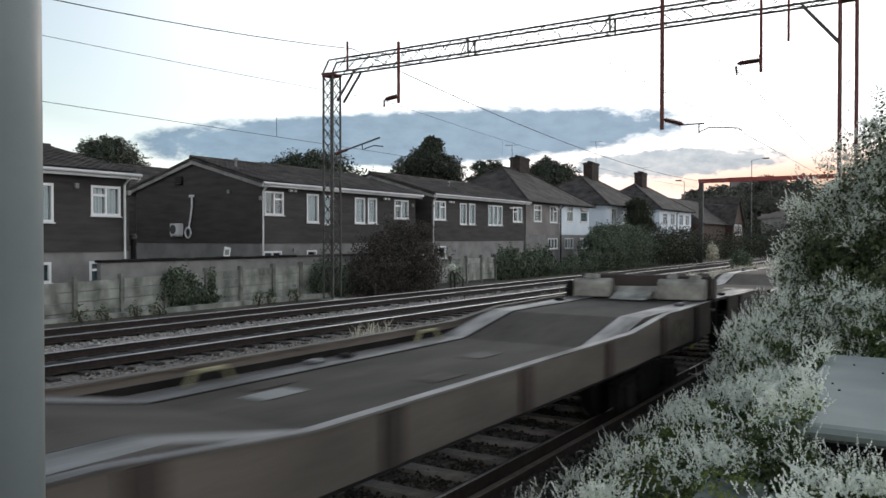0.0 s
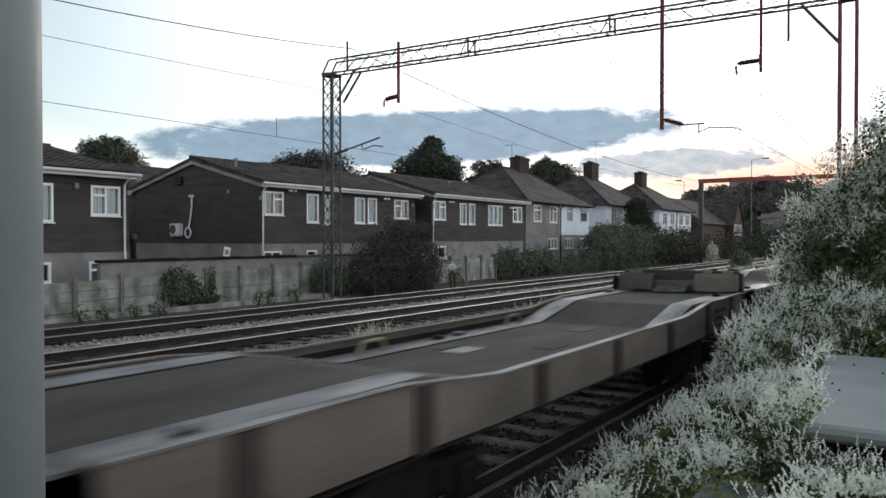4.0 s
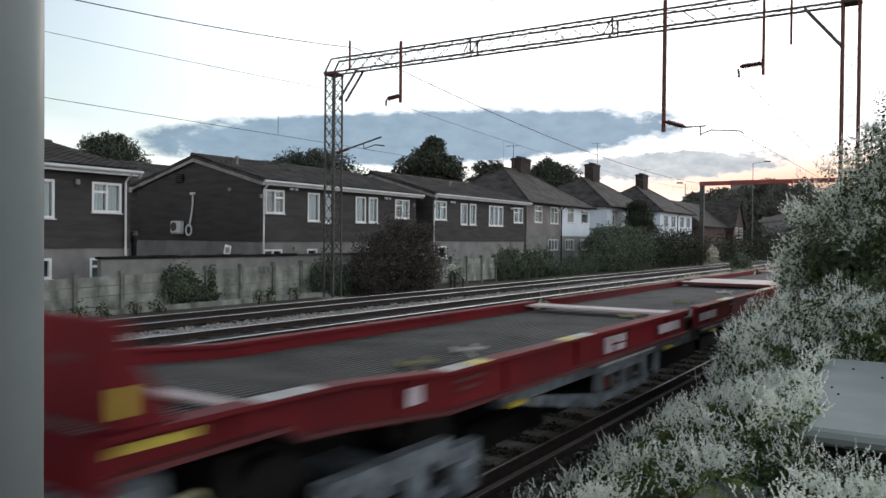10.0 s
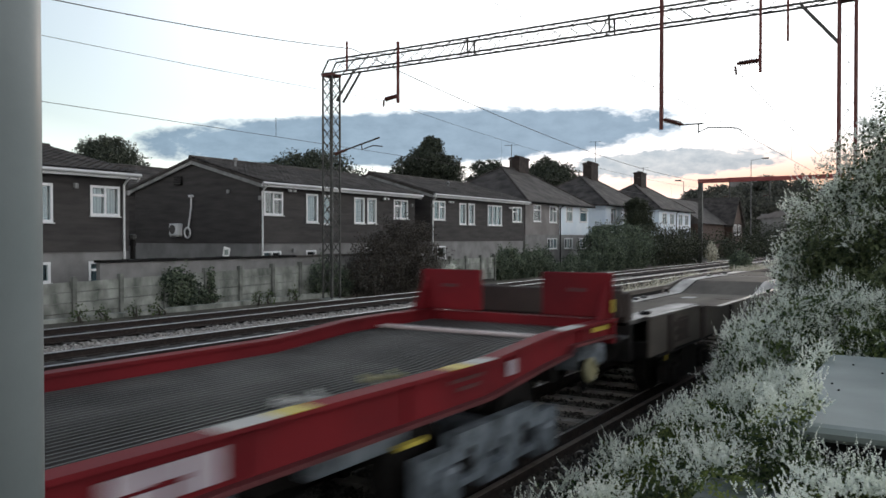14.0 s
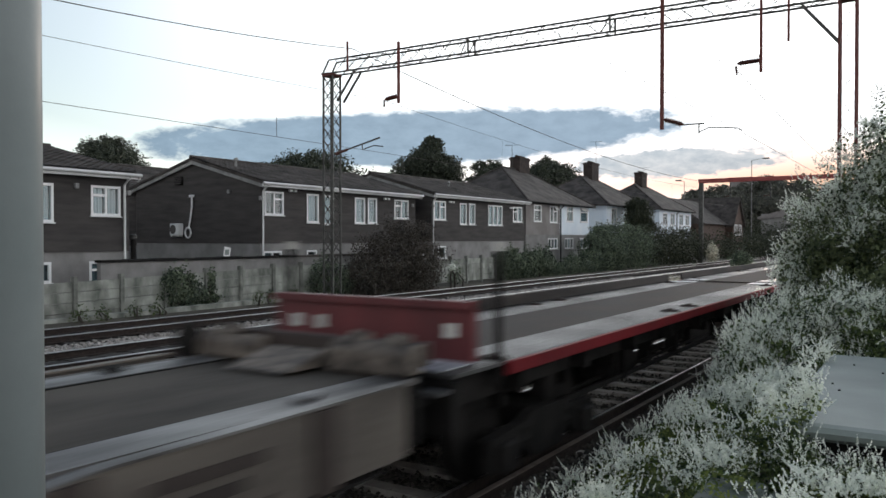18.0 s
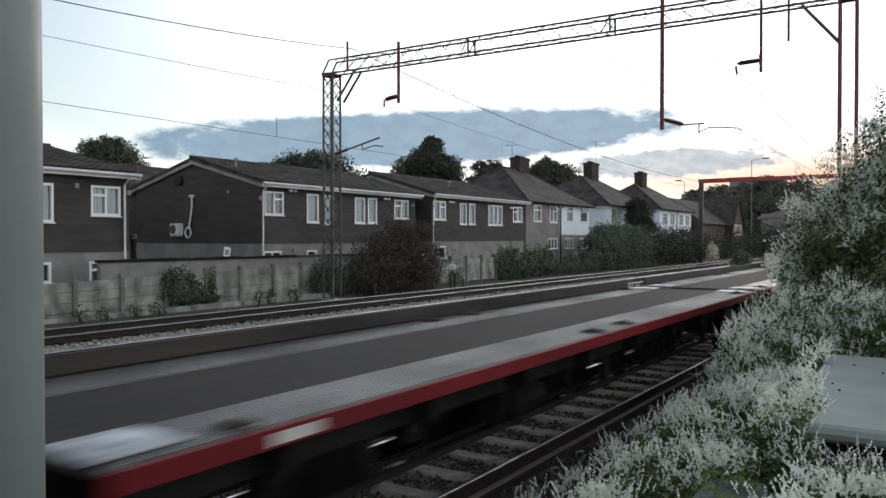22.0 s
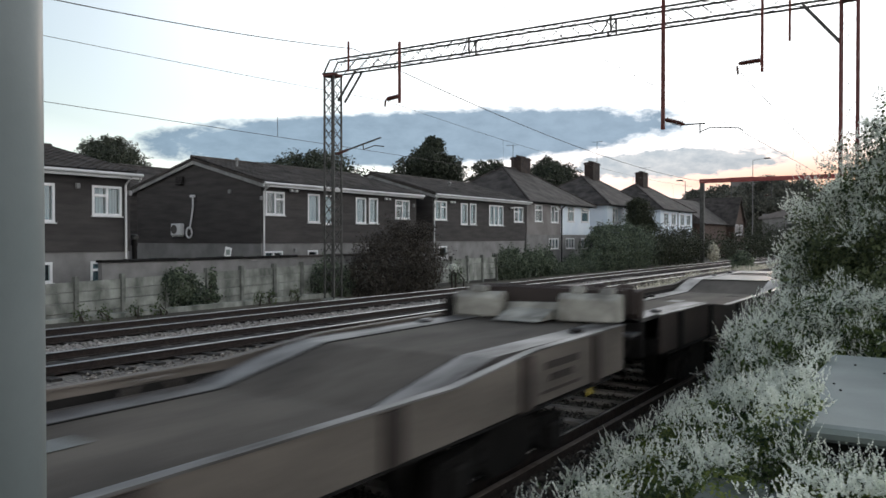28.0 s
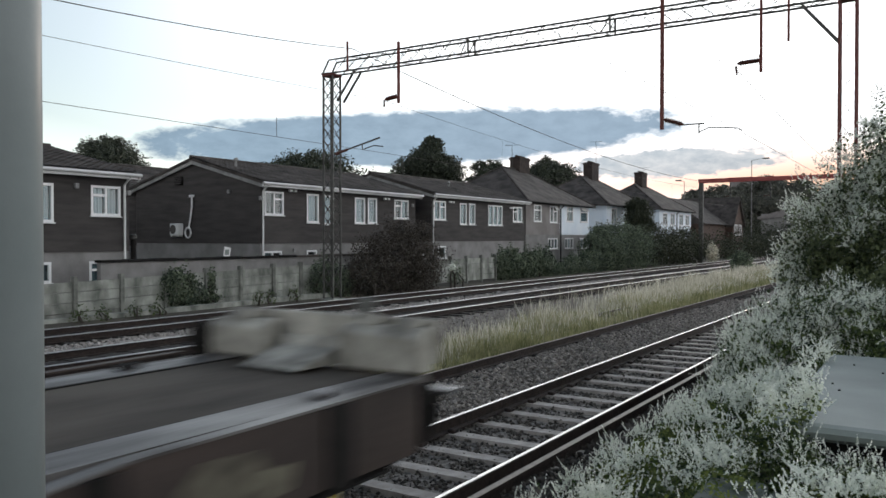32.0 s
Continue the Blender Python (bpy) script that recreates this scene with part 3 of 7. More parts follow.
fence = thing("concrete_fence", "weathered concrete post and panel fence with stains", "fence", kind="structure")
FX = -21.5
posts_y = [10.5, 12.0, 13.56, 15.12, 16.75, 18.43, 20.01, 21.65, 23.15, 24.8, 26.4, 28.0, 29.6, 31.2, 32.8, 34.4, 36.0, 37.6, 39.2]
for i, y in enumerate(posts_y):
    z = ground_fence(y)
    bm = bmesh.new()
    prism(bm, [(FX - 0.06, y - 0.06, z - 0.3), (FX + 0.11, y - 0.06, z - 0.3), (FX + 0.11, y + 0.06, z - 0.3), (FX - 0.06, y + 0.06, z - 0.3)], (0, 0, 1.63))
    part("fence_post", bm, M_FENCEPOST, fence)
    if i:
        a = posts_y[i - 1] + 0.06
        b = y - 0.06
        za, zb = ground_fence(posts_y[i - 1]), z
        for k in range(4):
            h0, h1 = k * 0.305 - 0.02, (k + 1) * 0.305 - 0.045
            bm = prism(bmesh.new(), [(FX - 0.02, a, za + h0), (FX - 0.02, b, zb + h0), (FX - 0.02, b, zb + h1), (FX - 0.02, a, za + h1)], (0.045, 0, 0))
            part("fence_panel", bm, M_CONCRETE, fence)
kerb = tagged(part("kerb", prism(bmesh.new(), [(FX + 0.35, 11, -0.3), (FX + 0.5, 11, -0.3), (FX + 0.5, 11, 0.10), (FX + 0.35, 11, 0.12)], (0, 13.5, 0.10)), M_CONCRETE),
              "pale concrete edging at the foot of the fence", kind="structure")
gwall = thing("garden_wall", "grey rendered garden wall with dark coping", "wall", kind="structure")
part("wall_body", boxed(-22.9, -22.7, 15.25, 34, -0.4, 1.62), M_RENDER, gwall)
for k in range(18):
    part("coping_stone", boxed(-22.98, -22.62, 15.21 + k, 16.19 + k, 1.62, 1.70 + 0.012 * (k % 3), bevel=0.012), M_BLACK if k < 9 else M_ROOF, gwall)

sg = thing("skylight_panel", "small pale tilted panel standing on the garden wall", "panel")
bm = boxed(-0.02, 0.02, -0.16, 0.16, 0, 0.36, bevel=0.008)
bmesh.ops.rotate(bm, verts=bm.verts, matrix=Matrix.Rotation(radians(-12), 3, "X"))
bmesh.ops.translate(bm, verts=bm.verts, vec=(-22.8, 20.55, 1.715))
part("panel", bm, M_FASCIA, sg)
part("panel_glass", boxed(-22.776, -22.770, 20.47, 20.66, 1.78, 1.98), M_SLAB, sg)
flue = thing("boiler_flue", "dark flue pipe with a grey cowl beside the house corner", "flue")
part("pipe", lathe(bmesh.new(), [(1.2, 0.09), (2.35, 0.09)], (-24.9, 18.05, 0), "z", 10), M_BLACK, flue)
part("cowl", lathe(bmesh.new(), [(2.35, 0.10), (2.40, 0.14), (2.52, 0.14), (2.56, 0.06)], (-24.9, 18.05, 0), "z", 10), M_GALV, flue, "grey cowl")
part("bracket", boxed(-25.0, -24.8, 17.48, 18.0, 1.5, 1.56), M_BLACK, flue)
litter = thing("litter_scrap", "crumpled white scrap lying on the paving", "litter")
lb = bmesh.new()
bmesh.ops.create_icosphere(lb, subdivisions=2, radius=0.07)
for v in lb.verts:
    v.co *= 0.8 + 0.4 * noise.noise(v.co * 19)
    v.co.z *= 0.45
bmesh.ops.translate(lb, verts=lb.verts, vec=(-0.80, 4.86, 0.845))
part("scrap", lb, M_UPVC, litter)

# ---- houses ----


def holed_wall(bm, x0, x1, ya, yb, za, zb, holes):
    """A wall slab in the plane of y and z, with rectangular openings (y0, y1, z0, z1)."""
    ys = sorted({ya, yb, *[v for h in holes for v in h[:2] if ya < v < yb]})
    zs = sorted({za, zb, *[v for h in holes for v in h[2:] if za < v < zb]})
    corner = {}

    def at(x, y, z):
        if (x, y, z) not in corner:
            corner[x, y, z] = bm.verts.new((x, y, z))
        return corner[x, y, z]

    def solid(i, k):
        if not (0 <= i < len(ys) - 1 and 0 <= k < len(zs) - 1):
            return False
        cy, cz = (ys[i] + ys[i + 1]) / 2, (zs[k] + zs[k + 1]) / 2
        return not any(h[0] < cy < h[1] and h[2] < cz < h[3] for h in holes)

    for i in range(len(ys) - 1):
        for k in range(len(zs) - 1):
            if not solid(i, k):
                continue
            a, b, c, d = ys[i], ys[i + 1], zs[k], zs[k + 1]
            bm.faces.new((at(x1, a, c), at(x1, b, c), at(x1, b, d), at(x1, a, d)))
            bm.faces.new((at(x0, a, c), at(x0, a, d), at(x0, b, d), at(x0, b, c)))
            for di, dk, p, q in ((-1, 0, (a, d), (a, c)), (1, 0, (b, c), (b, d)), (0, -1, (a, c), (b, c)), (0, 1, (b, d), (a, d))):
                if not solid(i + di, k + dk):
                    bm.faces.new((at(x1, *p), at(x0, *p), at(x0, *q), at(x1, *q)))
    bmesh.ops.recalc_face_normals(bm, faces=bm.faces)
    return bm


def window(parent, x, y0, y1, z0, z1, lights=2, transom=False, curtain=0.5, open_top=False, f=0.085, seed=0):
    """A white plastic window facing the line: frame, panes, sill and what hangs behind it."""
    rng = random.Random(seed + int(y0 * 100))
    bm = bmesh.new()
    X0, X1 = x - 0.09, x + 0.025
    box(bm, X0, X1, y0, y0 + f, z0, z1)
    box(bm, X0, X1, y1 - f, y1, z0, z1)
    box(bm, X0, X1, y0 + f, y1 - f, z0, z0 + f)
    box(bm, X0, X1, y0 + f, y1 - f, z1 - f, z1)
    w = part("window", bm, M_UPVC, parent)
    step = (y1 - y0 - 2 * f) / lights
    for k in range(1, lights):
        c = y0 + f + k * step
        part("mullion", boxed(X0 + 0.004, X1 - 0.004, c - f / 2, c + f / 2, z0 + f, z1 - f), M_UPVC, w)
    for k in range(lights):
        a, b = y0 + f + k * step + (f / 2 if k else 0), y0 + f + (k + 1) * step - (f / 2 if k < lights - 1 else 0)
        zt = z1 - f
        if transom and k == (0 if transom == 1 else lights - 1):
            zt = z1 - (z1 - z0) * 0.32
            part("transom", boxed(X0 + 0.004, X1 - 0.004, a, b, zt - f / 2, zt + f / 2), M_UPVC, w)
            if open_top:
                vent = boxed(0, 0.03, a, b, -(z1 - f - zt) + 0.04, 0)
                bmesh.ops.rotate(vent, verts=vent.verts, matrix=Matrix.Rotation(radians(-38), 3, "Y"))
                bmesh.ops.translate(vent, verts=vent.verts, vec=(x + 0.03, 0, z1 - f))
                part("open_vent", vent, M_FASCIA, w, "white top light standing open")
            else:
                part("pane", boxed(x - 0.05, x - 0.044, a, b, zt + f / 2, z1 - f), M_GLASS, w).visible_shadow = False
            zt -= f / 2
        part("pane", boxed(x - 0.05, x - 0.044, a, b, z0 + f, zt), M_GLASS, w).visible_shadow = False
        if rng.random() < curtain:
            bm = bmesh.new()
            n = 9
            vs = [[bm.verts.new((x - 0.16 + 0.02 * math.sin(i * 2.4), a + (b - a) * i / n, z)) for z in (z0 + f, z1 - f)] for i in range(n + 1)]
            for p, q in zip(vs, vs[1:]):
                bm.faces.new((p[0], q[0], q[1], p[1]))
            part("curtain", bm, M_CURTAIN, w)
    part("sill", boxed(x - 0.05, x + 0.09, y0 - 0.04, y1 + 0.04, z0 - 0.045, z0 - 0.002, bevel=0.008), M_FASCIA, w)
    return w


def tiled_slope(bm, a, b, c, d, roll=0.3, course=0.34, lift=0.028):
    """A roof slope from eave a-b up to ridge d-c, in rolls and courses of tiles."""
    a, b, c, d = map(Vector, (a, b, c, d))
    nu = max(2, int((b - a).length / roll) * 3)
    nv = max(2, int((d - a).length / course))
    up = (b - a).cross(d - a).normalized()
    if up.z < 0:
        up = -up
    rows = []
    for j in range(nv * 2):
        v = (j // 2 + (j % 2)) / nv
        h = lift * (1 - (j % 2)) + 0.004
        row = []
        for i in range(nu + 1):
            u = i / nu
            p = (a.lerp(b, u)).lerp(d.lerp(c, u), v)
            row.append(bm.verts.new(p + up * (h + 0.03 * (0.5 + 0.5 * math.cos(math.tau * i / 3)))))
        rows.append(row)
    for r0, r1 in zip(rows, rows[1:]):
        for i in range(nu):
            bm.faces.new((r0[i], r0[i + 1], r1[i + 1], r1[i]))
    return bm


def slab_under(bm, a, b, c, d, t=0.12):
    a, b, c, d = map(Vector, (a, b, c, d))
    up = (b - a).cross(d - a).normalized()
    if up.z < 0:
        up = -up
    return prism(bm, [a, b, c, d], -up * t)


def gable_house(x, y0, y1, depth, z_clad, eave, ridge_up, wins, low_wins, label, pipe_y=None, pipe_z0=0.0, trim=M_FASCIA):
    """A two-storey house with its long front towards the line: dark cladding above, grey render below, pitched roof along the line."""
    h = thing("terraced_house", label, "house", "houses beside the railway", at=(0, 0, 0))
    back, mid, ridge = x - depth, x - depth / 2, eave + ridge_up
    holes = [w[:4] for w in wins]
    part("upper_wall", holed_wall(bmesh.new(), x - 0.25, x + 0.03, y0, y1, z_clad, eave, holes), M_CLAD, h, "dark brown tile-hung upper wall")
    lower = [w[:4] for w in low_wins]
    part("lower_wall", holed_wall(bmesh.new(), x - 0.25, x - 0.02, y0 + 0.03, y1 - 0.03, -0.4, z_clad, lower), M_RENDER, h, "grey rendered lower wall")
    # solid block behind the windows, indoor dimness given by its dark colour
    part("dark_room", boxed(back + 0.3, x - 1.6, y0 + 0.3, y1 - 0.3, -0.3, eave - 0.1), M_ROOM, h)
    part("back_wall", boxed(back, back + 0.25, y0 + 0.03, y1 - 0.03, -0.4, eave), M_RENDER, h)
    for yy, sgn in ((y0, 1), (y1, -1)):
        part("side_wall", boxed(back + 0.25, x - 0.25, *sorted((yy + 0.03 * sgn, yy + 0.25 * sgn)), -0.4, z_clad), M_RENDER, h)
        ring = [(x - 0.25, yy, z_clad), (back, yy, z_clad), (back, yy, eave), (mid, yy, ridge - 0.05), (x - 0.25, yy, eave)]
        part("gable", prism(bmesh.new(), ring, (0, 0.25 * sgn, 0)), M_CLAD, h, "dark tile-hung gable end")
        for xe in (x + 0.42, back - 0.42):
            ez = eave - ridge_up * 0.42 / (depth / 2)
            a, b = Vector((xe, yy - 0.14 * sgn, ez)), Vector((mid, yy - 0.14 * sgn, ridge))
            part("bargeboard", prism(bmesh.new(), [a + Vector((0, 0, -0.30)), b + Vector((0, 0, -0.30)), b, a], (0, 0.06 * sgn, 0)), M_BOARD, h, "weathered grey bargeboard")
    drop = ridge_up * 0.45 / (depth / 2)
    roof = bmesh.new()
    ya, yb = y0 - 0.2, y1 + 0.2
    slab_under(roof, (x + 0.45, ya, eave - drop), (x + 0.45, yb, eave - drop), (mid, yb, ridge), (mid, ya, ridge))
    slab_under(roof, (back - 0.45, ya, eave - drop), (back - 0.45, yb, eave - drop), (mid, yb, ridge), (mid, ya, ridge))
    r = part("roof", roof, M_ROOF, h, "brown concrete tile roof")
    part("roof_tiles", tiled_slope(bmesh.new(), (x + 0.45, ya, eave - drop), (x + 0.45, yb, eave - drop), (mid, yb, ridge), (mid, ya, ridge)), M_ROOF, r)
    bm = bmesh.new()
    tube(bm, [(mid, ya, ridge + 0.02), (mid, yb, ridge + 0.02)], 0.11, 8)
    part("ridge_tiles", bm, M_ROOF, r)
    part("fascia", boxed(x + 0.36, x + 0.42, ya, yb, eave - drop - 0.22, eave - drop - 0.02), trim, h)
    part("soffit", boxed(x + 0.034, x + 0.356, ya + 0.1, yb - 0.1, eave - drop - 0.20, eave - drop - 0.17), M_FASCIA, h)
    gut = bmesh.new()
    tube(gut, [(x + 0.48, ya, eave - drop - 0.07), (x + 0.48, yb, eave - drop - 0.08)], 0.06, 8)
    part("gutter", gut, trim, h)
    if pipe_y is not None:
        bm = bmesh.new()
        tube(bm, [(x + 0.46, pipe_y, eave - drop - 0.12), (x + 0.10, pipe_y, eave - drop - 0.42), (x + 0.10, pipe_y, pipe_z0)], 0.042, 8)
        part("downpipe", bm, M_FASCIA, h, "white plastic downpipe")
    for k, w in enumerate(wins):
        window(h, x + 0.03, *w[:4], lights=w[4], transom=w[5], curtain=w[6], seed=k)
    for k, w in enumerate(low_wins):
        window(h, x - 0.02, *w[:4], lights=w[4], transom=w[5], curtain=w[6], seed=k + 40)
    return h


h1 = gable_house(-24.4, 9.0, 17.5, 10.4, 1.95, 4.80, 1.20,
                 [(13.3, 14.68, 2.92, 4.19, 2, 0, 1.0), (16.01, 17.14, 3.17, 4.21, 2, 1, 1.0), (10.4, 11.6, 3.1, 4.2, 2, 1, 0.5)],
                 [(13.4, 14.62, 0.95, 1.63, 2, 0, 1.0), (15.97, 16.9, 0.7, 1.62, 2, 1, 1.0)],
                 "dark tile-hung terraced house with white windows above a grey wall", 17.27)
h2 = gable_house(-25.7, 25.1, 37.3, 8.7, 2.18, 5.05, 1.18,
                 [(25.36, 26.57, 3.46, 4.54, 2, 2, 0.4), (28.14, 28.98, 3.16, 4.55, 1, 0, 1.0), (29.31, 30.1, 3.1, 4.55, 1, 0, 1.0), (31.77, 32.62, 3.18, 4.54, 1, 0, 1.0),
                  (32.86, 33.65, 3.2, 4.56, 1, 0, 1.0), (35.24, 36.6, 3.5, 4.57, 2, 1, 0.8)],
                 [(25.32, 26.5, 1.1, 1.83, 2, 0, 0.5), (28.18, 28.9, 1.1, 1.84, 1, 0, 0.0)],
                 "dark tile-hung terraced house with a plain gable end and white windows", 25.22)
h3 = gable_house(-25.2, 38.2, 50.3, 8.7, 2.25, 5.16, 1.25,
                 [(38.49, 39.79, 3.5, 4.64, 2, 2, 0.6), (41.42, 42.24, 3.27, 4.6, 1, 0, 1.0), (42.52, 43.3, 3.28, 4.62, 1, 0, 1.0), (45.0, 46.95, 3.27, 4.61, 3, 0, 0.4), (48.53, 49.91, 3.55, 4.62, 2, 1, 0.6)],
                 [(39.0, 39.9, 1.2, 1.95, 1, 0, 0.5)],
                 "dark tile-hung terraced house set forward, white windows and fascia", 38.35)
h0 = gable_house(-38.5, 21.0, 36.0, 8.0, 2.0, 5.35, 1.5, [], [], "dark tile-roofed house standing back between two others", trim=M_ROOF)

# things fixed to the gable of the middle house
ac = thing("air_conditioner", "white outdoor air conditioning unit with coiled pipe on a gable wall", "air conditioner")
part("casing", boxed(-31.38, -30.72, 24.74, 25.04, 2.55, 3.12, bevel=0.03), M_FASCIA, ac)
part("grille", lathe(bmesh.new(), [(24.72, 0.20), (24.736, 0.22)], (-31.13, 0, 2.84), "y", 20), M_ROOM, ac)
bm = bmesh.new()
tube(bm, [(-30.12, 25.03, 4.40), (-30.10, 25.02, 3.9), (-30.2, 25.02, 3.4), (-30.28, 25.0, 3.0), (-30.3, 25.0, 2.85)], 0.045, 8)
part("pipe", bm, M_FASCIA, ac, "white flexible pipe")
bm = bmesh.new()
tube(bm, [(-30.3 + 0.2 * math.cos(a), 24.95, 2.68 + 0.24 * math.sin(a)) for a in np.linspace(1.5, 8.2, 24)], 0.045, 8)
part("pipe_coil", bm, M_FASCIA, ac, "white coiled pipe")
for bx in (-31.25, -30.85):
    part("bracket", boxed(bx - 0.02, bx + 0.02, 24.74, 25.07, 2.49, 2.545), M_FASCIA, ac)
vent = thing("wall_vent", "dark square vent under the gable slope", "vent")
part("frame", boxed(-31.35, -30.8, 25.0, 25.08, 4.98, 5.38, bevel=0.02), M_BLACK, vent)
for k in range(4):
    part("louvre", boxed(-31.3, -30.85, 24.97, 24.998, 5.02 + 0.09 * k, 5.06 + 0.09 * k), M_CLAD, vent)
for x, y, z in ((-28.6, 26.4, 5.95), (-27.6, 44.0, 5.85), (-26.6, 14.2, 5.35)):
    pot = thing("roof_vent", "small grey vent cowl on a tiled roof", "roof vent", "roof vents", at=(x, y, z))
    part("pipe", lathe(bmesh.new(), [(-0.3, 0.06), (0.18, 0.06)], (0, 0, 0), "z", 10), M_BOARD, pot)
    part("cowl", lathe(bmesh.new(), [(0.18, 0.11), (0.22, 0.13), (0.30, 0.09), (0.33, 0.03)], (0, 0, 0), "z", 10), M_BOARD, pot)
dish = thing("wall_outlet", "small white outlet on the gable wall", "outlet")
part("body", boxed(-30.3, -29.95, 24.98, 25.07, 4.36, 4.48, bevel=0.02), M_FASCIA, dish)


def lamp_box(x, y, z):
    return tagged(part("wall_box", boxed(x - 0.06, x + 0.06, y - 0.07, y + 0.07, z - 0.09, z + 0.09, bevel=0.02), M_BOARD), "small pale alarm box on the wall", "alarm box", "wall boxes")


for x, y, z in ((-27.55, 24.98, 4.55), (-24.29, 15.45, 4.15), (-25.58, 36.9, 4.3), (-25.08, 38.3, 4.3), (-24.29, 17.42, 4.0), (-25.58, 25.05, 4.2), (-25.64, 27.25, 1.85)):
    lamp_box(x, y, z)
for x, y, z in ((-25.62, 27.0, 4.62), (-25.12, 40.2, 4.6), (-25.12, 48.0, 4.5), (-25.62, 34.3, 4.55)):
    a = thing("outdoor_light", "pale twin floodlight under the eaves", "floodlight", "floodlights", at=(x, y, z))
    part("bracket", boxed(0, 0.1, -0.03, 0.03, -0.05, 0.05), M_FASCIA, a)
    for s in (-1, 1):
        part("lamp_head", boxed(0.08, 0.2, s * 0.16 - 0.09, s * 0.16 + 0.09, -0.06, 0.06, bevel=0.02), M_FASCIA, a)


def hip_house(x, y0, y1, depth, eave, ridge_up, label, left, right, base, wins, low_wins, chimney_y, z_band=2.75, stack=1.5):
    """A pair of semis of the thirties: hipped roof, chimney on the ridge, each half in its own render."""
    h = thing("semi_detached_house", label, "house", "houses with hipped roofs")
    ym, back, mid, ridge = (y0 + y1) / 2, x - depth, x - depth / 2, eave + ridge_up
    holes, lows = [w[:4] for w in wins], [w[:4] for w in low_wins]
    for ya, yb, m in ((y0, ym, left), (ym, y1, right)):
        part("upper_wall", holed_wall(bmesh.new(), x - 0.3, x, ya, yb, z_band, eave, holes), m, h)
        part("lower_wall", holed_wall(bmesh.new(), x - 0.3, x - 0.03, ya, yb, -0.4, z_band, lows), base, h)
    for yy, s, m in ((y0, 1, left), (y1, -1, right)):
        part("side_wall", boxed(back, x - 0.3, *sorted((yy, yy + 0.3 * s)), -0.4, eave), m, h)
    part("back_wall", boxed(back, back + 0.3, y0 + 0.3, y1 - 0.3, -0.4, eave), base, h)
    # as in the terraces: a dark-coloured block stands in for unlit rooms
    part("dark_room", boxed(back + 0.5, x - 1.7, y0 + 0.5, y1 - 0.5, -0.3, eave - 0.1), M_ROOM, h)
    o, run = 0.4, min(depth / 2, (y1 - y0) / 2 - 0.6)
    A, B, C, D = (x + o, y0 - o, eave), (x + o, y1 + o, eave), (back - o, y1 + o, eave), (back - o, y0 - o, eave)
    R0, R1 = (mid, y0 + run, ridge), (mid, y1 - run, ridge)
    bm = bmesh.new()
    vs = {k: bm.verts.new(p) for k, p in zip("ABCDEF", (A, B, C, D, R0, R1))}
    low = {k: bm.verts.new((p[0], p[1], p[2] - 0.12)) for k, p in zip("ABCD", (A, B, C, D))}
    for f in ("ABFE", "BCF", "CDEF", "DAE"):
        bm.faces.new([vs[k] for k in f])
    for p, q in ("AB", "BC", "CD", "DA"):
        bm.faces.new((vs[p], low[p], low[q], vs[q]))
    bm.faces.new([low[k] for k in "DCBA"])
    bmesh.ops.recalc_face_normals(bm, faces=bm.faces)
    r = part("roof", bm, M_ROOF, h, "dark plain-tile hipped roof")
    bm = bmesh.new()
    for p, q in ((A, R0), (B, R1), (C, R1), (D, R0), (R0, R1)):
        tube(bm, [p, q], 0.09, 6)
    part("hip_tiles", bm, M_ROOF, r)
    gut = bmesh.new()
    tube(gut, [(x + o + 0.05, y0 - o, eave - 0.08), (x + o + 0.05, y1 + o, eave - 0.08)], 0.06, 8)
    part("gutter", gut, M_BLACK, h, "black gutter")
    bm = bmesh.new()
    tube(bm, [(x + o, ym, eave - 0.12), (x + 0.08, ym, eave - 0.4), (x + 0.08, ym, 0.0)], 0.045, 8)
    part("downpipe", bm, M_BLACK, h, "black downpipe")
    ch = part("chimney", boxed(mid - 0.45, mid + 0.45, chimney_y - 0.9, chimney_y + 0.9, ridge - 1.0, ridge + stack), M_CHIMNEY_BACKLIT, h, "brick chimney stack coloured dark as if backlit")
    part("chimney_cap", boxed(mid - 0.52, mid + 0.52, chimney_y - 0.97, chimney_y + 0.97, ridge + stack - 0.22, ridge + stack - 0.07), M_CHIMNEY_BACKLIT, ch)
    for k in range(4):
        part("chimney_pot", lathe(bmesh.new(), [(ridge + stack, 0.13), (ridge + stack + 0.16, 0.11)], (mid, chimney_y - 0.66 + 0.44 * k, 0), "z", 10), M_CHIMNEY_BACKLIT, ch)
    for k, w in enumerate(wins):
        window(h, x, *w[:4], lights=w[4], transom=w[5], curtain=w[6], open_top=w[7], f=0.09, seed=k)
    for k, w in enumerate(low_wins):
        window(h, x - 0.03, *w[:4], lights=w[4], transom=w[5], curtain=w[6], f=0.09, seed=k + 9)
    return h


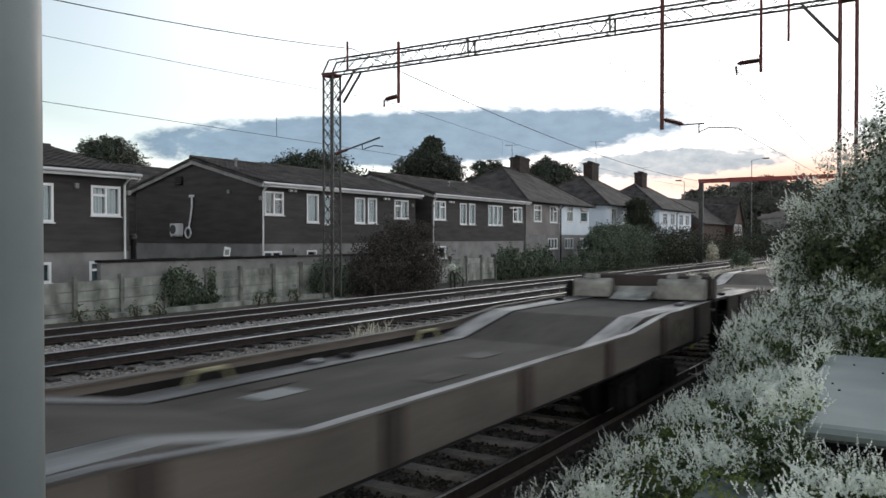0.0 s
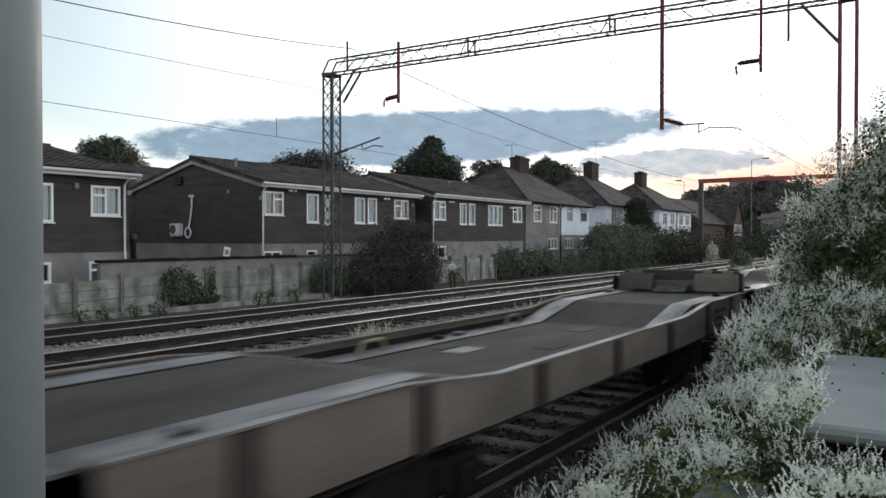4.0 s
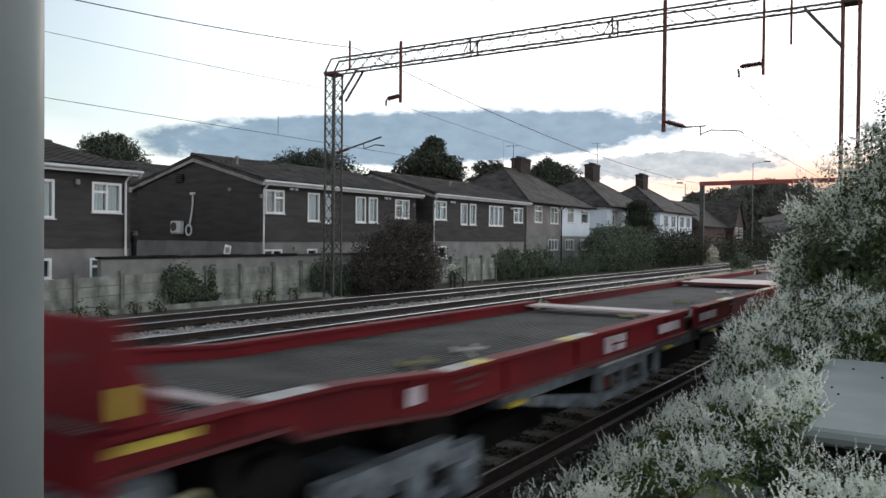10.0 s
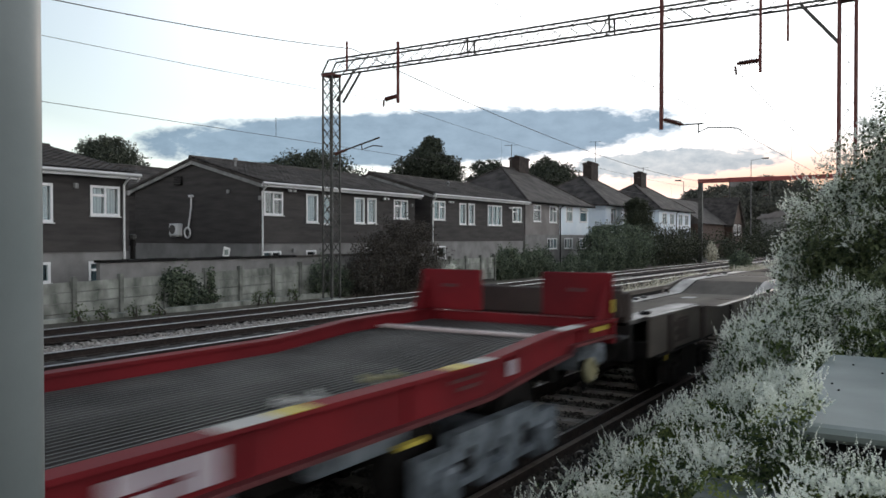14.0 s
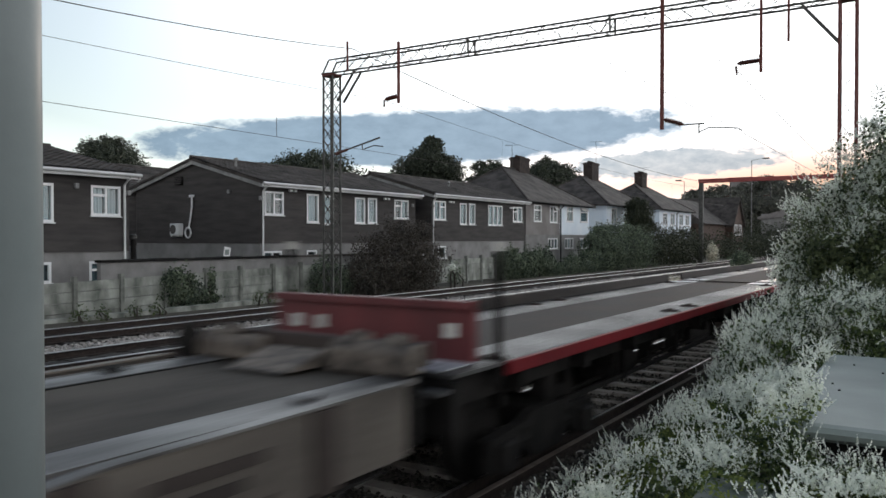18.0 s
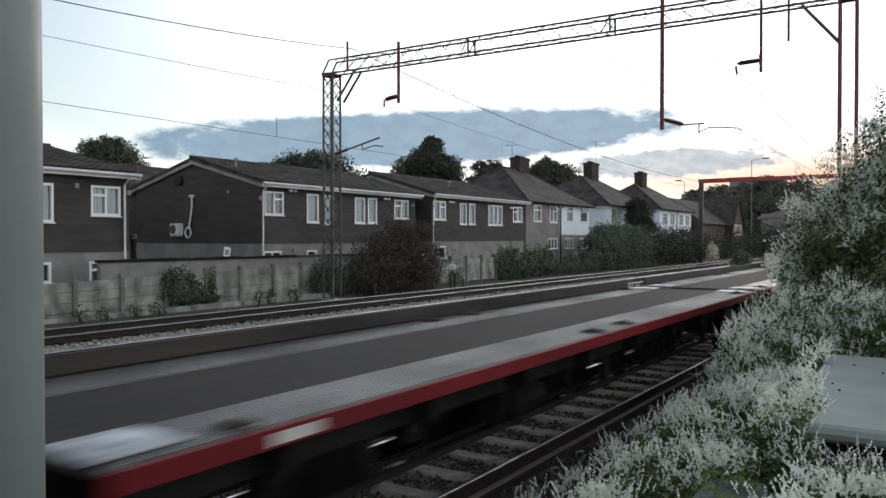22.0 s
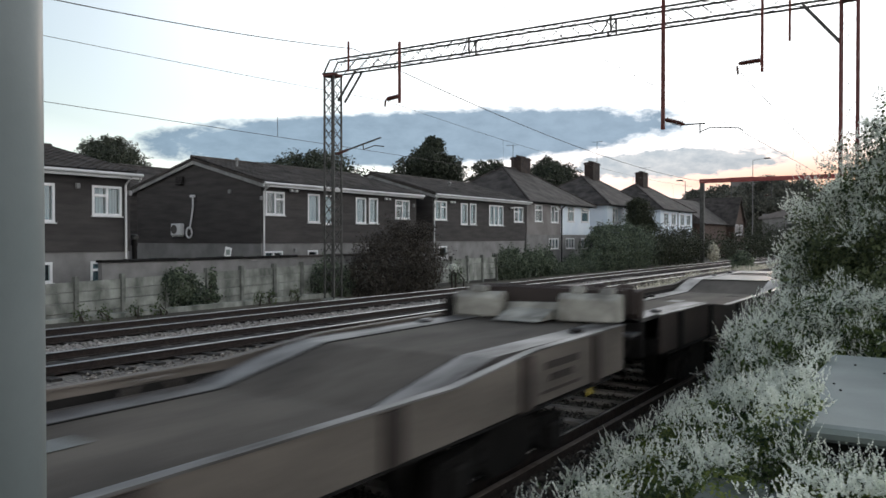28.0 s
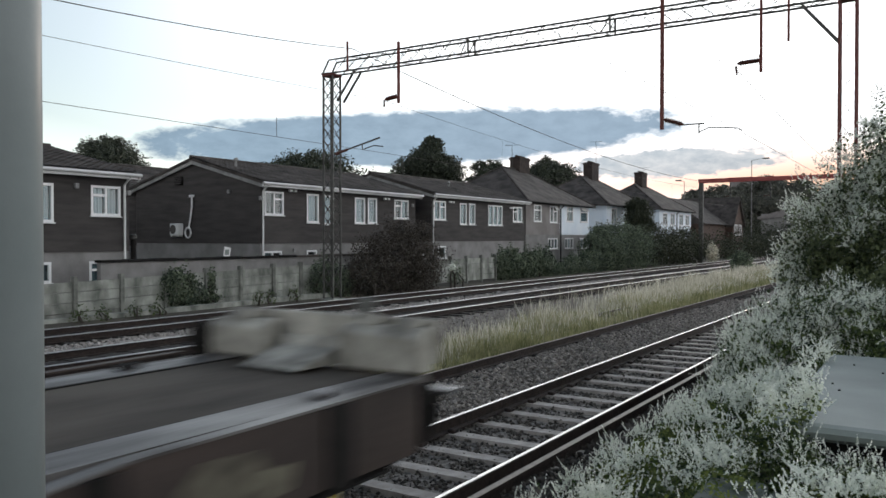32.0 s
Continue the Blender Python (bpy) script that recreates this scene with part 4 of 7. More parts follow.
hip_house(-25.5, 51.2, 63.2, 8.5, 5.15, 2.98, "semi-detached pair, one half taupe, the other white, dark hipped roof", M_RENDER_TAUPE, M_RENDER_WHITE, M_RENDER,
          [(52.5, 53.8, 3.66, 4.94, 1, 2, 0.6, False), (55.3, 56.7, 3.63, 4.95, 2, 2, 0.5, True), (58.5, 59.8, 3.77, 5.0, 1, 1, 0.6, False), (61.3, 62.9, 3.78, 5.0, 1, 1, 0.4, True)],
          [(55.0, 56.8, 1.6, 2.43, 3, 0, 0.3), (58.2, 59.9, 1.6, 2.45, 3, 0, 0.3), (61.3, 62.7, 1.6, 2.45, 2, 0, 0.3)], 58.6, 2.7, 1.0)
hip_house(-25.5, 67.3, 79.0, 8.5, 5.5, 2.98, "white semi-detached pair with dark hipped roof and brick chimney", M_RENDER_WHITE, M_RENDER_WHITE, M_RENDER,
          [(68.6, 70.0, 3.9, 5.2, 2, 1, 0.4, False), (72.2, 73.8, 3.9, 5.2, 2, 1, 0.4, False), (75.6, 77.0, 3.9, 5.2, 2, 1, 0.4, False)], [(69, 71, 1.5, 2.5, 2, 0, 0.3), (75, 77, 1.5, 2.5, 2, 0, 0.3)], 74.3, 0.3)
hip_house(-25.5, 83.0, 95.5, 8.5, 5.6, 3.0, "pale semi-detached pair with dark hipped roof farther on", M_RENDER_WHITE, M_RENDER_WHITE, M_RENDER,
          [(84.2, 85.8, 3.9, 5.2, 2, 1, 0.4, False), (87, 88.6, 3.9, 5.2, 2, 1, 0.4, False), (90.4, 92, 3.9, 5.2, 2, 1, 0.4, False), (93, 94.6, 3.9, 5.2, 2, 1, 0.4, False)], [(85, 87, 1.5, 2.5, 2, 0, 0.3)], 89.6, 0.3)
# brick house with a gable towards the line
bh = thing("brick_house", "red-brown brick house with a pointed gable and bay windows", "house")
part("main_wall", boxed(-34, -25.6, 101, 113.5, -0.4, 4.4), M_BRICK, bh)
bm = prism(bmesh.new(), [(-25.1, 100.5, 4.3), (-34.5, 100.5, 4.3), (-29.8, 100.5, 7.7)], (0, 13.5, 0))
part("roof", bm, M_ROOF, bh)
part("gable_wing", prism(bmesh.new(), [(-24.6, 113.6, -0.4), (-24.6, 120, -0.4), (-24.6, 120, 4.6), (-24.6, 116.8, 8.0), (-24.6, 113.6, 4.6)], (-9, 0, 0)), M_BRICK, bh)
for sgn in (-1, 1):
    a, b = Vector((-24.3, 116.8, 8.3)), Vector((-24.3, 116.8 + 3.8 * sgn, 4.3))
    part("gable_roof", prism(bmesh.new(), [a, b, b + Vector((0, 0, -0.25)), a + Vector((0, 0, -0.25))], (-9.5, 0, 0)), M_ROOF, bh)
for ya, yb in ((114.4, 116.2), (117.2, 119.0)):
    window(bh, -24.56, ya, yb, 2.9, 4.4, lights=2, f=0.12)

# ---- overhead line gantry across the four tracks ----
GY = 24.0


def lattice(bm, p, q, r, s, n, w=0.03):
    """Crossed lacing between the chords p-q and r-s."""
    p, q, r, s = map(Vector, (p, q, r, s))
    for i in range(n):
        a, b = i / n, (i + 1) / n
        bar(bm, p.lerp(q, a), r.lerp(s, b), w)
        bar(bm, r.lerp(s, a), p.lerp(q, b), w)
    return bm


def lattice_mast(parent, x, y, top, half, n, double=True):
    cs = [(x - half, y - half), (x + half, y - half), (x + half, y + half), (x - half, y + half)]
    mast = part("mast", boxed(x - half - 0.05, x + half + 0.05, y - half - 0.05, y + half + 0.05, top - 0.10, top, bevel=0.01), M_OXIDE, parent, "square lattice mast of galvanised angle")
    for a, b in cs:
        part("chord", boxed(a - 0.03, a + 0.03, b - 0.03, b + 0.03, 0.0, top - 0.1), M_GALV if double else M_OXIDE, mast)
    for k in range(4):
        (a, b), (c, d) = cs[k], cs[(k + 1) % 4]
        bm = bmesh.new()
        if double:
            lattice(bm, (a, b, 0.3), (a, b, top - 0.1), (c, d, 0.3), (c, d, top - 0.1), n, 0.021)
        else:
            for i in range(n):
                z0, z1 = 0.3 + (top - 0.4) * i / n, 0.3 + (top - 0.4) * (i + 1) / n
                bar(bm, (a, b, z0) if i % 2 else (c, d, z0), (c, d, z1) if i % 2 else (a, b, z1), 0.010)
        tagged(part("lacing", bm, M_GALV, mast), kind="stuff")
    part("foot", boxed(x - half - 0.15, x + half + 0.15, y - half - 0.15, y + half + 0.15, -0.4, 0.02, bevel=0.03), M_CONCRETE, mast, "concrete foot")
    return mast


gantry = thing("overhead_gantry", "lattice steel gantry carrying overhead wires across the tracks", "gantry")
lattice_mast(gantry, -20.54, GY, 8.92, 0.235, 17)
lattice_mast(gantry, -2.2, GY, 9.0, 0.205, 13, False)
beam = part("beam", boxed(-20.85, -20.78, GY - 0.3, GY + 0.3, 8.9, 8.95), M_OXIDE, gantry, "lattice box beam")
bx0, bx1 = -20.2, -2.0
zb, zt, hw = 8.92, 9.44, 0.24
for dy in (-hw, hw):
    for z in (zb, zt):
        part("chord", boxed(bx0, bx1, GY + dy - 0.028, GY + dy + 0.028, z - 0.028, z + 0.028), M_GALV, beam)
    bm = bmesh.new()
    bar(bm, (-20.8, GY + dy, 8.95), (-20.5, GY + dy, zt - 0.02), 0.05)
    bar(bm, (-20.5, GY + dy, zt), (bx0, GY + dy, zt), 0.05)
    bar(bm, (-20.8, GY + dy, 8.95), (bx0, GY + dy, zb), 0.05)
    part("end_frame", bm, M_GALV, beam)
    bm = lattice(bmesh.new(), (bx0, GY + dy, zb), (bx1, GY + dy, zb), (bx0, GY + dy, zt), (bx1, GY + dy, zt), 30, 0.017)
    tagged(part("lacing", bm, M_GALV, beam), kind="stuff")
for z in (zb, zt):
    bm = bmesh.new()
    for i in range(30):
        a, b = bx0 + (bx1 - bx0) * i / 30, bx0 + (bx1 - bx0) * (i + 1) / 30
        bar(bm, (a, GY - hw if i % 2 else GY + hw, z), (b, GY + hw if i % 2 else GY - hw, z), 0.020)
    tagged(part("cross_lacing", bm, M_GALV, beam), kind="stuff")
for x in (-14.1, -8.9):
    for dy in (-hw, hw):
        bm = bar(bmesh.new(), (x, GY + dy, zb), (x, GY + dy, zt), 0.05)
        bar(bm, (x - 0.3, GY + dy, zb), (x, GY + dy, zt), 0.03)
        part("splice_plate", bm, M_GALV, beam)
for a, b in (((-19.24, 8.88), (-20.10, 7.80)), ((-3.36, 8.92), (-2.42, 7.76))):
    for dy in (-0.2, 0.2):
        part("knee_brace", bar(bmesh.new(), (a[0], GY + dy, a[1]), (b[0], GY + dy, b[1]), 0.065), M_GALV, gantry)


def insulator(parent, p, q, r=0.075, n=8):
    """A ribbed porcelain insulator from p to q."""
    p, q = Vector(p), Vector(q)
    L = (q - p).length
    prof = [(0.0, 0.03)]
    for k in range(n):
        a = L * (0.08 + 0.84 * k / n)
        prof += [(a, r * 0.55), (a + L * 0.03, r), (a + L * 0.06, r * 0.55)]
    prof += [(L, 0.03)]
    bm = lathe(bmesh.new(), prof, (0, 0, 0), "x", 10)
    bmesh.ops.transform(bm, matrix=Matrix.Translation(p) @ (q - p).to_track_quat("X", "Z").to_matrix().to_4x4(), verts=bm.verts)
    return part("insulator", bm, M_PORCELAIN, parent, "ribbed brown porcelain insulator")


def dropper_post(x, z0, z1, w=0.085):
    return part("drop_post", boxed(x - w / 2, x + w / 2, GY - 0.30 - w, GY - 0.30, z0, z1), M_OXIDE, gantry, "red-oxide vertical post")


dropper_post(-19.47, 8.87, 10.02, 0.06)
dropper_post(-17.03, 7.42, 9.68)
dropper_post(-7.20, 5.70, 9.9, 0.10)
dropper_post(-4.38, 7.12, 9.5, 0.07)
dropper_post(-3.66, 7.9, 9.4, 0.06)
gy = GY - 0.34
insulator(gantry, (-17.07, gy, 7.68), (-17.66, gy, 7.60), 0.09)
insulator(gantry, (-17.68, gy, 7.58), (-17.70, gy, 7.34), 0.06, 4)
insulator(gantry, (-7.14, gy, 6.00), (-6.55, gy, 5.80), 0.095)
part("registration_arm", bar(bmesh.new(), (-6.55, gy, 5.79), (-5.95, gy, 5.79), 0.035), M_GALV, gantry)
part("registration_drop", bar(bmesh.new(), (-6.1, gy, 5.80), (-6.1, gy, 5.50), 0.03), M_GALV, gantry)
bm = bmesh.new()
tube(bm, [(-6.1, gy, 5.55), (-5.8, gy, 5.66), (-5.3, gy, 5.62), (-5.0, gy, 5.58), (-4.88, gy, 5.50)], 0.016, 6)
part("steady_arm", bm, M_GALV, gantry)
insulator(gantry, (-4.41, gy, 7.46), (-5.02, gy, 7.43), 0.10)
insulator(gantry, (-5.06, gy, 7.36), (-5.03, gy, 7.12), 0.05, 4)
part("insulator_yoke", bar(bmesh.new(), (-4.40, gy, 7.60), (-4.40, gy, 7.32), 0.06), M_OXIDE, gantry)
insulator(gantry, (-20.1, gy, 5.70), (-19.4, gy, 5.86), 0.07, 7)
part("cantilever", bar(bmesh.new(), (-19.4, gy, 5.86), (-17.9, gy, 6.2), 0.05), M_GALV, gantry, "galvanised cantilever arm")
bm = bmesh.new()
tube(bm, [(-18.75, gy, 6.0), (-18.72, gy, 5.8), (-18.55, gy, 5.84), (-18.2, gy, 5.92), (-17.75, gy, 5.86)], 0.022, 6)
part("steady_arm", bm, M_GALV, gantry)

# second gantry, a plain portal farther along
g2 = thing("portal_gantry", "plain portal gantry with a red-painted beam farther along the line", "gantry")
part("post", boxed(-20.6, -20.2, 79.9, 80.3, -0.4, 7.95, bevel=0.02), M_GALV, g2)
part("post", boxed(-0.6, -0.25, 79.9, 80.3, -0.4, 7.95, bevel=0.02), M_GALV, g2)
part("beam", boxed(-20.65, -0.1, 79.9, 80.3, 7.95, 8.35, bevel=0.02), M_REDBEAM, g2)
for x in (-17.6, -13.9, -4.4):
    part("drop_post", boxed(x - 0.05, x + 0.05, 80.0, 80.10, 6.3, 7.94), M_GALV, g2)
    insulator(g2, (x, 80.05, 6.6), (x - 0.6, 80.05, 6.52), 0.05, 5)


# ---- wires ----
def wire(name, x0, x1, y0, y1, z0, z1, sag, r, label, n=24):
    pts = []
    for i in range(n + 1):
        u = i / n
        pts.append((x0 + (x1 - x0) * u, y0 + (y1 - y0) * u, z0 + (z1 - z0) * u - 4 * sag * u * (1 - u)))
    return tagged(part(name, tube(bmesh.new(), pts, r, 5), M_WIRE), label, "wire", "overhead wires", kind="")


SPAN = 56.0
GY2 = GY + SPAN
# feeder on the mast heads, rising to its bracket on either side
wire("feeder_wire", -19.47, -19.47, GY - 44, GY, 9.75, 9.80, 1.5, 0.015, "dark feeder wire strung between gantries")
wire("feeder_wire", -19.47, -19.47, GY, GY2, 9.80, 8.0, 0.95, 0.017, "dark feeder wire strung between gantries")
for x, zc, zw, shown in ((-17.87, 7.62, 5.64, True), (-5.0, 7.2, 5.52, False)):
    wire("catenary_wire", x, x, GY - SPAN, GY, zc, zc, 0.62, 0.007 if shown else 0.005, "thin carrying wire above a track")
    wire("catenary_wire", x, x, GY, GY2, zc, zc - 0.4, 0.75, 0.007, "thin carrying wire above a track")
    wire("contact_wire", x, x, GY - SPAN, GY, zw, zw, 0.03, 0.008 if shown else 0.004, "contact wire above a track")
    wire("contact_wire", x, x, GY, GY2, zw, zw - 0.05, 0.05, 0.008, "contact wire above a track")
    for a in (GY - SPAN, GY):
        for j in (1, 2, 3, 4):
            u = j / 6
            zz = zc - (4 * 0.62 * u * (1 - u) if a < GY else 0.4 * u + 3.0 * u * (1 - u))
            tagged(part("dropper_wire", bar(bmesh.new(), (x, a + SPAN * u, zz), (x, a + SPAN * u, zw - 0.05 * u), 0.006), M_WIRE), "thin dropper between two wires", "wire", "droppers")

tagged(part("dropper_wire", bar(bmesh.new(), (-17.87, 18.2, 5.64), (-17.87, 18.2, 6.25), 0.012), M_WIRE), "short dropper above the contact wire", "wire", "droppers")

# ---- plants ----


def bush(name, label, blobs, n, size, material, seed, category="bush", stems=6, slim=0.6, group=""):
    rng = np.random.default_rng(seed)
    b = thing(name, label, category, group)
    pts, out = in_blobs(rng, blobs, int(n * 2.2) if n > 2000 else n, 0.5, 0.55)
    keep = pts[:, 2] > -0.2
    part("foliage", leaf_mesh("foliage", rng, pts[keep], out[keep], size * 0.68 if n > 2000 else size, 1.0, slim), material, b)
    bm = bmesh.new()
    for k in range(stems):
        c = blobs[k % len(blobs)]
        x, y = c[0] + rng.normal(0, c[3] * 0.3), c[1] + rng.normal(0, c[4] * 0.35)
        tube(bm, [(x, y, -0.35), (x + rng.normal(0, 0.1), y + rng.normal(0, 0.1), c[2] * 0.6), (c[0] + rng.normal(0, c[3] * 0.4), c[1] + rng.normal(0, c[4] * 0.4), c[2] + c[5] * 0.5)], [0.05, 0.035, 0.015], 5)
    part("branchwork", bm, M_BARK, b)
    return b


def tree(label, x, y, top, width, seed, trunk=0.22, n=5000, low=0.32, leaf=0.42, spire=False, group="trees behind the houses", leaves=M_LEAF_TREE):
    """A tapered trunk, limbs, and a crown of clumps of leaves along them."""
    rng = np.random.default_rng(seed)
    t = thing("tree", label, "tree", group)
    bm = bmesh.new()
    tube(bm, [(x, y, -0.6), (x + 0.1, y, top * 0.35), (x - 0.05, y + 0.1, top * 0.65), (x, y, top * 0.95)], [trunk, trunk * 0.8, trunk * 0.5, trunk * 0.12], 8)
    blobs = []
    k = 16
    for i in range(k):
        u = i / (k - 1)
        z = top * (low + (0.93 - low) * u)
        if spire:
            r = width / 2 * (1.0 - 0.75 * u) * (0.7 + 0.3 * rng.random())
        else:
            r = width / 2 * math.sqrt(max(0.05, 1 - (2 * u - 0.85) ** 2 * 0.75)) * (0.75 + 0.35 * rng.random())
        a = rng.uniform(0, math.tau)
        d = r * rng.uniform(0.35, 0.75)
        cx, cy = x + d * math.cos(a), y + d * math.sin(a)
        tube(bm, [(x, y, z - top * 0.12), ((x + cx) / 2, (y + cy) / 2, z - top * 0.03), (cx, cy, z)], [trunk * 0.35, trunk * 0.2, trunk * 0.06], 5)
        s = r * rng.uniform(0.5, 0.75)
        blobs.append((cx, cy, z, s, s, s * 0.75))
        b2 = a + rng.uniform(1.5, 4.0)
        blobs.append((x + d * 0.8 * math.cos(b2), y + d * 0.8 * math.sin(b2), z + rng.uniform(-0.5, 0.5), s * 0.8, s * 0.8, s * 0.6))
    part("trunk", bm, M_BARK, t)
    fine = 1.0 if y > 150 else 0.58
    pts, out = in_blobs(rng, blobs, int(n * 4.0 / fine ** 1.8), 0.2, 0.3)
    part("crown", leaf_mesh("crown", rng, pts, out, leaf * fine, 1.2, 0.6), leaves, t)
    return t


bush("elder_bush", "dark dense elder bush beside the gantry mast", [(-20.9, 28.3, 1.2, 1.2, 2.6, 1.75), (-20.9, 29.9, 1.6, 1.2, 1.9, 1.7), (-20.8, 26.6, 0.8, 0.9, 1.3, 1.2), (-21, 31.2, 1.1, 1.0, 1.4, 1.4), (-20.7, 28.9, 2.5, 0.8, 1.0, 0.8), (-20.6, 27.2, 2.1, 0.5, 0.6, 0.5), (-20.7, 30.6, 2.7, 0.5, 0.7, 0.55)], 17000, 0.11, M_LEAF_ELDER, 11, stems=6)
bush("privet_bush", "small green bush against the fence", [(-21.2, 24.3, 0.8, 0.45, 0.9, 0.9), (-21.1, 25.2, 0.5, 0.4, 0.7, 0.7)], 2200, 0.12, M_LEAF_IVY, 12)
bush("ivy", "dark green ivy hanging over the concrete fence", [(-21.36, 17.3, 0.75, 0.16, 0.75, 0.65), (-21.36, 18.0, 0.35, 0.2, 0.9, 0.4), (-21.38, 17.0, 1.1, 0.15, 0.4, 0.3), (-21.38, 18.6, 0.9, 0.1, 0.18, 0.5)], 2600, 0.11, M_LEAF_IVY, 13, "ivy", 4, 0.9)
for k, (y, z) in enumerate(((14.1, 0.1), (13.4, 0.15), (15.2, 0.12), (20.4, 0.2), (21.0, 0.22), (22.2, 0.25), (16.0, 0.1))):
    bush("weed", "green weeds at the foot of the fence", [(-20.95, y, z, 0.2, 0.3, 0.32)], 150, 0.08, M_LEAF_WEED, 60 + k, "weed", 2, 0.5, "weeds along the fence")
bush("pale_shrub", "shrub with pale flower heads on the bank", [(-20.4, 33.2, 0.6, 0.4, 0.5, 0.55)], 500, 0.10, M_LEAF_IVY, 14, stems=3)
bush("pale_seed_heads", "pale seed heads of a roadside weed", [(-20.3, 32.7, 1.0, 0.25, 0.3, 0.18)], 160, 0.10, M_FLOWER, 15, "weed", 2)
bush("ivy_hedge", "low fence overgrown with grey-green ivy", [(-21.6, 40.1 + 1.2 * i, 0.75 + 0.15 * math.sin(i * 1.9), 0.6, 1.0, 0.95 + 0.2 * math.sin(i * 2.7)) for i in range(6)], 12000, 0.13, M_LEAF_IVY, 16, "hedge", 14, 0.85)
bush("low_hedge", "low straggling hedge in patches along the bank", [(-21.6 + 0.3 * math.sin(i * 3.3), 46.5 + 1.5 * i, 0.35 + 0.2 * math.sin(i * 2.9), 0.6, 1.0, 0.7 + 0.22 * math.sin(i * 4.7)) for i in range(6)], 7000, 0.14, M_LEAF_IVY, 26, "hedge", 8, 0.8)
bush("ivy_mound", "big mound of ivy over a garden shed", [(-22, 57.5, 1.2, 1.8, 2.6, 1.9), (-22, 61.5, 1.9, 1.9, 2.6, 1.8), (-21.7, 64.5, 1.5, 1.5, 2.0, 1.7), (-22.6, 58.6, 2.9, 0.9, 1.0, 0.6), (-21.8, 54.9, 0.6, 1.0, 1.4, 1.0), (-22.1, 56.0, 2.5, 0.5, 0.8, 0.35)], 18000, 0.17, M_LEAF_IVY, 17, "bush", 10, 0.85)
bush("thicket", "dark thicket of brambles beside the line", [(-21.5, 69 + 2.5 * i, 1.5, 1.8, 2.2, 1.7 + 0.5 * math.sin(i * 2.1)) for i in range(6)], 8000, 0.26, M_LEAF_DARK, 18, "bush", 8)
bush("thicket", "dark wooded bank where the line bends away", [(-23 + 2.0 * i, 98 + 4.5 * i, 1.0, 2.6, 4.0, 2.0 + 0.6 * math.sin(i * 1.7)) for i in range(11)], 14000, 0.32, M_LEAF_DARK, 19, "bush", 12)
bush("thicket", "dark trees and scrub before a far building", [(-33 + 2.2 * i, 128 + 1.3 * i, 2.2, 2.2, 3.0, 2.9 + 0.5 * math.sin(i * 2.3)) for i in range(9)], 9000, 0.36, M_LEAF_DARK, 29, "bush", 10)
bush("pampas_tuft", "pale dry tuft of tall grass by the portal post", [(-19.4, 80.5, 1.0, 0.5, 1.2, 1.0)], 900, 0.35, M_GRASS, 20, "grass tuft", 3, 0.15)
bush("track_bush", "small round bush growing beside the track", [(-12.0, 58.0, 0.75, 0.75, 0.9, 0.8)], 1400, 0.17, M_LEAF_IVY, 21, stems=4)
tree("small grey-green tree in a back garden", -23.6, 70.4, 6.6, 3.4, 30, 0.12, 2600, 0.35, 0.22, leaves=M_LEAF_DARK)
tree("broad dark tree behind the houses", -53.7, 36.5, 10.5, 8.4, 31, 0.25, 6500, 0.35, 0.3)
tree("broad dark tree behind the roofs", -47.5, 52.7, 10.3, 11.0, 32, 0.25, 4500, 0.35, 0.4)
tree("tall dark evergreen tree behind the roofs", -41.7, 63.2, 12.8, 7.8, 33, 0.3, 7500, 0.2, 0.42, False)
tree("dark tree behind the roofs", -41.6, 74.3, 11.4, 6.8, 34, 0.25, 4000, 0.35, 0.45)
tree("dark tree behind a chimney", -40.3, 87.0, 12.5, 9.5, 35, 0.25, 4000, 0.35, 0.5)
tree("small dark tree top behind a ridge", -62.0, 62.0, 11.2, 6.5, 36, 0.2, 2500, 0.4, 0.4)
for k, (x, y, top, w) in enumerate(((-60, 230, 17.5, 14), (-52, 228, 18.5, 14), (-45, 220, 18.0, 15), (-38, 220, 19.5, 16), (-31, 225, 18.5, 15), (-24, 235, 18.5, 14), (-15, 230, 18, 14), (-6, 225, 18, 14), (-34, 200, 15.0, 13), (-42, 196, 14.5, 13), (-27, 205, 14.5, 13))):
    tree("distant tree on the skyline, leaves paled for haze", x, y, top, w, 40 + k, 0.4, 5500, 0.1, 0.72, False, "trees on the skyline", M_LEAF_FAR)

# distant things beyond the bend
far_block = thing("far_building", "low pale building far along the line", "building")
part("wall", boxed(-27.6, -21.6, 150, 160, -0.4, 6.9), M_RENDER, far_block)
part("roof", prism(bmesh.new(), [(-28.2, 149.6, 6.3), (-24.8, 149.6, 7.3), (-21.2, 149.6, 7.0), (-21.2, 149.6, 6.6), (-28.2, 149.6, 5.9)], (0, 10.8, 0)), M_RENDER_TAUPE, far_block, "pale sheeted roof")
part("upper_storey", boxed(-24.6, -21.4, 151, 158, 7.31, 8.5), M_RENDER_TAUPE, far_block)
for k in range(3):
    part("window", boxed(-24.4 + 1.0 * k, -23.7 + 1.0 * k, 150.94, 151.1, 7.6, 8.2), M_ROOM, far_block)
tower = thing("tower_block", "distant dark slab block on the skyline", "building")
part("wall", boxed(-55, -48.7, 250, 262, -0.4, 20.6), M_RENDER_TAUPE, tower)
part("roof", boxed(-55.4, -48.3, 249.5, 262.5, 20.6, 21.1), M_OXIDE, tower)


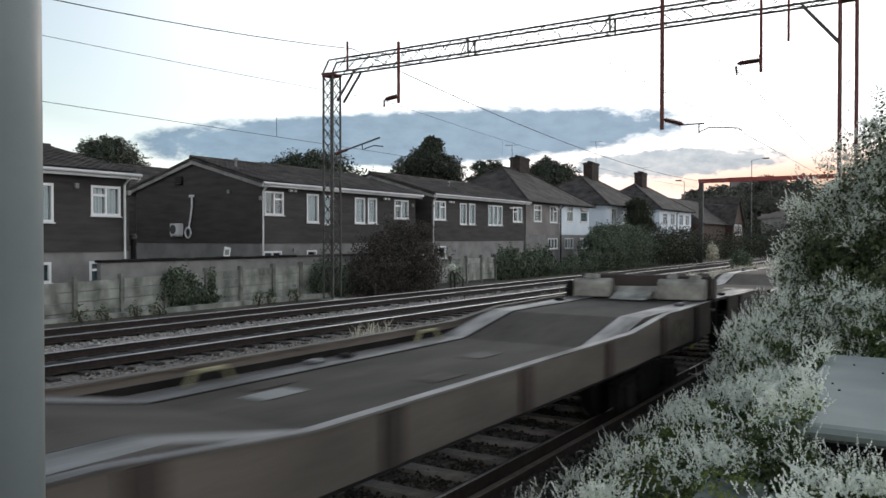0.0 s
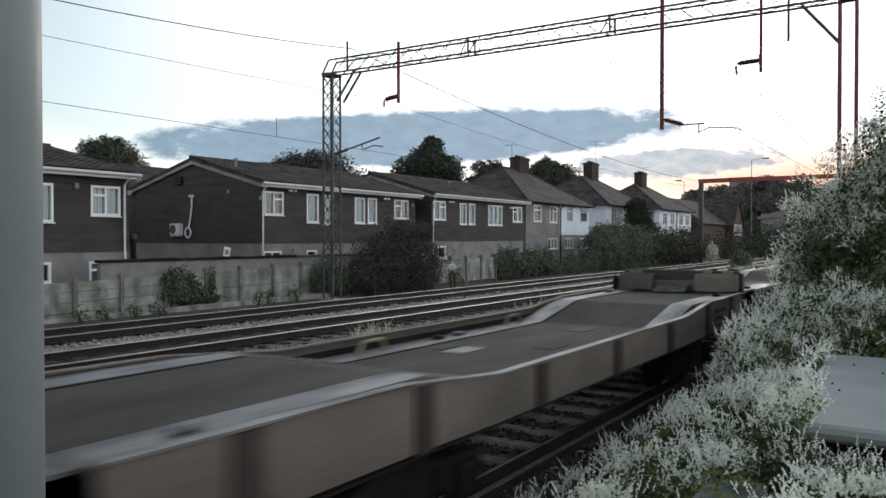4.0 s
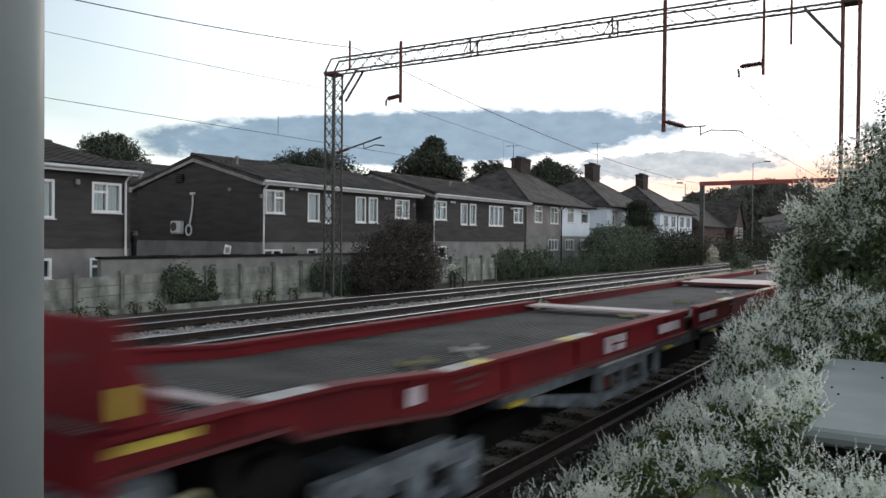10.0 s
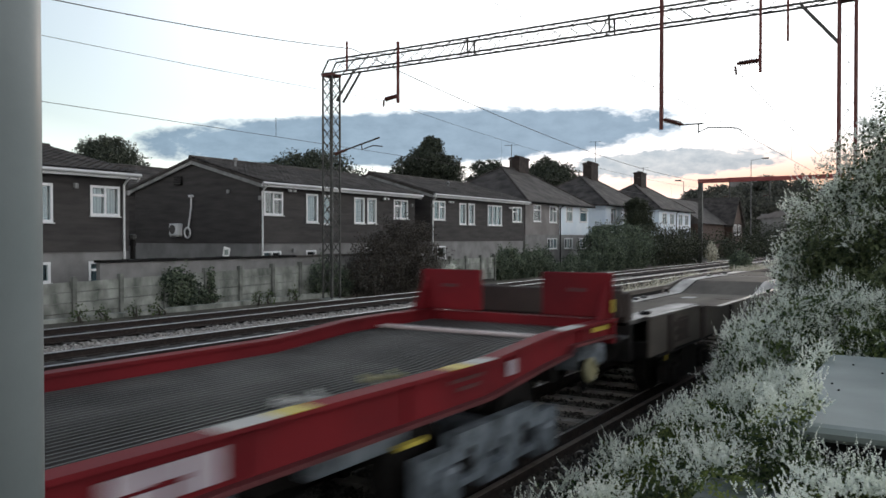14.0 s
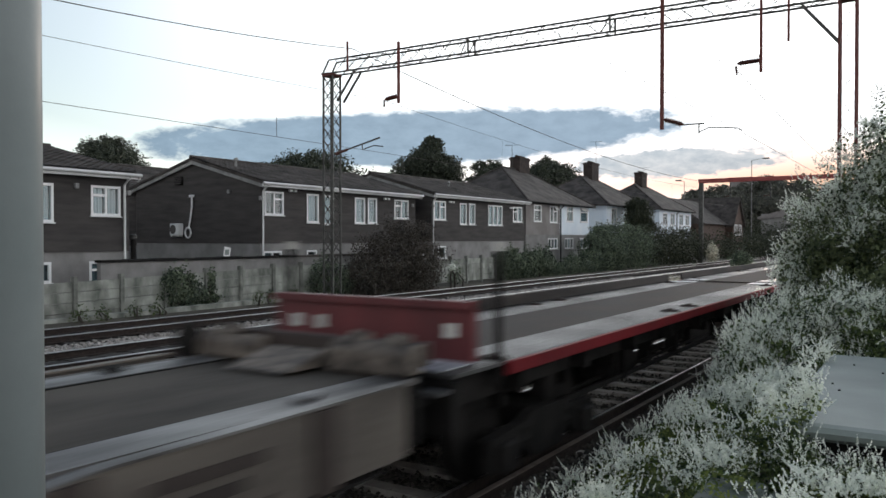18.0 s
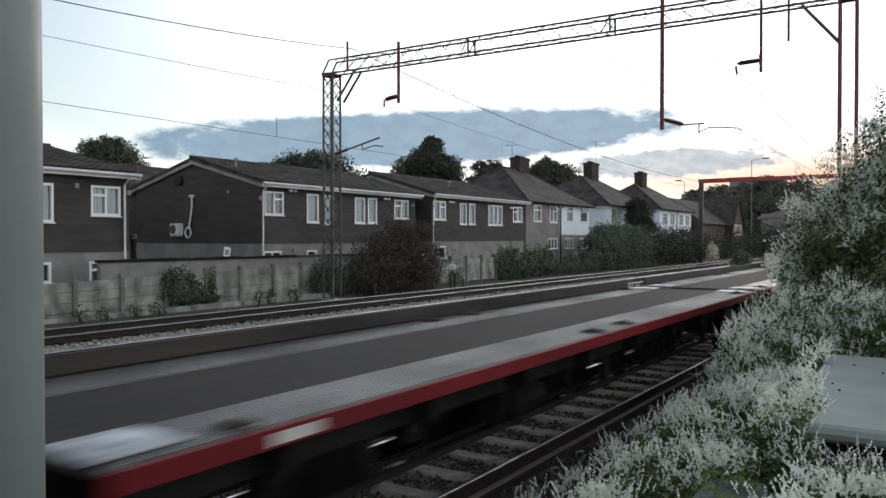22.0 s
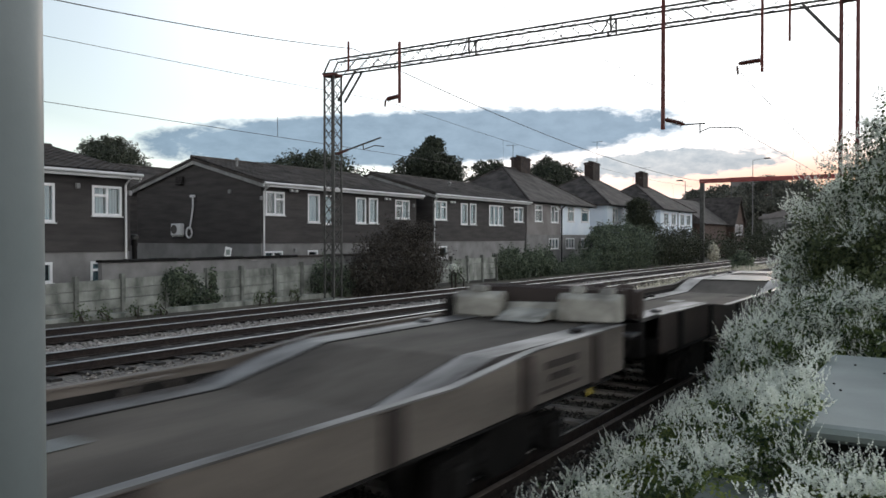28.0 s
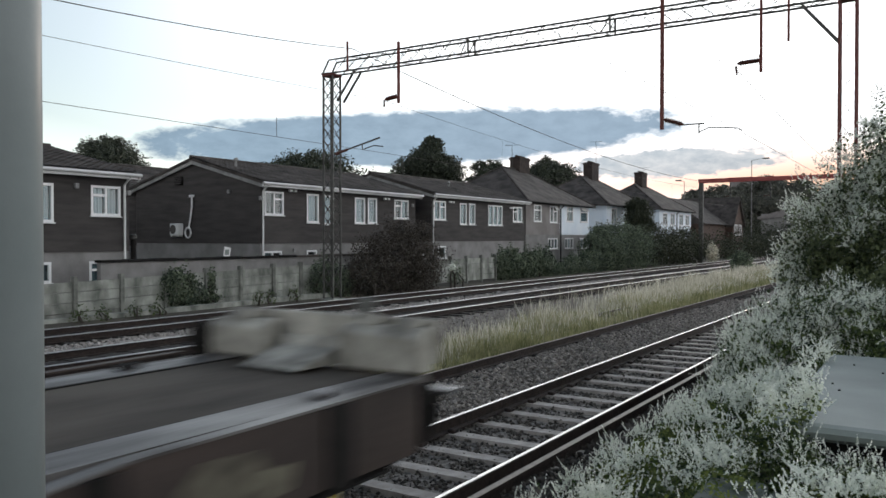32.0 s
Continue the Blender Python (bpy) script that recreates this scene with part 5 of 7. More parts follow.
def street_lamp(x, y, h, arm):
    s = thing("street_lamp", "tall slim street lamp far off", "street lamp", "street lamps", at=(x, y, -0.3))
    part("column", lathe(bmesh.new(), [(0, 0.09), (h, 0.045)], (0, 0, 0), "z", 8), M_RENDER, s)
    part("arm", bar(bmesh.new(), (0, 0, h - 0.04), (arm, 0, h + 0.15), 0.05), M_RENDER, s)
    part("lantern", boxed(arm - 0.1, arm + 0.8, -0.15, 0.15, h + 0.07, h + 0.25, bevel=0.04), M_GALV, s)


street_lamp(-33.1, 120, 11.4, -1.2)
street_lamp(-23.4, 120, 14.1, 1.6)
for x, y, z, h in ((-29.75, 75.6, 9.9, 2.4), (-29.75, 90.8, 9.9, 0.9), (-29.55, 41.5, 6.6, 0.9), (-29.75, 57.2, 9.3, 0.8)):
    a = thing("television_aerial", "thin television aerial on a roof", "aerial", "aerials", at=(x, y, z))
    part("pole", bar(bmesh.new(), (0, 0, -1.2), (0, 0, h), 0.035), M_GALV, a)
    part("boom", bar(bmesh.new(), (-0.5, -0.3, h - 0.1), (0.5, 0.3, h - 0.02), 0.025), M_GALV, a)
    for k in range(5):
        part("rod", bar(bmesh.new(), (-0.4 + 0.2 * k - 0.15, -0.24 + 0.12 * k + 0.2, h - 0.06), (-0.4 + 0.2 * k + 0.15, -0.24 + 0.12 * k - 0.2, h - 0.06), 0.012), M_GALV, a)


def blades(name, label, xr, yr, n, tall, material, seed, wide=0.012, lean=0.35, density=None):
    """Grass: a bent blade of two quads at every place."""
    rng = np.random.default_rng(seed)
    x, y = rng.uniform(*xr, n), yr[0] + (yr[1] - yr[0]) * rng.random(n) ** 1.3
    if density:
        keep = np.array([rng.random() < density(a, b) for a, b in zip(x, y)])
        x, y = x[keep], y[keep]
        n = len(x)
    lush = np.array([noise.noise((a * 0.9, b * 0.45, 5)) + 0.5 * noise.noise((a * 3, b * 1.6, 1)) for a, b in zip(x, y)])
    h = tall * (0.35 + 0.75 * rng.random(n)) * np.clip(0.85 + 0.75 * lush, 0.3, 1.6)
    a = rng.uniform(0, math.tau, n)
    l = lean * h * rng.random(n)
    w = wide * (0.6 + 0.8 * rng.random(n)) * (1 + y / 30)
    f = rng.uniform(0, math.tau, n)
    root = np.stack([x, y, np.full(n, -0.06)], -1)
    side = np.stack([np.cos(f), np.sin(f), np.zeros(n)], -1) * w[:, None]
    mid = root + np.stack([l * 0.3 * np.cos(a), l * 0.3 * np.sin(a), h * 0.55], -1)
    tip = root + np.stack([l * np.cos(a), l * np.sin(a), h], -1)
    v = np.stack([root - side, root + side, mid + side * 0.8, mid - side * 0.8, tip + side * 0.45, tip - side * 0.45], 1)
    q = np.array([(0, 1, 2, 3), (3, 2, 4, 5)])
    faces = (q[None] + 6 * np.arange(n)[:, None, None]).reshape(-1, 4)
    return tagged(part(name, indexed(name, v.reshape(-1, 3), faces), material), label, "grass", kind="stuff")


def patchy(x, y):
    """Thick near the rail, thinning towards the up line and towards the camera."""
    n = max(0.0, min(1.0, 0.5 + 1.6 * noise.noise((x * 0.5, y * 0.25, 2)) + 0.5 * noise.noise((x * 2, y, 7))))
    edge = -9.0 - max(0.0, min(3.2, (y - 13.0) * 0.11))
    return (0.3 + 0.7 * n) * max(0.0, min(1.0, 0.25 + (x - edge) / 0.8))


blades("green_grass", "fresh green grass over the disused track", (-9.6, -7.34), (10.5, 75), 44000, 0.42, M_GRASS_GREEN, 51, 0.006, 0.6, patchy)
blades("dry_grass", "tall dry yellow grass beside the disused track", (-11.9, -7.9), (12.5, 85), 46000, 0.60, M_GRASS, 52, 0.0045, 0.4, patchy)
blades("grass_stalks", "thin pale grass stalks between the tracks", (-12.4, -9.2), (24, 62), 900, 0.72, M_GRASS, 53, 0.0022, 0.7)
blades("grass_tuft", "pale dry grass tuft beside the up line", (-12.3, -11.7), (15.0, 16.6), 90, 0.38, M_GRASS, 54, 0.006, 0.9)


# the bank of flowering vine beside the platform
def bank(x, y):
    u = min(1.0, max(0.0, (x + 2.95) / 1.85))
    z = 0.0 + 0.74 * u ** 0.8
    z += 0.22 * math.exp(-((x + 2.0) ** 2 / 0.5 + (y - 8.3) ** 2 / 1.6)) + 0.08 * noise.noise((x * 1.3, y * 1.3, 4))
    return z


sheet("bank", np.arange(-3.0, -0.2, 0.2), np.arange(2.0, 13, 0.3), lambda x, y: bank(x, y) - 0.14, M_SOIL, "dark soil bank under the vine")


def spikes(name, places, outward, rng, length, parent, each=4, r=0.009, upright=0.9, florets=24, size=0.013):
    """Bunches of feathery flower plumes: each a curving stem thick with small petals, fat at the foot and thin at the tip."""
    places, outward = np.repeat(places, each, 0), np.repeat(outward, each, 0)
    n = len(places)
    places = places + rng.normal(0, 0.045, (n, 3)) * np.array([1, 1, 0.6])
    lean = outward * 0.5 + unit(rng, n) * 0.7 + np.array([0, 0, upright * 0.5])
    lean /= np.linalg.norm(lean, axis=1, keepdims=True)
    L = length * (0.5 + 0.9 * rng.random(n))
    bend = unit(rng, n) * 0.5 + np.array([0, 0, upright * 0.5])
    u = (np.arange(florets) + rng.random((n, florets))) / florets
    c = places[:, None] + lean[:, None] * (L[:, None] * u)[..., None] + bend[:, None] * (L[:, None] * u * u * 0.8)[..., None]
    girth = r * (1.15 - 0.85 * u)
    c = c + rng.normal(0, 0.8, (n, florets, 3)) * girth[..., None]
    c = c.reshape(-1, 3)
    return part(name, leaf_mesh(name, rng, c, unit(rng, len(c)) * 0.5 + np.array([0, 0, 0.5]), size, 0.8, 0.8), M_FLOWER, parent, "feathery cream-white flower plumes")


def clumps(p, f, seed):
    """Where the flowers crowd: a noise of two scales at each point."""
    return np.array([noise.noise((a * f, b * f, c * f + seed)) + 0.9 * noise.noise((a * f * 2.7, b * f * 2.7, c * f * 2.7 - seed)) for a, b, c in p])


rng = np.random.default_rng(77)
vine = thing("flowering_vine", "sprawling vine with cream-white flowers over the bank", "vine")
n = 170000
x, y = rng.uniform(-3.1, -0.1, n), rng.uniform(3.6, 11.6, n)
edge = np.where(y < 7.1, -2.93, -2.86) + 0.14 * np.sin(y * 3.1) + 0.1 * np.sin(y * 8.3) + 0.22 * rng.random(n)
lid = (x > -0.59 - 0.5 * (1 - np.exp(-np.maximum(y - 5.7, 0) / 1.2)) + 0.07 * np.sin(y * 5.1) + 0.05 * np.sin(y * 13)) & (y > 5.62)
shown = (y < 4.98 + 0.06 * np.sin(9 * x)) & (x > -1.4) & (x < -0.75) & (rng.random(n) > 0.42 + 0.4 * (np.sin(7 * x + 3) * np.sin(11 * y) > 0.2))
keep = (x > edge) & ~lid & ~shown & ~((x > -0.78) & (y > 5.2) & (y < 5.66))
x, y = x[keep], y[keep]
z = np.array([bank(a, b) for a, b in zip(x, y)])
tuft = clumps(np.stack([x, y, z * 0], -1), 2.3, 8)
over = np.where((x > -1.15) & (y > 5.6), 0.26 + 0.5 * np.clip(x + 1.1, 0, 0.35), 0.0) - np.where((x > -1.0) & (y <= 5.6), 0.05, 0.0)
pts = np.stack([x, y, z + over + 0.20 * tuft + rng.uniform(-0.12, 0.06, len(x))], -1)
up = np.tile([0.0, -0.2, 0.9], (len(x), 1))
on_slab = (y < 5.2) & (x > -1.27)
pts[on_slab, 2] = np.maximum(pts[on_slab, 2], 0.87 + 0.05 * rng.random(on_slab.sum()))
tint = clumps(np.stack([x, y, z * 0], -1), 1.9, 21)
green = rng.random(len(x)) < np.where(tuft > 0.3, 0.3, 0.95)
green &= ~on_slab | (rng.random(len(x)) < np.clip(0.25 + 1.2 * tint, 0.02, 0.9))
fresh = green & (tint + 0.5 * rng.random(len(x)) > 0.30)
part("leaves", leaf_mesh("leaves", rng, pts[green & ~fresh], up[green & ~fresh], 0.034, 0.9, 0.75), M_LEAF_VINE, vine)
part("fresh_leaves", leaf_mesh("fresh_leaves", rng, pts[fresh], up[fresh], 0.030, 0.9, 0.7), M_LEAF_FRESH, vine, "fresh yellow-green leaves")
sel = rng.permutation(np.flatnonzero((tuft + 0.15 * rng.random(len(x)) > 0.33) & ~(on_slab & (x < -0.8))))[:1150]
spikes("blossom", pts[sel] + np.array([0, 0, 0.04]), up[sel] * 0.3, rng, 0.08, vine, 4, 0.0052, 1.0, 22, 0.0165)
sel = rng.permutation(np.flatnonzero((tuft < 0.34) & (tuft > -0.1)))[:190]
spikes("stray_blossom", pts[sel] + np.array([0, 0, 0.04]), up[sel] * 0.3, rng, 0.06, vine, 2, 0.0045, 1.0, 18, 0.0145)

mound = thing("vine_mound", "tall mound of flowering vine swallowing a fence", "vine")
blobs = [(-1.25, 14.9, 1.4, 1.05, 1.8, 1.7), (-0.45, 14.7, 2.4, 0.95, 1.5, 1.4), (0.4, 14.4, 3.1, 1.1, 1.5, 1.6), (-0.4, 12.9, 1.0, 1.1, 1.2, 1.5), (0.9, 12.4, 1.6, 1.4, 1.3, 2.0), (1.5, 13.9, 3.9, 1.5, 1.8, 2.3), (-1.4, 15.9, 1.0, 0.85, 1.6, 1.6), (2.2, 11.8, 2.0, 1.6, 1.2, 2.2), (-0.2, 13.5, 2.4, 0.95, 1.0, 1.4), (-1.6, 15.5, 1.95, 0.82, 1.4, 1.25), (-1.75, 15.6, 1.0, 0.7, 1.4, 1.3), (0.0, 14.0, 1.2, 1.6, 1.0, 1.2), (-0.6, 14.6, 2.95, 0.85, 1.3, 1.0), (0.2, 14.4, 3.65, 0.95, 1.3, 1.25), (-0.55, 14.4, 3.5, 0.7, 0.9, 0.85), (-0.2, 14.2, 3.95, 0.75, 0.9, 0.8)]
seen = [b for b in blobs if b[0] < 0.5]
pts, out = in_blobs(rng, seen, 125000, 0.5, 0.4)
more, away = in_blobs(rng, [b for b in blobs if b[0] >= 0.5], 14000, 0.6, 0.4)
pts, out = np.concatenate([pts, more]), np.concatenate([out, away])
keep = (pts[:, 2] > -0.1) & (pts[:, 0] > -2.5)
pts, out = pts[keep], out[keep]
tuft = clumps(pts, 0.8, 3)
pts += out * (0.34 * tuft)[:, None]
part("leaves", leaf_mesh("leaves", rng, pts, out, 0.058, 0.9, 0.75), M_LEAF_MOUND, mound)
sel = rng.permutation(np.flatnonzero(tuft + 0.25 * rng.random(len(pts)) > 0.36))[:4600]
spikes("blossom", pts[sel] + out[sel] * 0.05, out[sel], rng, 0.10, mound, 5, 0.009, 0.7, 11, 0.025)
bm = bmesh.new()
for k in range(10):
    b = blobs[k % len(blobs)]
    tube(bm, [(b[0] + 0.3 * math.sin(k), b[1], -0.3), (b[0] + 0.2 * math.cos(k), b[1] + 0.2, b[2] * 0.7), (b[0], b[1] - 0.3, b[2] + b[5] * 0.6)], [0.05, 0.035, 0.012], 5)
part("branchwork", bm, M_BARK, mound)
low = thing("vine_clump", "low clump of flowering vine at the platform edge", "vine")
blobs = [(-1.75, 11.2, 0.55, 0.9, 1.2, 0.95), (-1.1, 11.4, 0.8, 0.9, 1.0, 0.95), (-2.0, 10.4, 0.35, 0.55, 0.9, 0.7), (-0.4, 11.0, 0.8, 0.9, 0.9, 0.8)]
pts, out = in_blobs(rng, blobs, 34000, 0.6, 0.3)
keep = (pts[:, 2] > 0) & ~((pts[:, 1] < 9.5) & (pts[:, 0] > -1.05))
pts, out = pts[keep], out[keep]
tuft = clumps(pts, 1.3, 6)
part("leaves", leaf_mesh("leaves", rng, pts, out, 0.05, 0.9, 0.75), M_LEAF_VINE, low)
sel = rng.permutation(np.flatnonzero(out[:, 2] + 1.3 * tuft + 0.4 * rng.random(len(pts)) > 0.78))[:1250]
spikes("blossom", pts[sel] + out[sel] * 0.05, out[sel], rng, 0.08, low, 5, 0.008, 0.9, 20, 0.0145)
bm = bmesh.new()
for k in range(8):
    b = blobs[k % 4]
    tube(bm, [(b[0] + 0.2 * math.sin(k), b[1], -0.1), (b[0], b[1] - 0.1, b[2] + 0.4)], [0.02, 0.01], 5)
part("branchwork", bm, M_BARK, low)
# greenery growing out in front of the chamber
fringe = thing("nettle_fringe", "green weeds growing before the dark chamber box", "weed")
pts, out = in_blobs(rng, [(-0.78, 5.45, 0.84, 0.22, 0.18, 0.26), (-0.4, 5.4, 0.78, 0.3, 0.18, 0.24), (0.05, 5.42, 0.82, 0.35, 0.18, 0.24)], 11000, 0.2, 0.4)
part("leaves", leaf_mesh("leaves", rng, pts, out, 0.03, 1.0, 0.6), M_LEAF_VINE, fringe)
sel = rng.permutation(np.flatnonzero(pts[:, 2] > 0.85))[:150]
spikes("blossom", pts[sel] + np.array([0, 0, 0.03]), out[sel], rng, 0.06, fringe, 4, 0.0055, 1.0, 24, 0.0105)
bm = bmesh.new()
for k in range(9):
    tube(bm, [(-0.85 + 0.14 * k, 5.52, 0.4), (-0.87 + 0.14 * k, 5.5, 0.75), (-0.83 + 0.14 * k, 5.46, 0.86 + 0.05 * math.sin(k * 2.2))], [0.006, 0.005, 0.003], 4)
part("stalks", bm, M_BARK, fringe)

# ---- the freight train ----
# y counts from each wagon's leading end; x from the middle of the track
TX = TRACKS["near"]
HALF = 1.29


def deck_strip(bm, stations, x0, x1, dz=0.0, t=0.03):
    """A plate along the wagon that follows heights given at stations (y, z)."""
    prev = None
    for y, z in stations:
        ring = [bm.verts.new(p) for p in ((x0, y, z + dz), (x1, y, z + dz), (x1, y, z + dz - t), (x0, y, z + dz - t))]
        if prev:
            for i in range(4):
                j = (i + 1) % 4
                bm.faces.new((prev[i], prev[j], ring[j], ring[i]))
        else:
            bm.faces.new(ring[::-1])
        prev = ring
    bm.faces.new(prev)
    bmesh.ops.recalc_face_normals(bm, faces=bm.faces)
    return bm


def side_plate(bm, stations, x0, x1, bottom):
    prev = None
    for (y, z), b in zip(stations, bottom):
        ring = [bm.verts.new(p) for p in ((x0, y, z), (x1, y, z), (x1, y, b), (x0, y, b))]
        if prev:
            for i in range(4):
                j = (i + 1) % 4
                bm.faces.new((prev[i], prev[j], ring[j], ring[i]))
        else:
            bm.faces.new(ring[::-1])
        prev = ring
    bm.faces.new(prev)
    bmesh.ops.recalc_face_normals(bm, faces=bm.faces)
    return bm


def mesh_of(bm, name, material):
    data = meshed(bm, name)
    data.materials.append(material)
    return data


wheels_bm = lathe(bmesh.new(), [(-1.0, 0.06), (-0.83, 0.075), (-0.82, 0.34), (-0.82, 0.40), (-0.79, 0.415), (-0.70, 0.42), (-0.685, 0.45), (-0.66, 0.44), (-0.66, 0.36), (-0.72, 0.33), (-0.73, 0.12), (-0.68, 0.075),
                                  (0.68, 0.075), (0.73, 0.12), (0.72, 0.33), (0.66, 0.36), (0.66, 0.44), (0.685, 0.45), (0.70, 0.42), (0.79, 0.415), (0.82, 0.40), (0.82, 0.34), (0.83, 0.075), (1.0, 0.06)], (0, 0, 0), "x", 20)
for k in range(4):
    a = math.tau * k / 4
    for sx in (-1, 1):
        bar(wheels_bm, (sx * 0.825, 0.22 * math.cos(a), 0.22 * math.sin(a)), (sx * 0.84, 0.22 * math.cos(a), 0.22 * math.sin(a)), 0.06, sides=6)
WHEELSET = mesh_of(wheels_bm, "wheelset", M_BLACK)
AXLEBOX = {m: mesh_of(boxed(-0.09, 0.09, -0.14, 0.14, -0.14, 0.14, bevel=0.03), "axlebox", m) for m in (M_BOGIE, M_BLACK)}
WHEELSETS = []


def bogie(parent, y, frame_mat, base=1.8, r=0.42):
    """A two-axle bogie with cranked side frames, springs, bolster and two wheelsets."""
    ring = [(-1.18, 0.32), (-1.18, 0.62), (-0.55, 0.66), (-0.30, 0.74), (0.30, 0.74), (0.55, 0.66), (1.18, 0.62), (1.18, 0.32), (0.72, 0.30), (0.52, 0.46), (0.34, 0.30), (-0.34, 0.30), (-0.52, 0.46), (-0.72, 0.30)]
    b = part("bogie", boxed(-1.05, 1.05, y - 0.22, y + 0.22, 0.50, 0.74, bevel=0.02), frame_mat, parent, "two-axle bogie")
    for s in (-1, 1):
        if frame_mat is M_BOGIE:
            cut = [(0.46, 0.78, 0.42, 0.58), (-0.78, -0.46, 0.42, 0.58), (-0.16, 0.16, 0.42, 0.62), (0.30, 0.72, 0.28, 0.36), (-0.72, -0.30, 0.28, 0.36), (0.75, 1.25, 0.70, 0.80), (-1.25, -0.75, 0.70, 0.80), (0.98, 1.08, 0.40, 0.50), (-1.08, -0.98, 0.40, 0.50)]
            bm = holed_wall(bmesh.new(), *sorted((s * 0.98, s * 1.11)), y - 1.22, y + 1.22, 0.28, 0.80, [(y + a, y + c, d, e) for a, c, d, e in cut])
        else:
            bm = prism(bmesh.new(), [(s * 0.98, y + a, z) for a, z in ring], (s * 0.13, 0, 0))
        part("side_frame", bm, frame_mat, b)
        for a in (-0.9, 0.9):
            box_ = part("axlebox", AXLEBOX[frame_mat], None, b)
            box_.location = (s * 1.10, y + a, 0.44)
            part("spring", lathe(bmesh.new(), [(0.56, 0.07), (0.60, 0.09), (0.66, 0.07), (0.72, 0.09), (0.76, 0.07)], (s * 1.05, y + a * 0.55, -0.1), "z", 8), M_BLACK, b)
    for a in (-base / 2, base / 2):
        w = part("wheelset", WHEELSET, None, b)
        w.location = (0, y + a, r + HEAD)
        WHEELSETS.append((w, y + a, r + HEAD))
    return b


def buffers(parent, y, s, k=1.0):
    """Two buffers and a draw hook at one end; s is -1 at the leading end, k shortens them."""
    for x in (-0.87, 0.87):
        bm = lathe(bmesh.new(), [(0, 0.10), (s * 0.30 * k, 0.10), (s * 0.31 * k, 0.075), (s * 0.52 * k, 0.075), (s * 0.53 * k, 0.22), (s * 0.57 * k, 0.20)], (x, y, 1.06), "y", 14)
        part("buffer", bm, M_BLACK, parent)
    bm = bmesh.new()
    bar(bm, (0, y, 1.02), (0, y + s * 0.45 * k, 1.02), 0.09, 0.12)
    bar(bm, (0, y + s * 0.42 * k, 1.02), (0, y + s * 0.52 * k, 0.72), 0.05)
    part("draw_hook", bm, M_BLACK, parent)


def marks(parent, name, material, rows, x=HALF, label=""):
    """Plain bars of paint or plates on the near side: (y0, y1, z0, z1)."""
    for y0, y1, z0, z1 in rows:
        part(name, boxed(x, x + 0.006, y0, y1, z0, z1), material, parent, label)


GB, GS, LOW = 1.28, 0.54, 13.06      # gaps between sets and halves, length of a half
STRIP = 1.12      # half width out to the rubbed angles of the walkways


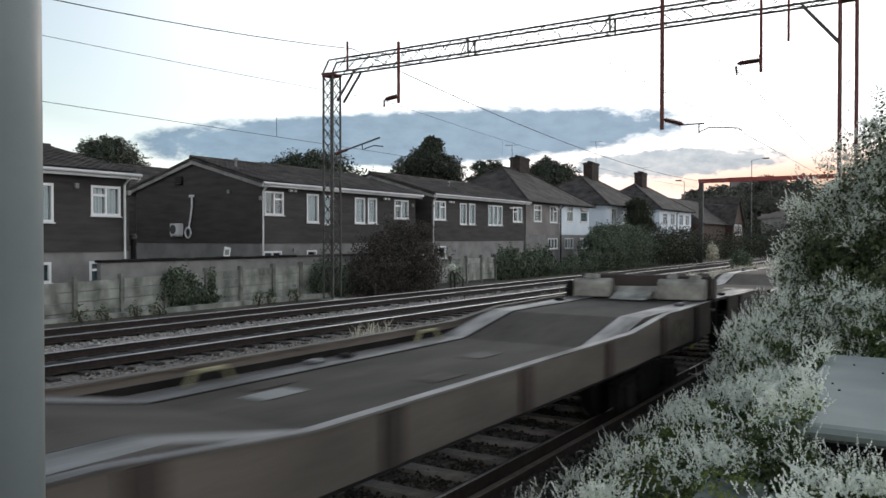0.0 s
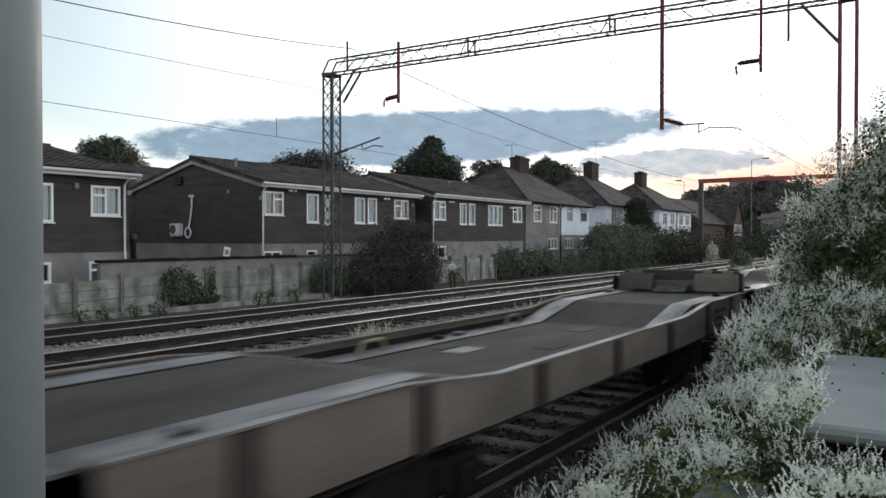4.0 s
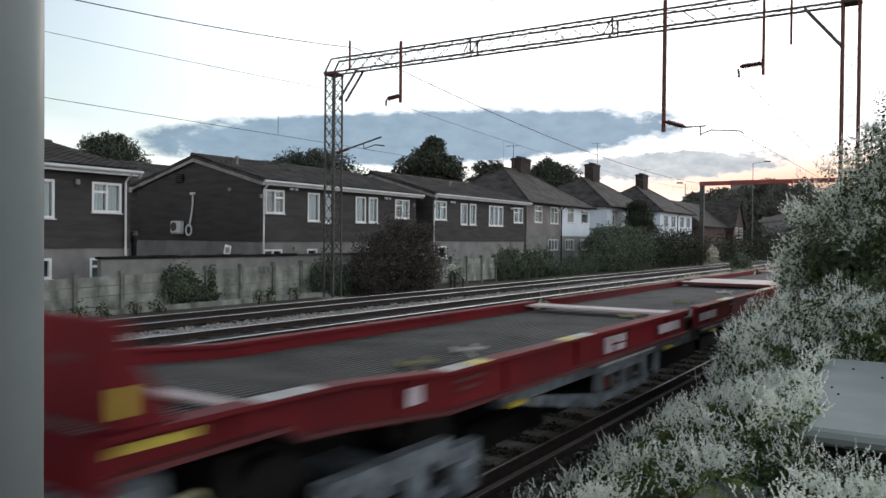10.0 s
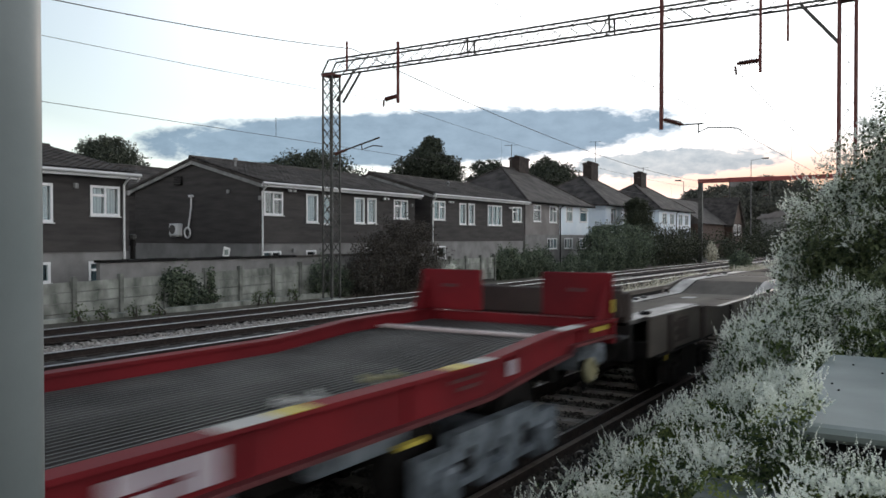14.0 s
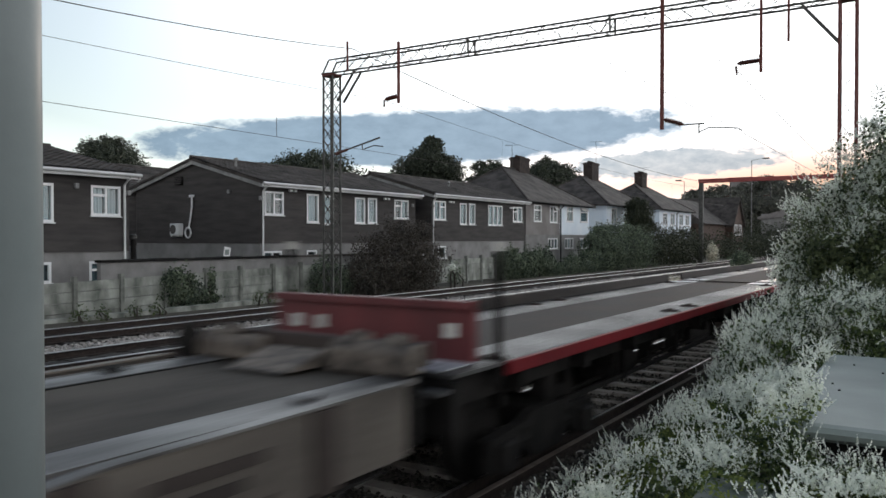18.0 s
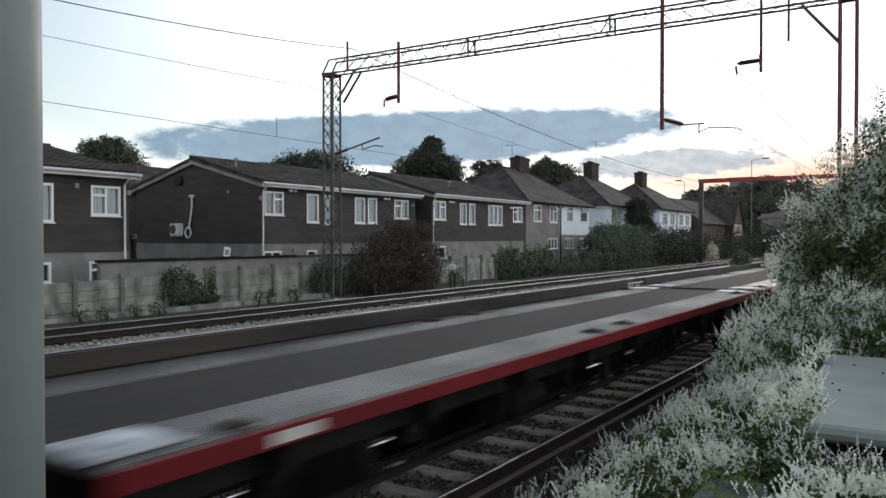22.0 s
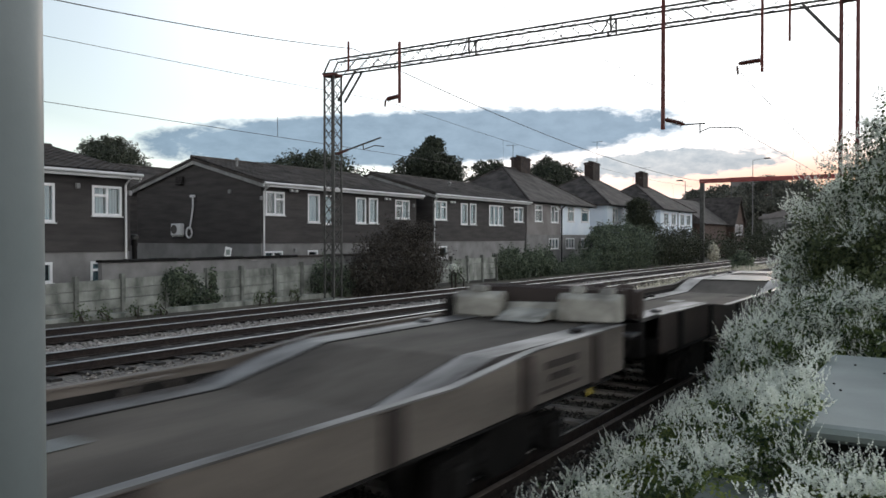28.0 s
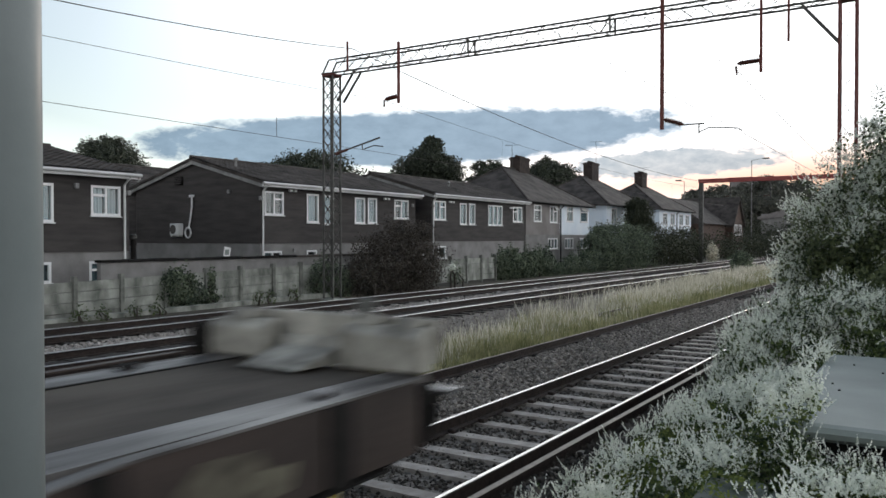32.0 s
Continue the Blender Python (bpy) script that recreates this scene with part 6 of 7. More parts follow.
def low_wagon(side_mat, lead_open, label, scrawl, end_mat, seed, pale_ends=False):
    """Half of a low container wagon, 13.06 m: high over its bogies, dropped between them. lead_open: the outer end leads."""
    rng = random.Random(seed)
    L = LOW
    w = thing("low_container_wagon", label, "freight wagon", "low container wagons")
    drop = [(0, 1.385), (2.35, 1.365), (3.7, 1.25), (L - 3.7, 1.25), (L - 2.35, 1.365), (L, 1.385)]
    y_in, y_out = (-0.34, L - 0.05) if lead_open else (0.05, L + 0.34)
    deck = [(y_in, 1.345), (2.8, 1.345), (4.15, 1.10), (L - 4.15, 1.10), (L - 2.8, 1.345), (y_out, 1.345)]
    low = [0.88, 0.87, 0.85, 0.85, 0.87, 0.88]
    for s in (-1, 1):
        sill = part("side_sill", side_plate(bmesh.new(), drop, s * (HALF - 0.03), s * HALF, low), side_mat, w, "dirty steel side sill")
        part("top_flange", deck_strip(bmesh.new(), drop, s * (HALF - 0.075), s * (HALF + 0.015), 0.012, 0.016), M_WALK if s > 0 else side_mat, sill, "rubbed steel edge" if s > 0 else "")
        part("inner_web", side_plate(bmesh.new(), [(y, z - 0.085) for y, z in drop], s * (HALF - 0.045), s * (HALF - 0.032), [0.9] * 6), M_BLACK, sill)
        part("bottom_flange", boxed(*sorted((s * (HALF - 0.14), s * (HALF + 0.01))), 0.3, L - 0.3, 0.83, 0.848), M_BLACK, sill)
        for y in (0.86, 2.55, 4.5, 6.5, L - 4.5, L - 2.5, L - 0.86):
            zt = 1.365 if y < 2.4 or y > L - 2.4 else 1.34 if y < 3 or y > L - 3 else 1.235
            part("stiffener", boxed(*sorted((s * HALF, s * (HALF + 0.03))), y - 0.11, y + 0.11, 0.86, zt), M_BLACK if side_mat is M_WAGON_DARK else M_WAGON_DARK, sill, "darker upright stiffener")
        for y0, y1 in ((1.25, 1.75), (L - 1.9, L - 1.35)):
            if scrawl == 1 and lead_open:
                part("repaired_panel", boxed(*sorted((s * HALF, s * (HALF + 0.006))), y0, y1, 0.97, 1.28), M_WAGON_DARK, sill, "patched side panel")
        part("edge_strip", deck_strip(bmesh.new(), deck, s * 0.80, s * STRIP, 0.012, 0.02), M_WALK, w, "scuffed pale walkway strip")
        part("edge_seam", deck_strip(bmesh.new(), deck, s * 0.775, s * 0.798, 0.008, 0.02), M_BLACK, w)
        part("edge_angle", deck_strip(bmesh.new(), deck, s * (STRIP + 0.002), s * (STRIP + 0.02), 0.018, 0.05), M_WALK, w, "rubbed angle along the walkway")
    part("deck", deck_strip(bmesh.new(), deck, -0.77, 0.77, 0.0, 0.04), M_FLOOR, w, "worn warm grey steel deck")
    if pale_ends:
        part("end_sheet", deck_strip(bmesh.new(), [(L - 2.85, 1.349), (L - 0.1, 1.349)] if lead_open else [(0.9, 1.349), (2.8, 1.349)], -0.74, 0.74, 0.012, 0.012), M_SHEET, w, "pale grey deck sheet")
    part("centre_sill", boxed(-0.32, 0.32, 0.1, L - 0.1, 0.62, 1.04), M_BLACK, w)
    part("floor_pan", boxed(-HALF + 0.15, HALF - 0.15, 3.9, L - 3.9, 0.80, 0.835), M_BLACK, w)
    for y in (0.25, 3.6, L / 2, L - 3.6, L - 0.25):
        part("cross_beam", boxed(-HALF + 0.055, HALF - 0.055, y - 0.09, y + 0.09, 0.84, 1.04), M_BLACK, w)
    for y in (0.7, L - 0.7, L / 2 - 0.25, L / 2 + 0.25):
        for s in (-1, 1):
            zt = 1.357 if y < 3 or y > 9.2 else 1.112
            part("twistlock", boxed(s * 1.0 - 0.06, s * 1.0 + 0.06, y - 0.08, y + 0.08, zt, zt + 0.045, bevel=0.015), M_FLANGE if rng.random() < 0.6 else M_BLACK, w)
    # worn plates let into the deck
    for k in range(4):
        y = rng.uniform(4.6, L - 5.0)
        part("worn_plate", boxed(-0.6 + 0.36 * k - 0.14, -0.6 + 0.36 * k + 0.14, y, y + 0.5, 1.104, 1.108), (M_FLOOR, M_SHEET, M_WAGON_DARK, M_FLOOR)[k], w)
    for y in (4.7, L - 4.9) if side_mat is M_WAGON else ():
        hoop = bmesh.new()
        tube(hoop, [(-1.02, y, 1.12), (-1.02, y + 0.08, 1.24), (-1.02, y + 0.42, 1.24), (-1.02, y + 0.5, 1.12)], 0.022, 6)
        part("lashing_hoop", hoop, M_STRAP if scrawl == 2 or y < 5 else M_WAGON, w, "bent lashing hoop on the walkway")
    if lead_open:
        bridge = part("bridge_plate", boxed(-0.77, 0.77, L - 0.048, L + GS + 0.03, 1.322, 1.342), M_WAGON_DARK, w, "brown plate bridging the coupled halves")
        for s in (-1, 1):
            part("bridge_tread", boxed(*sorted((s * 0.775, s * STRIP)), L - 0.048, L + GS + 0.01, 1.326, 1.350), M_WALK, bridge)
    y, s = (-0.40, -1) if lead_open else (L + 0.40, 1)
    cut = 0.12 if end_mat is M_MOTTLE else 0.0      # the flaking stops are worn lower
    e = part("end_stop", stop_block(-1.16, -0.46, y, s, 1.36, 1.70 - cut, 0.15), end_mat, w, "battered upright container stop")
    part("stop_block", stop_block(0.36, 1.14, y, s, 1.36, 1.73 - cut, 0.17), end_mat, e, "battered upright container stop")
    part("stop_shelf", stop_block(-0.455, 0.355, y + s * 0.05, s, 1.36, 1.58 - cut, 0.08), end_mat, e)
    part("back_beam", boxed(-1.1, 1.12, *sorted((y + s * 0.10, y + s * 0.17)), 1.42, 1.76 - 1.4 * cut, bevel=0.015), M_CREAM if pale_ends and not lead_open else M_WAGON_DARK, e, "beam behind the stops")
    for x0, x1, z0 in ((-0.98, -0.72, 1.712), (0.5, 0.66, 1.738), (0.86, 1.05, 1.735)):
        part("stop_cap", stop_block(x0, x1, y, s, z0 - cut - 0.02, z0 - cut + 0.06, 0.09), end_mat, e)
    ramp = prism(bmesh.new(), [(-0.36, y - s * 0.06, 1.50), (-0.36, y - s * 0.52, 1.372), (-0.36, y - s * 0.06, 1.372)], (0.62, 0, 0))
    part("fold_ramp", ramp, end_mat if end_mat in (M_CREAM, M_MOTTLE) else M_FADED, e, "folding wedge plate")
    if end_mat is M_CREAM and pale_ends:
        part("stop_tab", boxed(0.42, 0.60, y - 0.02, y + 0.02, 1.73, 1.92, bevel=0.02), M_SHEET, e, "pale grey upright tab")
    part("head_stock", boxed(-1.15, 1.15, *sorted((y - s * 0.14, y - s * 0.04)), 0.86, 1.30), M_BLACK, w)
    part("brake_wheel", lathe(bmesh.new(), [(-1.22, 0.14), (-1.20, 0.16), (-1.18, 0.14)], (0, y - s * 0.2, 1.50), "x", 14), M_BLACK, w)
    part("step_plate", boxed(0.75, 1.2, *sorted((y + s * 0.18, y + s * 0.34)), 1.18, 1.21), M_FLANGE, w, "worn bright step")
    part("step_hanger", boxed(1.0, 1.06, *sorted((y - s * 0.04, y + s * 0.26)), 1.10, 1.178), M_BLACK, w)
    buffers(w, y - s * 0.04, s, 0.42)
    if scrawl:
        y = L - 2.1 if not lead_open else 1.0
        if scrawl == 1:
            marks(w, "faded_mark", M_WAGON_DARK, [(y, y + 0.75, 1.17, 1.24), (y + 0.1, y + 0.6, 1.05, 1.12), (y - 0.1, y + 0.8, 0.95, 0.98)], HALF + 0.007)
        else:
            for k, ring in enumerate((((0.0, 1.0), (0.35, 0.97), (0.62, 1.08), (0.55, 1.24), (0.2, 1.27), (0.05, 1.16)), ((0.45, 0.93), (0.8, 0.96), (0.85, 1.1), (0.6, 1.13)))):
                part("faded_patch", prism(bmesh.new(), [(HALF + 0.007, y + a, b) for a, b in ring], (0.003 + 0.001 * k, 0, 0)), M_FADED, w, "blotch of faded paint")
        marks(w, "warning_tag", M_YELLOW, [(0.80, 0.90, 0.73, 0.83), (L - 0.95, L - 0.85, 0.73, 0.83)], HALF - 0.05)
    bogie(w, 2.5, M_BLACK)
    bogie(w, L - 2.5, M_BLACK)
    return w


def stop_block(x0, x1, y, s, z0, z1, deep):
    """A battered block across the end of a wagon: its top slopes and its edges are knocked round."""
    ya, yb = y - s * deep, y + s * 0.03
    ring = [(x0, ya, z0), (x0, yb, z0), (x0, yb, z1 - 0.02), (x0, (ya + yb) / 2, z1), (x0, ya, z1 - 0.08)]
    bm = prism(bmesh.new(), ring, (x1 - x0, 0, 0))
    bmesh.ops.bevel(bm, geom=bm.edges[:], offset=0.014, segments=1, affect="EDGES")
    for v in bm.verts:
        v.co.z += 0.03 * noise.noise((v.co.x * 5, v.co.z * 6, s))
    return bm


def red_wagon(lead_end, seed, L=18.05):
    """One of two red container wagons, close-coupled; the outer end has two upright plates, and the sills are notched half way."""
    w = thing("red_container_wagon", "red container wagon with dark ribbed deck and upright end plates", "freight wagon", "red container wagons")
    ye = 0.0 if lead_end else L
    s0 = 1 if lead_end else -1

    def at(*ys):
        return sorted(ye + s0 * y for y in ys)

    N0, N1 = 9.48, 10.05
    prof = [(0.0, 1.475, 1.30), (1.15, 1.475, 1.31), (1.28, 1.475, 1.23), (1.75, 1.465, 1.20), (2.9, 1.38, 1.085), (N0, 1.375, 1.07)]
    inner = [(N1, 1.375, 1.07), (L, 1.375, 1.08)]
    place = lambda rows: sorted((ye + s0 * y, z, b) for y, z, b in rows)
    dk = [(y, z - 0.13) for y, z, b in place([prof[0], prof[3], prof[4], prof[5]] + inner)]
    for s in (-1, 1):
        for rows in (place(prof), place(inner)):
            st, bt = [(y, z) for y, z, b in rows], [b for y, z, b in rows]
            sill = part("side_sill", side_plate(bmesh.new(), st, s * (HALF - 0.11), s * (HALF - 0.07), bt), M_RED, w, "red side sill")
            part("top_flange", deck_strip(bmesh.new(), st, s * (HALF - 0.14), s * (HALF + 0.01), 0.012, 0.03), M_RED, sill, "overhanging red top flange")
            part("lower_flange", deck_strip(bmesh.new(), [(y, b) for (y, z), b in zip(st, bt)], s * (HALF - 0.15), s * (HALF + 0.0), 0.0, 0.03), M_REDGRIME, sill, "red lower flange")
            for y in np.arange(st[0][0] + 0.8, st[-1][0] - 0.3, 1.55):
                d = abs(y - ye)
                part("stiffener", boxed(*sorted((s * (HALF - 0.072), s * (HALF - 0.04))), y - 0.02, y + 0.02, 1.10 if d > 2.7 else 1.22 if d > 1.5 else 1.32, 1.34 if d > 2.7 else 1.40 if d > 1.9 else 1.44), M_RED, sill)
        part("notch_web", boxed(*sorted((s * (HALF - 0.25), s * (HALF - 0.16))), *at(N0 + 0.003, N1 - 0.003), 1.02, 1.30), M_BLACK, w)
        for a, b in ((6.04, 8.0), (10.4, 11.43), (11.56, 12.4), (15.4, 17.1)) if lead_end else ((6.1, 8.7), (10.5, 12.4), (15.3, 16.5)):
            pipe = at(a, b)
            part("brake_pipe", bar(bmesh.new(), (s * (HALF - 0.05), pipe[0], 1.0), (s * (HALF - 0.05), pipe[1], 1.0), 0.028), M_PIPE, w, "bright grey pipe under the sill")
        # grey-blue lower frame: long beams, hung plates and legs
        for a, b in ((4.0, 9.05), (L - 7.1, L - 3.8)) if lead_end else ((3.9, 4.9), (5.6, 8.9), (12.3, 14.6)):
            part("skirt_beam", boxed(*sorted((s * (HALF - 0.30), s * (HALF - 0.16))), *at(a, b), 0.88, 1.02, bevel=0.01), M_BOGIE, w, "grey-blue lower beam")
        part("notch_plate", boxed(*sorted((s * (HALF - 0.28), s * (HALF - 0.23))), *at(9.1, 10.9), 0.80, 1.00, bevel=0.01), M_BOGIE, w, "grey-blue plate under the notch")
        if lead_end:
            part("skirt_panel", holed_wall(bmesh.new(), *sorted((s * (HALF - 0.28), s * (HALF - 0.20))), *at(6.45, 8.2), 0.50, 0.878, [(*at(6.6, 7.25), 0.58, 0.80), (*at(7.35, 8.05), 0.58, 0.80)]), M_BOGIE, w, "grey-blue hung panel with openings")
            for a, b, m in ((6.65, 6.95, M_RED), (7.0, 7.2, M_ROOM), (7.42, 7.9, M_ROOM)):
                part("data_sheet", boxed(*sorted((s * (HALF - 0.31), s * (HALF - 0.285))), *at(a, b), 0.60, 0.78), m, w, "small plate behind the opening")
            part("skirt_brace", prism(bmesh.new(), [(s * (HALF - 0.27), ye + s0 * 4.2, 0.878), (s * (HALF - 0.27), ye + s0 * 4.75, 0.878), (s * (HALF - 0.27), ye + s0 * 6.43, 0.62), (s * (HALF - 0.27), ye + s0 * 6.43, 0.46)], (s * 0.07, 0, 0)), M_BOGIE, w, "sloping grey-blue brace")
        else:
            part("skirt_panel", prism(bmesh.new(), [(s * (HALF - 0.27), ye + s0 * 11.25, 0.90), (s * (HALF - 0.27), ye + s0 * 12.5, 0.90), (s * (HALF - 0.27), ye + s0 * 12.4, 0.62), (s * (HALF - 0.27), ye + s0 * 11.33, 0.60)], (s * 0.05, 0, 0)), M_BOGIE, w, "grey-blue hung plate")
        part("skirt_leg", boxed(*sorted((s * (HALF - 0.27), s * (HALF - 0.19))), *at(8.56, 8.74), 0.55, 0.876, bevel=0.015), M_BOGIE, w, "grey-blue frame leg")
        for y in (3.9, 8.4, 10.9):
            part("lever", boxed(*sorted((s * (HALF - 0.06), s * (HALF + 0.0))), *at(y, y + 0.3), 0.93, 0.96), M_YELLOW, w, "yellow lever")
    part("deck", deck_strip(bmesh.new(), dk, -HALF + 0.112, HALF - 0.112, 0.0, 0.05), M_DECK, w, "dark ribbed steel deck")
    for k in range(33):
        x = -1.12 + 0.07 * k
        part("deck_rib", deck_strip(bmesh.new(), dk, x - 0.008, x + 0.008, 0.012, 0.02), M_RIB, w)
    # underframe: deep centre sill, cross members, and added black blocks that darken the track below
    part("centre_sill", boxed(-0.42, 0.42, *at(0.3, L - 0.3), 0.58, 1.14), M_BLACK, w, "black centre sill")
    for y in np.arange(1.0, L - 0.6, 1.6):
        part("cross_member", boxed(-HALF + 0.31, HALF - 0.31, *at(y - 0.06, y + 0.06), 0.88, 1.14), M_BLACK, w)
    for a, b, d in ((4.3, 6.0, 0.30), (6.3, 8.2, 0.34), (8.6, 9.3, 0.45), (10.3, 12.4, 0.32), (12.7, L - 3.7, 0.36)):
        part("brake_gear", boxed(-0.75, 0.62, *at(a, b), d, 0.575, bevel=0.03), M_BLACK, w)
    # pale plates laid across
    part("cross_plate", boxed(-HALF + 0.15, HALF - 0.15, *at(1.12, 1.25), 1.36, 1.385), M_PINK, w, "faded pinkish-white cross plate")
    part("joint_plate", boxed(-HALF + 0.15, HALF - 0.012, *at(L - (0.36 if lead_end else 1.28), L - (0.05 if lead_end else 0.0)), 1.355, 1.3745), M_PINK, w, "faded pinkish-white plate at the coupling")
    if lead_end:
        part("joint_bar", boxed(-HALF + 0.15, HALF - 0.15, *at(L - 0.44, L - 0.365), 1.30, 1.372), M_REDGRIME, w)
        part("bridge_plate", boxed(-HALF + 0.2, HALF - 0.2, *at(L - 0.048, L + 0.53), 1.353, 1.3725), M_PINK, w, "faded plate bridging the coupled wagons")
    part("cross_plate", boxed(-HALF + 0.15, HALF - 0.15, *at(N0 - 0.42, N0 + 0.02), 1.325, 1.355), M_PINK, w, "faded pinkish-white cross plate")
    part("cross_beam", boxed(-HALF + 0.17, HALF - 0.17, *at(N0 + 0.025, N1 - 0.003), 1.0, 1.22), M_BLACK, w)
    for s in (-1, 1):
        e = part("end_plate", boxed(*sorted((s * 0.42, s * (HALF - 0.01))), *at(0.06, 0.13), 1.49, 2.0, bevel=0.012), M_RED, w, "red upright end plate")
        part("hand_hole", boxed(*sorted((s * 0.74, s * 0.98)), *at(0.055, 0.135), 1.78, 1.82), M_REDGRIME, e)
        part("gusset", prism(bmesh.new(), [(s * 1.2, ye + s0 * 0.132, 1.49), (s * 1.2, ye + s0 * 0.42, 1.49), (s * 1.2, ye + s0 * 0.132, 1.9)], (s * 0.04, 0, 0)), M_RED, e)
        if s < 0 and lead_end:
            part("plate_label", boxed(-0.62, -0.50, *at(0.052, 0.058), 1.66, 1.84), M_PALE, e, "white label plate")
        part("yellow_patch", boxed(*sorted((s * (HALF - 0.012), s * (HALF + 0.004))), *at(0.06, 0.13), 1.56, 1.70), M_YELLOW, e)
    part("head_stock", boxed(-HALF + 0.02, HALF - 0.02, *at(-0.03, 0.05), 1.20, 1.47), M_RED, w)
    part("coupling_box", boxed(-0.6, 0.6, *at(-0.35, -0.035), 0.82, 1.15, bevel=0.05), M_BOGIE, w, "grey-blue coupling housing")
    part("side_casting", boxed(0.62, 1.1, *at(-0.2, 0.5), 0.92, 1.19, bevel=0.05), M_BOGIE, w, "grey-blue end casting")
    part("inner_head_stock", boxed(-HALF + 0.2, HALF - 0.2, *at(L - 0.07, L), 0.8, 1.2), M_BLACK, w)
    part("inner_casting", boxed(0.55, 1.0, *at(L - 0.45, L - 0.075), 0.62, 1.0, bevel=0.04), M_BOGIE, w, "grey-blue casting")
    buffers(w, at(-0.04)[0], -s0, 0.5)
    marks(w, "yellow_mark", M_YELLOW, [(*at(0.08, 0.56), 1.37, 1.42)], HALF - 0.069)
    for y0, y1, m in ((0.95, 1.45, M_PALE), (1.9, 2.22, M_YELLOW), (2.85, 3.2, M_PALE), (3.24, 3.52, M_YELLOW), (5.06, 5.35, M_YELLOW), (5.36, 5.77, M_PALE), (L - 2.8, L - 2.35, M_PALE), (L - 2.34, L - 2.0, M_YELLOW),
                      (L - 0.52, L - 0.14, M_YELLOW if not lead_end else M_PALE), (11.6, 11.95, M_YELLOW), (11.96, 12.4, M_PALE)):
        z = 1.4895 if y1 < 1.5 else 1.46 if y1 < 2.3 else 1.3945
        if not 1.5 < y1 < 2.9:
            part("yellow_mark" if m is M_YELLOW else "white_mark", boxed(HALF - 0.135, HALF + 0.014, *at(y0, y1), z - 0.006, z), m, w)
    # a white emblem in each half, and long pale data panels on either side of the notch
    for y, big in ((6.2 if lead_end else 5.75, 0.70), (13.75, 0.60)):
        for k, (a, b, c, d) in enumerate(((0.0, 0.30, 1.12, 1.30), (0.33, 0.42, 1.12, 1.19), (0.33, 0.62, 1.22, 1.30), (0.50, 0.95, 1.12, 1.19), (0.66, 0.95, 1.21, 1.30))):
            part("emblem", boxed(HALF - 0.043, HALF - 0.038 + 0.001 * k, *at(y + a * big, y + b * big), c, d), M_LILAC, w, "white emblem shape")
    marks(w, "data_panel", M_LILAC, [(*at(8.16, 9.12), 1.15, 1.27), (*at(10.22, 11.27), 1.15, 1.27)] + ([] if lead_end else [(*at(L - 1.57, L - 0.5), 1.15, 1.26)]), HALF - 0.043, "white panel of unreadable data")
    marks(w, "tare_mark", M_LILAC, [(*at(2.40, 2.56), 1.20, 1.33), (*at(L - 0.42, L - 0.26), 1.14, 1.29)], HALF - 0.043)
    for a, b, c in ((3.0, 3.5, 1.27), (3.05, 3.4, 1.20), (12.2, 12.7, 1.27)):
        marks(w, "faded_line", M_REDGRIME, [(*at(a, b), c, c + 0.03)], HALF - 0.043)
    for y in (0.51, 13.65 if lead_end else 13.76):
        guard = part("hand_wheel", lathe(bmesh.new(), [(HALF - 0.16, 0.09), (HALF - 0.13, 0.13), (HALF - 0.09, 0.135), (HALF - 0.07, 0.11), (HALF - 0.09, 0.095), (HALF - 0.12, 0.07)], (0, at(y)[0], 0.96 if y < 1 else 0.80), "x", 18), M_STRAP, w, "worn yellow brake hand wheel")
        part("wheel_bracket", boxed(HALF - 0.22, HALF - 0.165, *at(y - 0.05, y + 0.05), 0.72, 1.05), M_BLACK, guard)
    rng = random.Random(seed)
    for y, m in ((3.6, M_STRAP), (4.6, M_PALE), (9.0, M_STRAP), (12.1, M_STRAP), (15.5, M_PALE)):
        bm = bmesh.new()
        x = rng.uniform(0.4, 0.85)
        tube(bm, [(x + 0.2 * math.cos(k * 1.1) * (1 - 0.06 * k), at(y)[0] + 0.06 * k - 0.25, 1.268 + 0.04 * abs(math.sin(k * 1.4))) for k in range(9)], 0.016, 6)
        part("slack_strap", bm, m, w, "slack lashing strap lying on the deck")
    bogie(w, at(2.45)[0], M_BOGIE)
    bogie(w, at(L - 2.0)[0], M_BOGIE)
    return w


